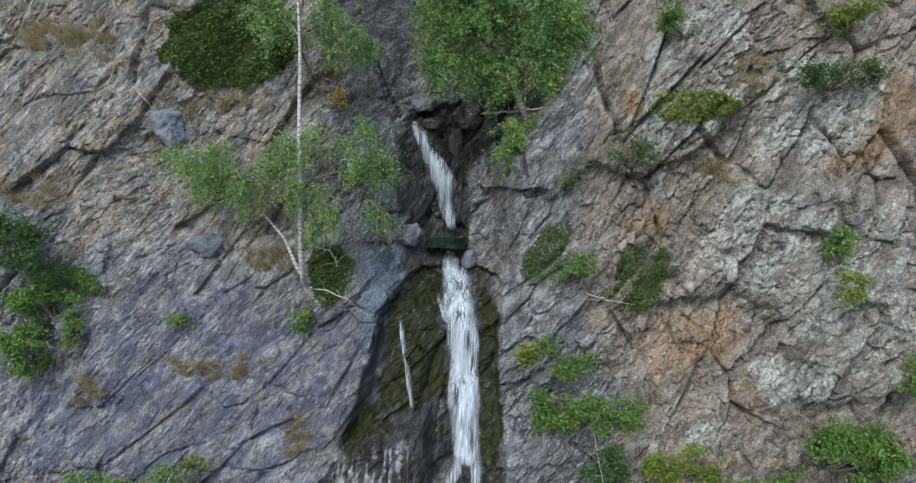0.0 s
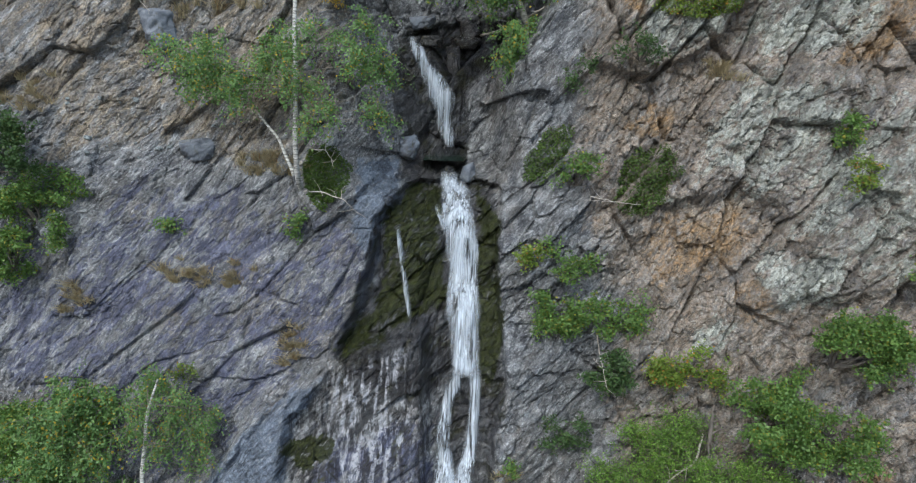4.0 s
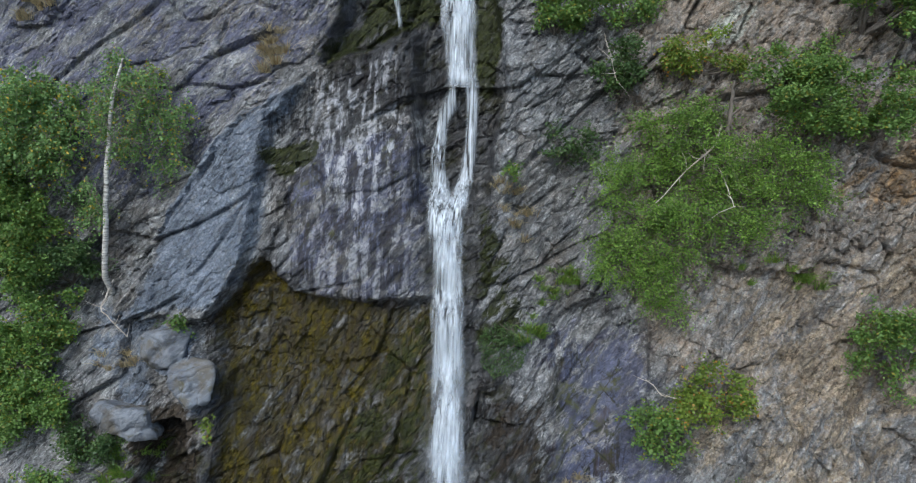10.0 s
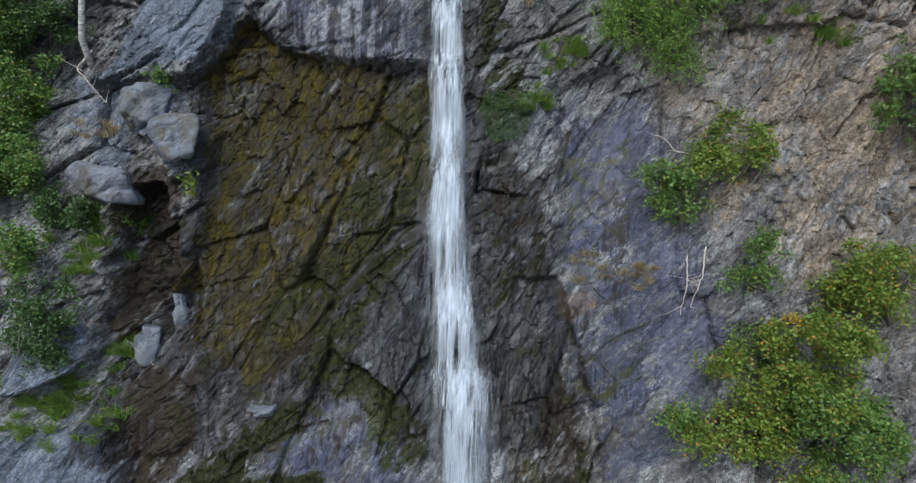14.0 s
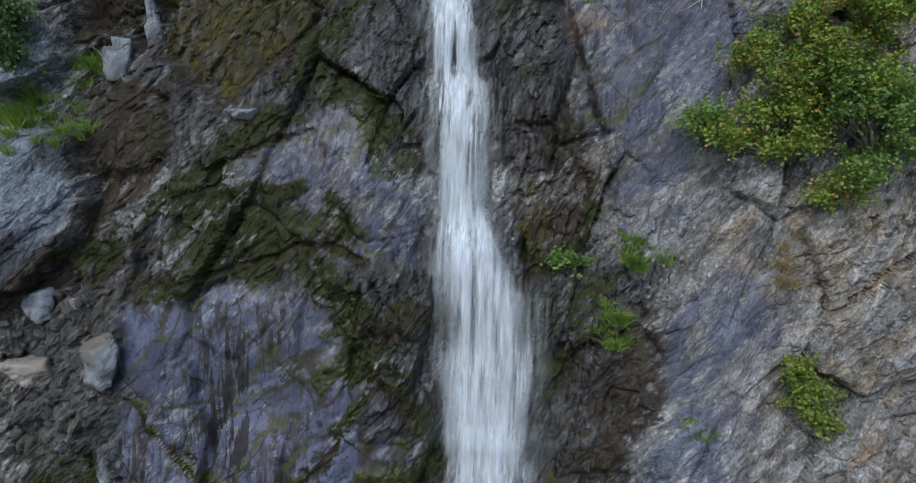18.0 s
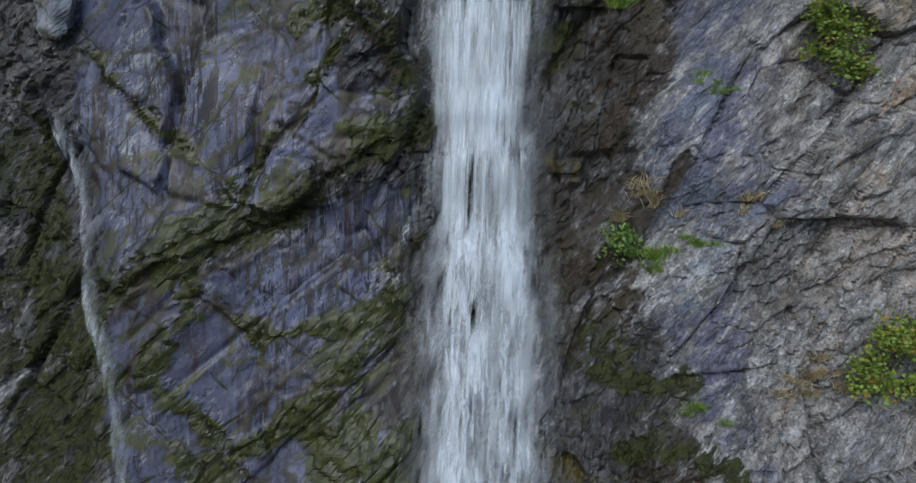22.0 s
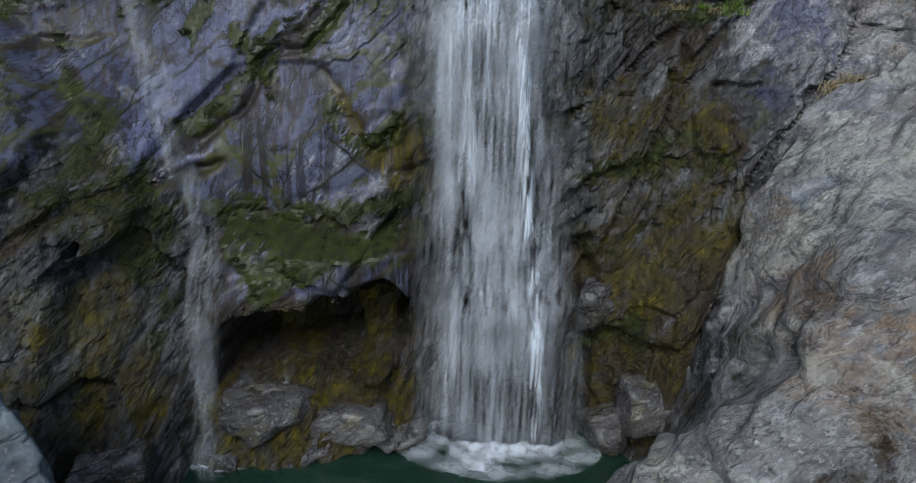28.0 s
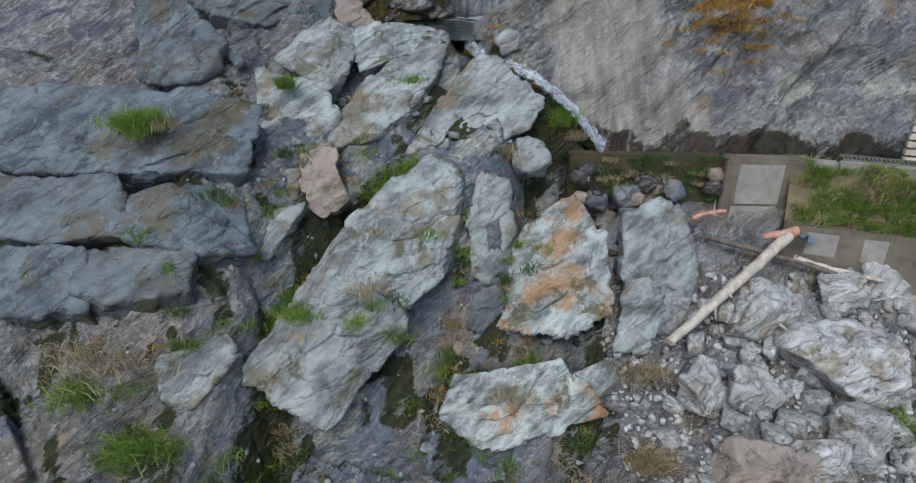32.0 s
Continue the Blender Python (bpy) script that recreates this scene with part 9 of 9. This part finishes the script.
dead_branch(36, [(2.35, 38.12), (2.47, 37.52), (2.69, 36.74)], "bare pale twigs in a dark shrub", 0.02, 0.7)
dead_branch(37, [(4.46, 26.27), (4.35, 25.61), (4.25, 24.95)], "dry grey roots hanging from the slope", 0.02, 0.3)
dead_branch(38, [(4.83, 26.53), (4.65, 25.87), (4.43, 25.22)], "dry grey roots hanging from the slope", 0.02, 0.3)
dead_branch(39, [(-7.01, 42.15), (-6.24, 42.21), (-5.48, 42.03), (-5.17, 41.65)], "bare pale branch by the birch", 0.022, 0.5)
dead_branch(40, [(-6.91, 43.42), (-6.23, 43.49), (-5.87, 43.15)], "bare pale branch by the birch", 0.018, 0.5)
dead_branch(41, [(1.84, 42.33), (2.57, 42.22), (3.39, 42.18)], "bare pale branch on the pale cliff", 0.018, 0.4)
dead_branch(42, [(-2.24, 47.52), (-1.05, 47.68), (0.28, 47.98)], "fallen grey log across the gully", 0.06, 0.3)
dead_branch(43, [(-12.91, 48.33), (-12.43, 48.06), (-11.95, 47.50)], "bare grey twigs on the slope", 0.015, 0.4)
dead_branch(44, [(-8.61, 23.21), (-8.99, 23.60), (-9.22, 23.94)], "dry twigs on the ledge", 0.012, 0.3)
shrub(60, (-6.43, 48.27, 0.91, 0.62), YELLOW_LEAF, "few yellow birch leaves on a twig", dense=0.3)
shrub(61, (0.70, 47.87, 0.47, 0.78), YELLOW_LEAF, "few yellow leaves on a birch twig", dense=0.8, back=22.9)
shrub(62, (-3.50, 51.75, 0.62, 1.30), YELLOW_LEAF, "few yellow leaves on a birch twig", dense=0.8, back=23.0)

ivy(71, (-10.03, 49.91, 4.11, 3.24), "dense green juniper mat hanging over the slope", size=0.08, dense=1.5)
ivy(72, (-6.31, 42.68, 1.36, 1.94), "dense green creeper mat beside the birch", dense=1.5)
ivy(73, (0.59, 43.52, 1.13, 1.88), "green creeper on the rock face", dense=0.9, lean=0.5)
ivy(74, (3.64, 42.84, 1.73, 2.11), "green creeper on the rock face", dense=0.9, lean=0.3)
ivy(75, (4.84, 48.16, 2.60, 1.00), "yellow-green mat of plants on a ledge", BRIGHT_LEAF, dense=0.9)
ivy(76, (-0.13, 29.53, 1.35, 1.35), "dark moss cushion beside the falls", DARK_LEAF, 0.04, 2.0)
ivy(77, (-14.82, 42.13, 2.36, 1.29), "green mat of plants on the rock", GREEN_LEAF, dense=0.7)
ivy(78, (5.90, 24.22, 1.45, 1.29), "thin green creeper below the slope", GREEN_LEAF, dense=0.5)

tufts = []


def grass_spot(*row):
    """One patch of grass on the cliff."""
    tufts.append(row)


grass_spot((0.90, 30.20, 0.86, 1.03), GRASS, "green grass tuft over the moss cushion")
grass_spot((1.54, 31.17, 1.90, 0.80), GRASS, "grass hanging on a ledge")
grass_spot((7.16, 31.96, 2.13, 1.06), GRASS, "thin green grass on the dry slope")
grass_spot((-0.09, 33.92, 0.83, 0.67), DRY_GRASS, "pale grass beside the falls")
grass_spot((0.03, 32.96, 0.60, 0.83), DRY_GRASS, "pale grass beside the falls")
grass_spot((-10.47, 26.55, 2.26, 1.39), GRASS, "long green grass hanging from the ledge")
grass_spot((-10.79, 22.45, 1.99, 1.27), GRASS, "long green grass on the blue rock")
grass_spot((-10.63, 28.96, 1.06, 0.70), DRY_GRASS, "dry grass on a ledge")
grass_spot((3.13, 25.71, 2.22, 0.64), DRY_GRASS, "strip of dry grass on a ledge")
grass_spot((2.25, 25.74, 0.64, 0.64), DRY_GRASS, "dry grass on a ledge")
grass_spot((-10.74, 22.49, 1.81, 0.99), GRASS, "long green grass on the blue rock")
grass_spot((-9.64, 22.13, 0.79, 0.57), GRASS, "green grass on the blue rock")
grass_spot((-9.56, 23.59, 0.96, 0.96), GRASS, "fern-like grass in the dark gully")
grass_spot((3.23, 19.65, 0.99, 0.85), GRASS, "green grass on the wet ledge")
grass_spot((2.70, 18.24, 0.72, 1.01), GRASS, "green grass on the wet ledge")
grass_spot((3.09, 20.01, 0.85, 0.51), GRASS, "green grass on the wet ledge")
grass_spot((6.36, 19.62, 1.75, 0.87), DRY_GRASS, "dry grass on the slope")
grass_spot((3.53, 12.67, 0.75, 0.75), GRASS, "green grass in a rock crack")
grass_spot((4.32, 13.17, 0.75, 0.37), GRASS, "green grass in a rock crack")
grass_spot((2.69, 17.92, 0.79, 0.66), GRASS, "grass on the wet ledge")
grass_spot((5.39, 13.92, 0.71, 0.55), DRY_GRASS, "round tuft of dry grass")
grass_spot((3.56, 13.99, 0.75, 0.75), DRY_GRASS, "dry grass in a rock crack")
grass_spot((4.47, 16.14, 0.63, 0.38), GRASS, "small grass tuft on bare rock")
grass_spot((6.93, 10.70, 2.15, 0.54), DRY_GRASS, "dry grass under the bright bush")
grass_spot((4.34, 7.02, 0.86, 0.37), GRASS, "green grass hanging on a wet ledge")
grass_spot((3.26, 7.06, 1.25, 0.35), DRY_GRASS, "dry grass hanging on a wet ledge")
grass_spot((5.05, 7.79, 0.66, 0.55), GRASS, "green grass in a rock crack")
grass_spot((6.40, 7.86, 1.96, 0.39), DRY_GRASS, "strip of dry grass on a ledge")
grass_spot((4.28, 10.19, 0.56, 0.45), GRASS, "green grass in a rock crack")
grass_spot((6.01, 5.69, 0.57, 0.57), DRY_GRASS, "tuft of dry grass")
grass_spot((5.49, 5.15, 0.68, 0.41), DRY_GRASS, "tuft of dry grass")
grass_spot((6.76, 10.85, 1.70, 0.49), DRY_GRASS, "dry grass under the bright bush")
grass_spot((-14.99, 49.98, 4.42, 1.39), DRY_GRASS, "dry straw-coloured grass on the slope")
grass_spot((-10.36, 48.00, 3.39, 0.85), DRY_GRASS, "dry straw-coloured grass on the slope")
grass_spot((-16.09, 45.10, 2.52, 1.38), DRY_GRASS, "dry straw-coloured grass on the slope")
grass_spot((-8.25, 43.01, 2.40, 1.40), DRY_GRASS, "dry grass under the birch")
grass_spot((-17.05, 50.33, 2.20, 1.71), DRY_GRASS, "dry straw-coloured grass on the slope")
grass_spot((-4.81, 50.49, 1.01, 1.01), DRY_GRASS, "dry grass beside the gully")
grass_spot((5.73, 46.26, 1.17, 0.78), DRY_GRASS, "dry grass on pale rock")
grass_spot((6.61, 49.25, 1.62, 1.42), DRY_GRASS, "dry grass on pale rock")
grass_spot((-14.14, 38.97, 1.13, 0.90), DRY_GRASS, "small dry grass tuft")
grass_spot((-9.91, 39.58, 2.69, 0.83), DRY_GRASS, "dry grass on a ledge")
grass_spot((-7.07, 37.64, 1.01, 1.21), DRY_GRASS, "dry grass on the rock face")
grass_spot((6.00, 5.97, 0.71, 0.47), DRY_GRASS, "tuft of dry grass on pale rock")
for n, (spot, leaf, label) in enumerate(tufts):
    face_tuft(1100 + n, spot, leaf, label, 0.6 if "slope" in label or "birch" in label else 1.0)

low_tufts = []


def low_spot(*row):
    """One tuft among the rocks."""
    low_tufts.append(row)


low_spot((1.75, 1.05, 0.75, 0.9), GRASS, "green grass tuft growing on the big tan rock")
low_spot((-6.01, 2.59, 0.97, 0.65), GRASS, "green grass on the blue-grey boulder")
low_spot((-6.52, 1.87, 0.64, 0.54), DRY_GRASS, "yellowish grass on the blue-grey boulder")
low_spot((-3.76, -0.62, 0.33, 0.49), GRASS, "green weeds between grey rocks")
low_spot((-4.86, -1.32, 0.76, 0.76), GRASS, "green weeds between grey rocks")
low_spot((-5.76, -3.13, 1.08, 0.59), GRASS, "green weeds on blue-grey rock")
low_spot((-4.93, -1.26, 0.62, 0.93), GRASS, "tall green weeds between grey rocks")
low_spot((-3.76, -0.71, 0.37, 0.51), GRASS, "green weeds between grey rocks")
low_spot((-5.73, -1.38, 0.74, 0.42), GRASS, "green weeds between grey rocks")
low_spot((-7.40, 1.84, 1.61, 0.94), GRASS, "green grass on the blue-grey boulder")
low_spot((-4.86, -2.03, 0.36, 0.26), GRASS, "small green tuft between rocks")
low_spot((-1.16, -1.68, 0.56, 0.37), GRASS, "bright green moss cushion")
low_spot((-1.49, -1.24, 0.76, 1.04), GRASS, "green moss in the rock cleft")
low_spot((2.14, -0.00, 0.65, 0.75), GRASS, "green grass beside the stream")
low_spot((1.88, -0.84, 0.95, 0.64), DRY_GRASS, "yellow-brown grass below the stream")
low_spot((2.42, -0.11, 0.65, 0.43), DRY_GRASS, "yellow-brown grass below the stream")
low_spot((-5.13, -6.00, 1.16, 1.37), GRASS, "tall green weeds between boulders")
low_spot((-6.23, -5.64, 1.23, 0.56), GRASS, "green weeds between boulders")
low_spot((-6.04, -5.04, 2.47, 0.56), DRY_GRASS, "yellow grass hanging over blue rock")
low_spot((0.68, -6.76, 1.77, 0.65), GRASS, "green grass with small white flowers")
low_spot((2.41, -6.00, 0.92, 0.61), DRY_GRASS, "yellow-brown grass by the rocks")
low_spot((3.34, -5.67, 0.74, 1.06), DRY_GRASS, "yellow-brown grass by the rubble")
low_spot((-3.91, -7.30, 0.66, 0.57), DRY_GRASS, "yellow moss among dark stones")
low_spot((-5.81, -7.33, 1.74, 0.92), GRASS, "dark green bush between rocks")
low_spot((8.00, -4.76, 0.77, 0.90), GRASS, "green weeds on the rubble")
low_spot((6.62, -4.05, 0.50, 0.38), GRASS, "small green tuft on the rubble")
low_spot((6.95, -4.93, 0.61, 0.37), GRASS, "small green tuft on the rubble")
low_spot((3.53, -3.79, 1.06, 0.59), DRY_GRASS, "orange-brown dry grass between rocks")
low_spot((1.01, -4.79, 0.93, 0.37), DRY_GRASS, "orange-brown dry grass between rocks")
low_spot((-0.86, -1.53, 0.72, 0.48), GRASS, "green moss between rocks")
low_spot((-1.60, -1.29, 0.86, 1.10), GRASS, "green moss in the rock cleft")
low_spot((7.75, 0.15, 1.96, 0.60), GRASS, "green grass strip by the channel")
low_spot((9.19, 0.09, 1.41, 0.94), GRASS, "green grass strip by the channel")
for n, ((x, y, w, h), leaf, label) in enumerate(low_tufts):
    tuft(1200 + n, (x, y, top_at(x, y) - 0.05), w * 0.85, min(0.55, max(0.25, h * 0.7)), leaf, label, d=w * 0.7, dense=2.2)


def turf(label, leaf, spots, seed):
    """Grass and moss too much to count: many small tufts as one."""
    rnd = np.random.RandomState(seed)
    pieces = []
    for (x, y, z), w, h in spots:
        v, f = blades(rnd, int(40 + 420 * w * max(h, 0.25)), w, h, w)
        pieces.append((v + [x, y, z], f))
    v, f = joined(pieces)
    tagged(new("turf", mesh_of("turf", v, f, leaf)), label, "grass", kind="stuff")


MOSS = leaf_material("dark_wet_moss", (0.022, 0.03, 0.008), (0.05, 0.058, 0.014), (0.1, 0.085, 0.02), 0.15)
rnd_moss = random.Random(8)
for n, (width, line) in enumerate(LEDGES):
    spots = []
    for (ax, az), (bx, bz) in zip(line, line[1:]):
        for _ in range(int(9 * math.hypot(bx - ax, bz - az) * (0.5 + 3 * width))):
            k = rnd_moss.random()
            mx, mz = ax + (bx - ax) * k + rnd_moss.gauss(0, 0.4 * width), az + (bz - az) * k + rnd_moss.gauss(0, 0.45 * width)
            spots.append(((mx, face(mx, mz) + 0.03, mz - 0.04), 0.16, rnd_moss.uniform(0.06, 0.14)))
    turf("dark wet moss hanging from a slate ledge", MOSS, spots, 50 + n)

rnd_low = random.Random(5)
draw = rnd_low.uniform
spots = []
for n in range(110):
    k = draw(0, 1)
    spots.append((pose(7.3, -0.65, 0, 0, 0, -18) @ Vector((draw(0, 2.7), -0.8 + 0.68 * k, -3.22 + 1.05 * k)), 0.35, 0.3))
turf("long green grass on the bench above the low wall", GRASS, spots[:85], 1)
turf("long dry grass on the bench above the low wall", DRY_GRASS, spots[85:], 2)
spots = []
for n in range(290):
    gx, gy = draw(-6.2, 2.6), draw(-6.0, -0.2)
    here = [(top_at(gx + i * 0.18, gy + j * 0.18), gx + i * 0.18, gy + j * 0.18) for i in (-2, -1, 0, 1, 2) for j in (-2, -1, 0, 1, 2)]
    gz, gx, gy = min(here)
    spots.append(((gx, gy - 0.05, gz), draw(0.25, 0.6), draw(0.16, 0.34)))
turf("green weeds and moss in the gaps between rocks", GRASS, spots[:110], 3)
turf("yellowed grass in the gaps between rocks", DRY_GRASS, spots[110:165], 4)
turf("dark green moss in the gaps between rocks", DARK_LEAF, spots[165:220], 5)
turf("ochre dry moss in the gaps between rocks", RUST_GRASS, [(p, w, 0.1) for p, w, h in spots[220:]], 11)
spots = []
for n in range(240):
    k = draw(0, 1)
    at = bank_face(5.4 + 2.1 * k + rnd_low.gauss(0, 0.55), 0.3 + 2.2 * k + rnd_low.gauss(0, 0.5))
    spots.append(((at[0], at[1] + 0.03, at[2] - 0.03), 0.4, 0.16))
turf("orange-brown dry grass and moss on the tan rock", RUST_GRASS, spots, 6)
spots = [((x, -0.78 - 0.4 * max(0, -2.5 - z), z), 0.3, 0.14) for x, z in ((draw(2.4, 5.5), draw(-3.0, -2.1)) for n in range(50))]
turf("green moss clinging to the weir", DARK_LEAF, spots[:30], 7)
turf("brown moss clinging to the weir", DRY_GRASS, spots[30:], 8)
spots = []
for n in range(60):
    k = draw(1, 5.6)
    a, b = STREAM[int(k)], STREAM[int(k) + 1]
    sx, sy = a[0] + (b[0] - a[0]) * (k % 1) + draw(-0.1, 0.3), a[1] + (b[1] - a[1]) * (k % 1) + draw(0.12, 0.35)
    spots.append(((sx, sy, floor_at(sx, sy) + draw(0.0, 0.25)), 0.3, 0.12))
turf("brown moss on the bank of the stream", RUST_GRASS, spots[:18], 9)
turf("dark green moss on the bank of the stream", DARK_LEAF, spots[18:], 10)
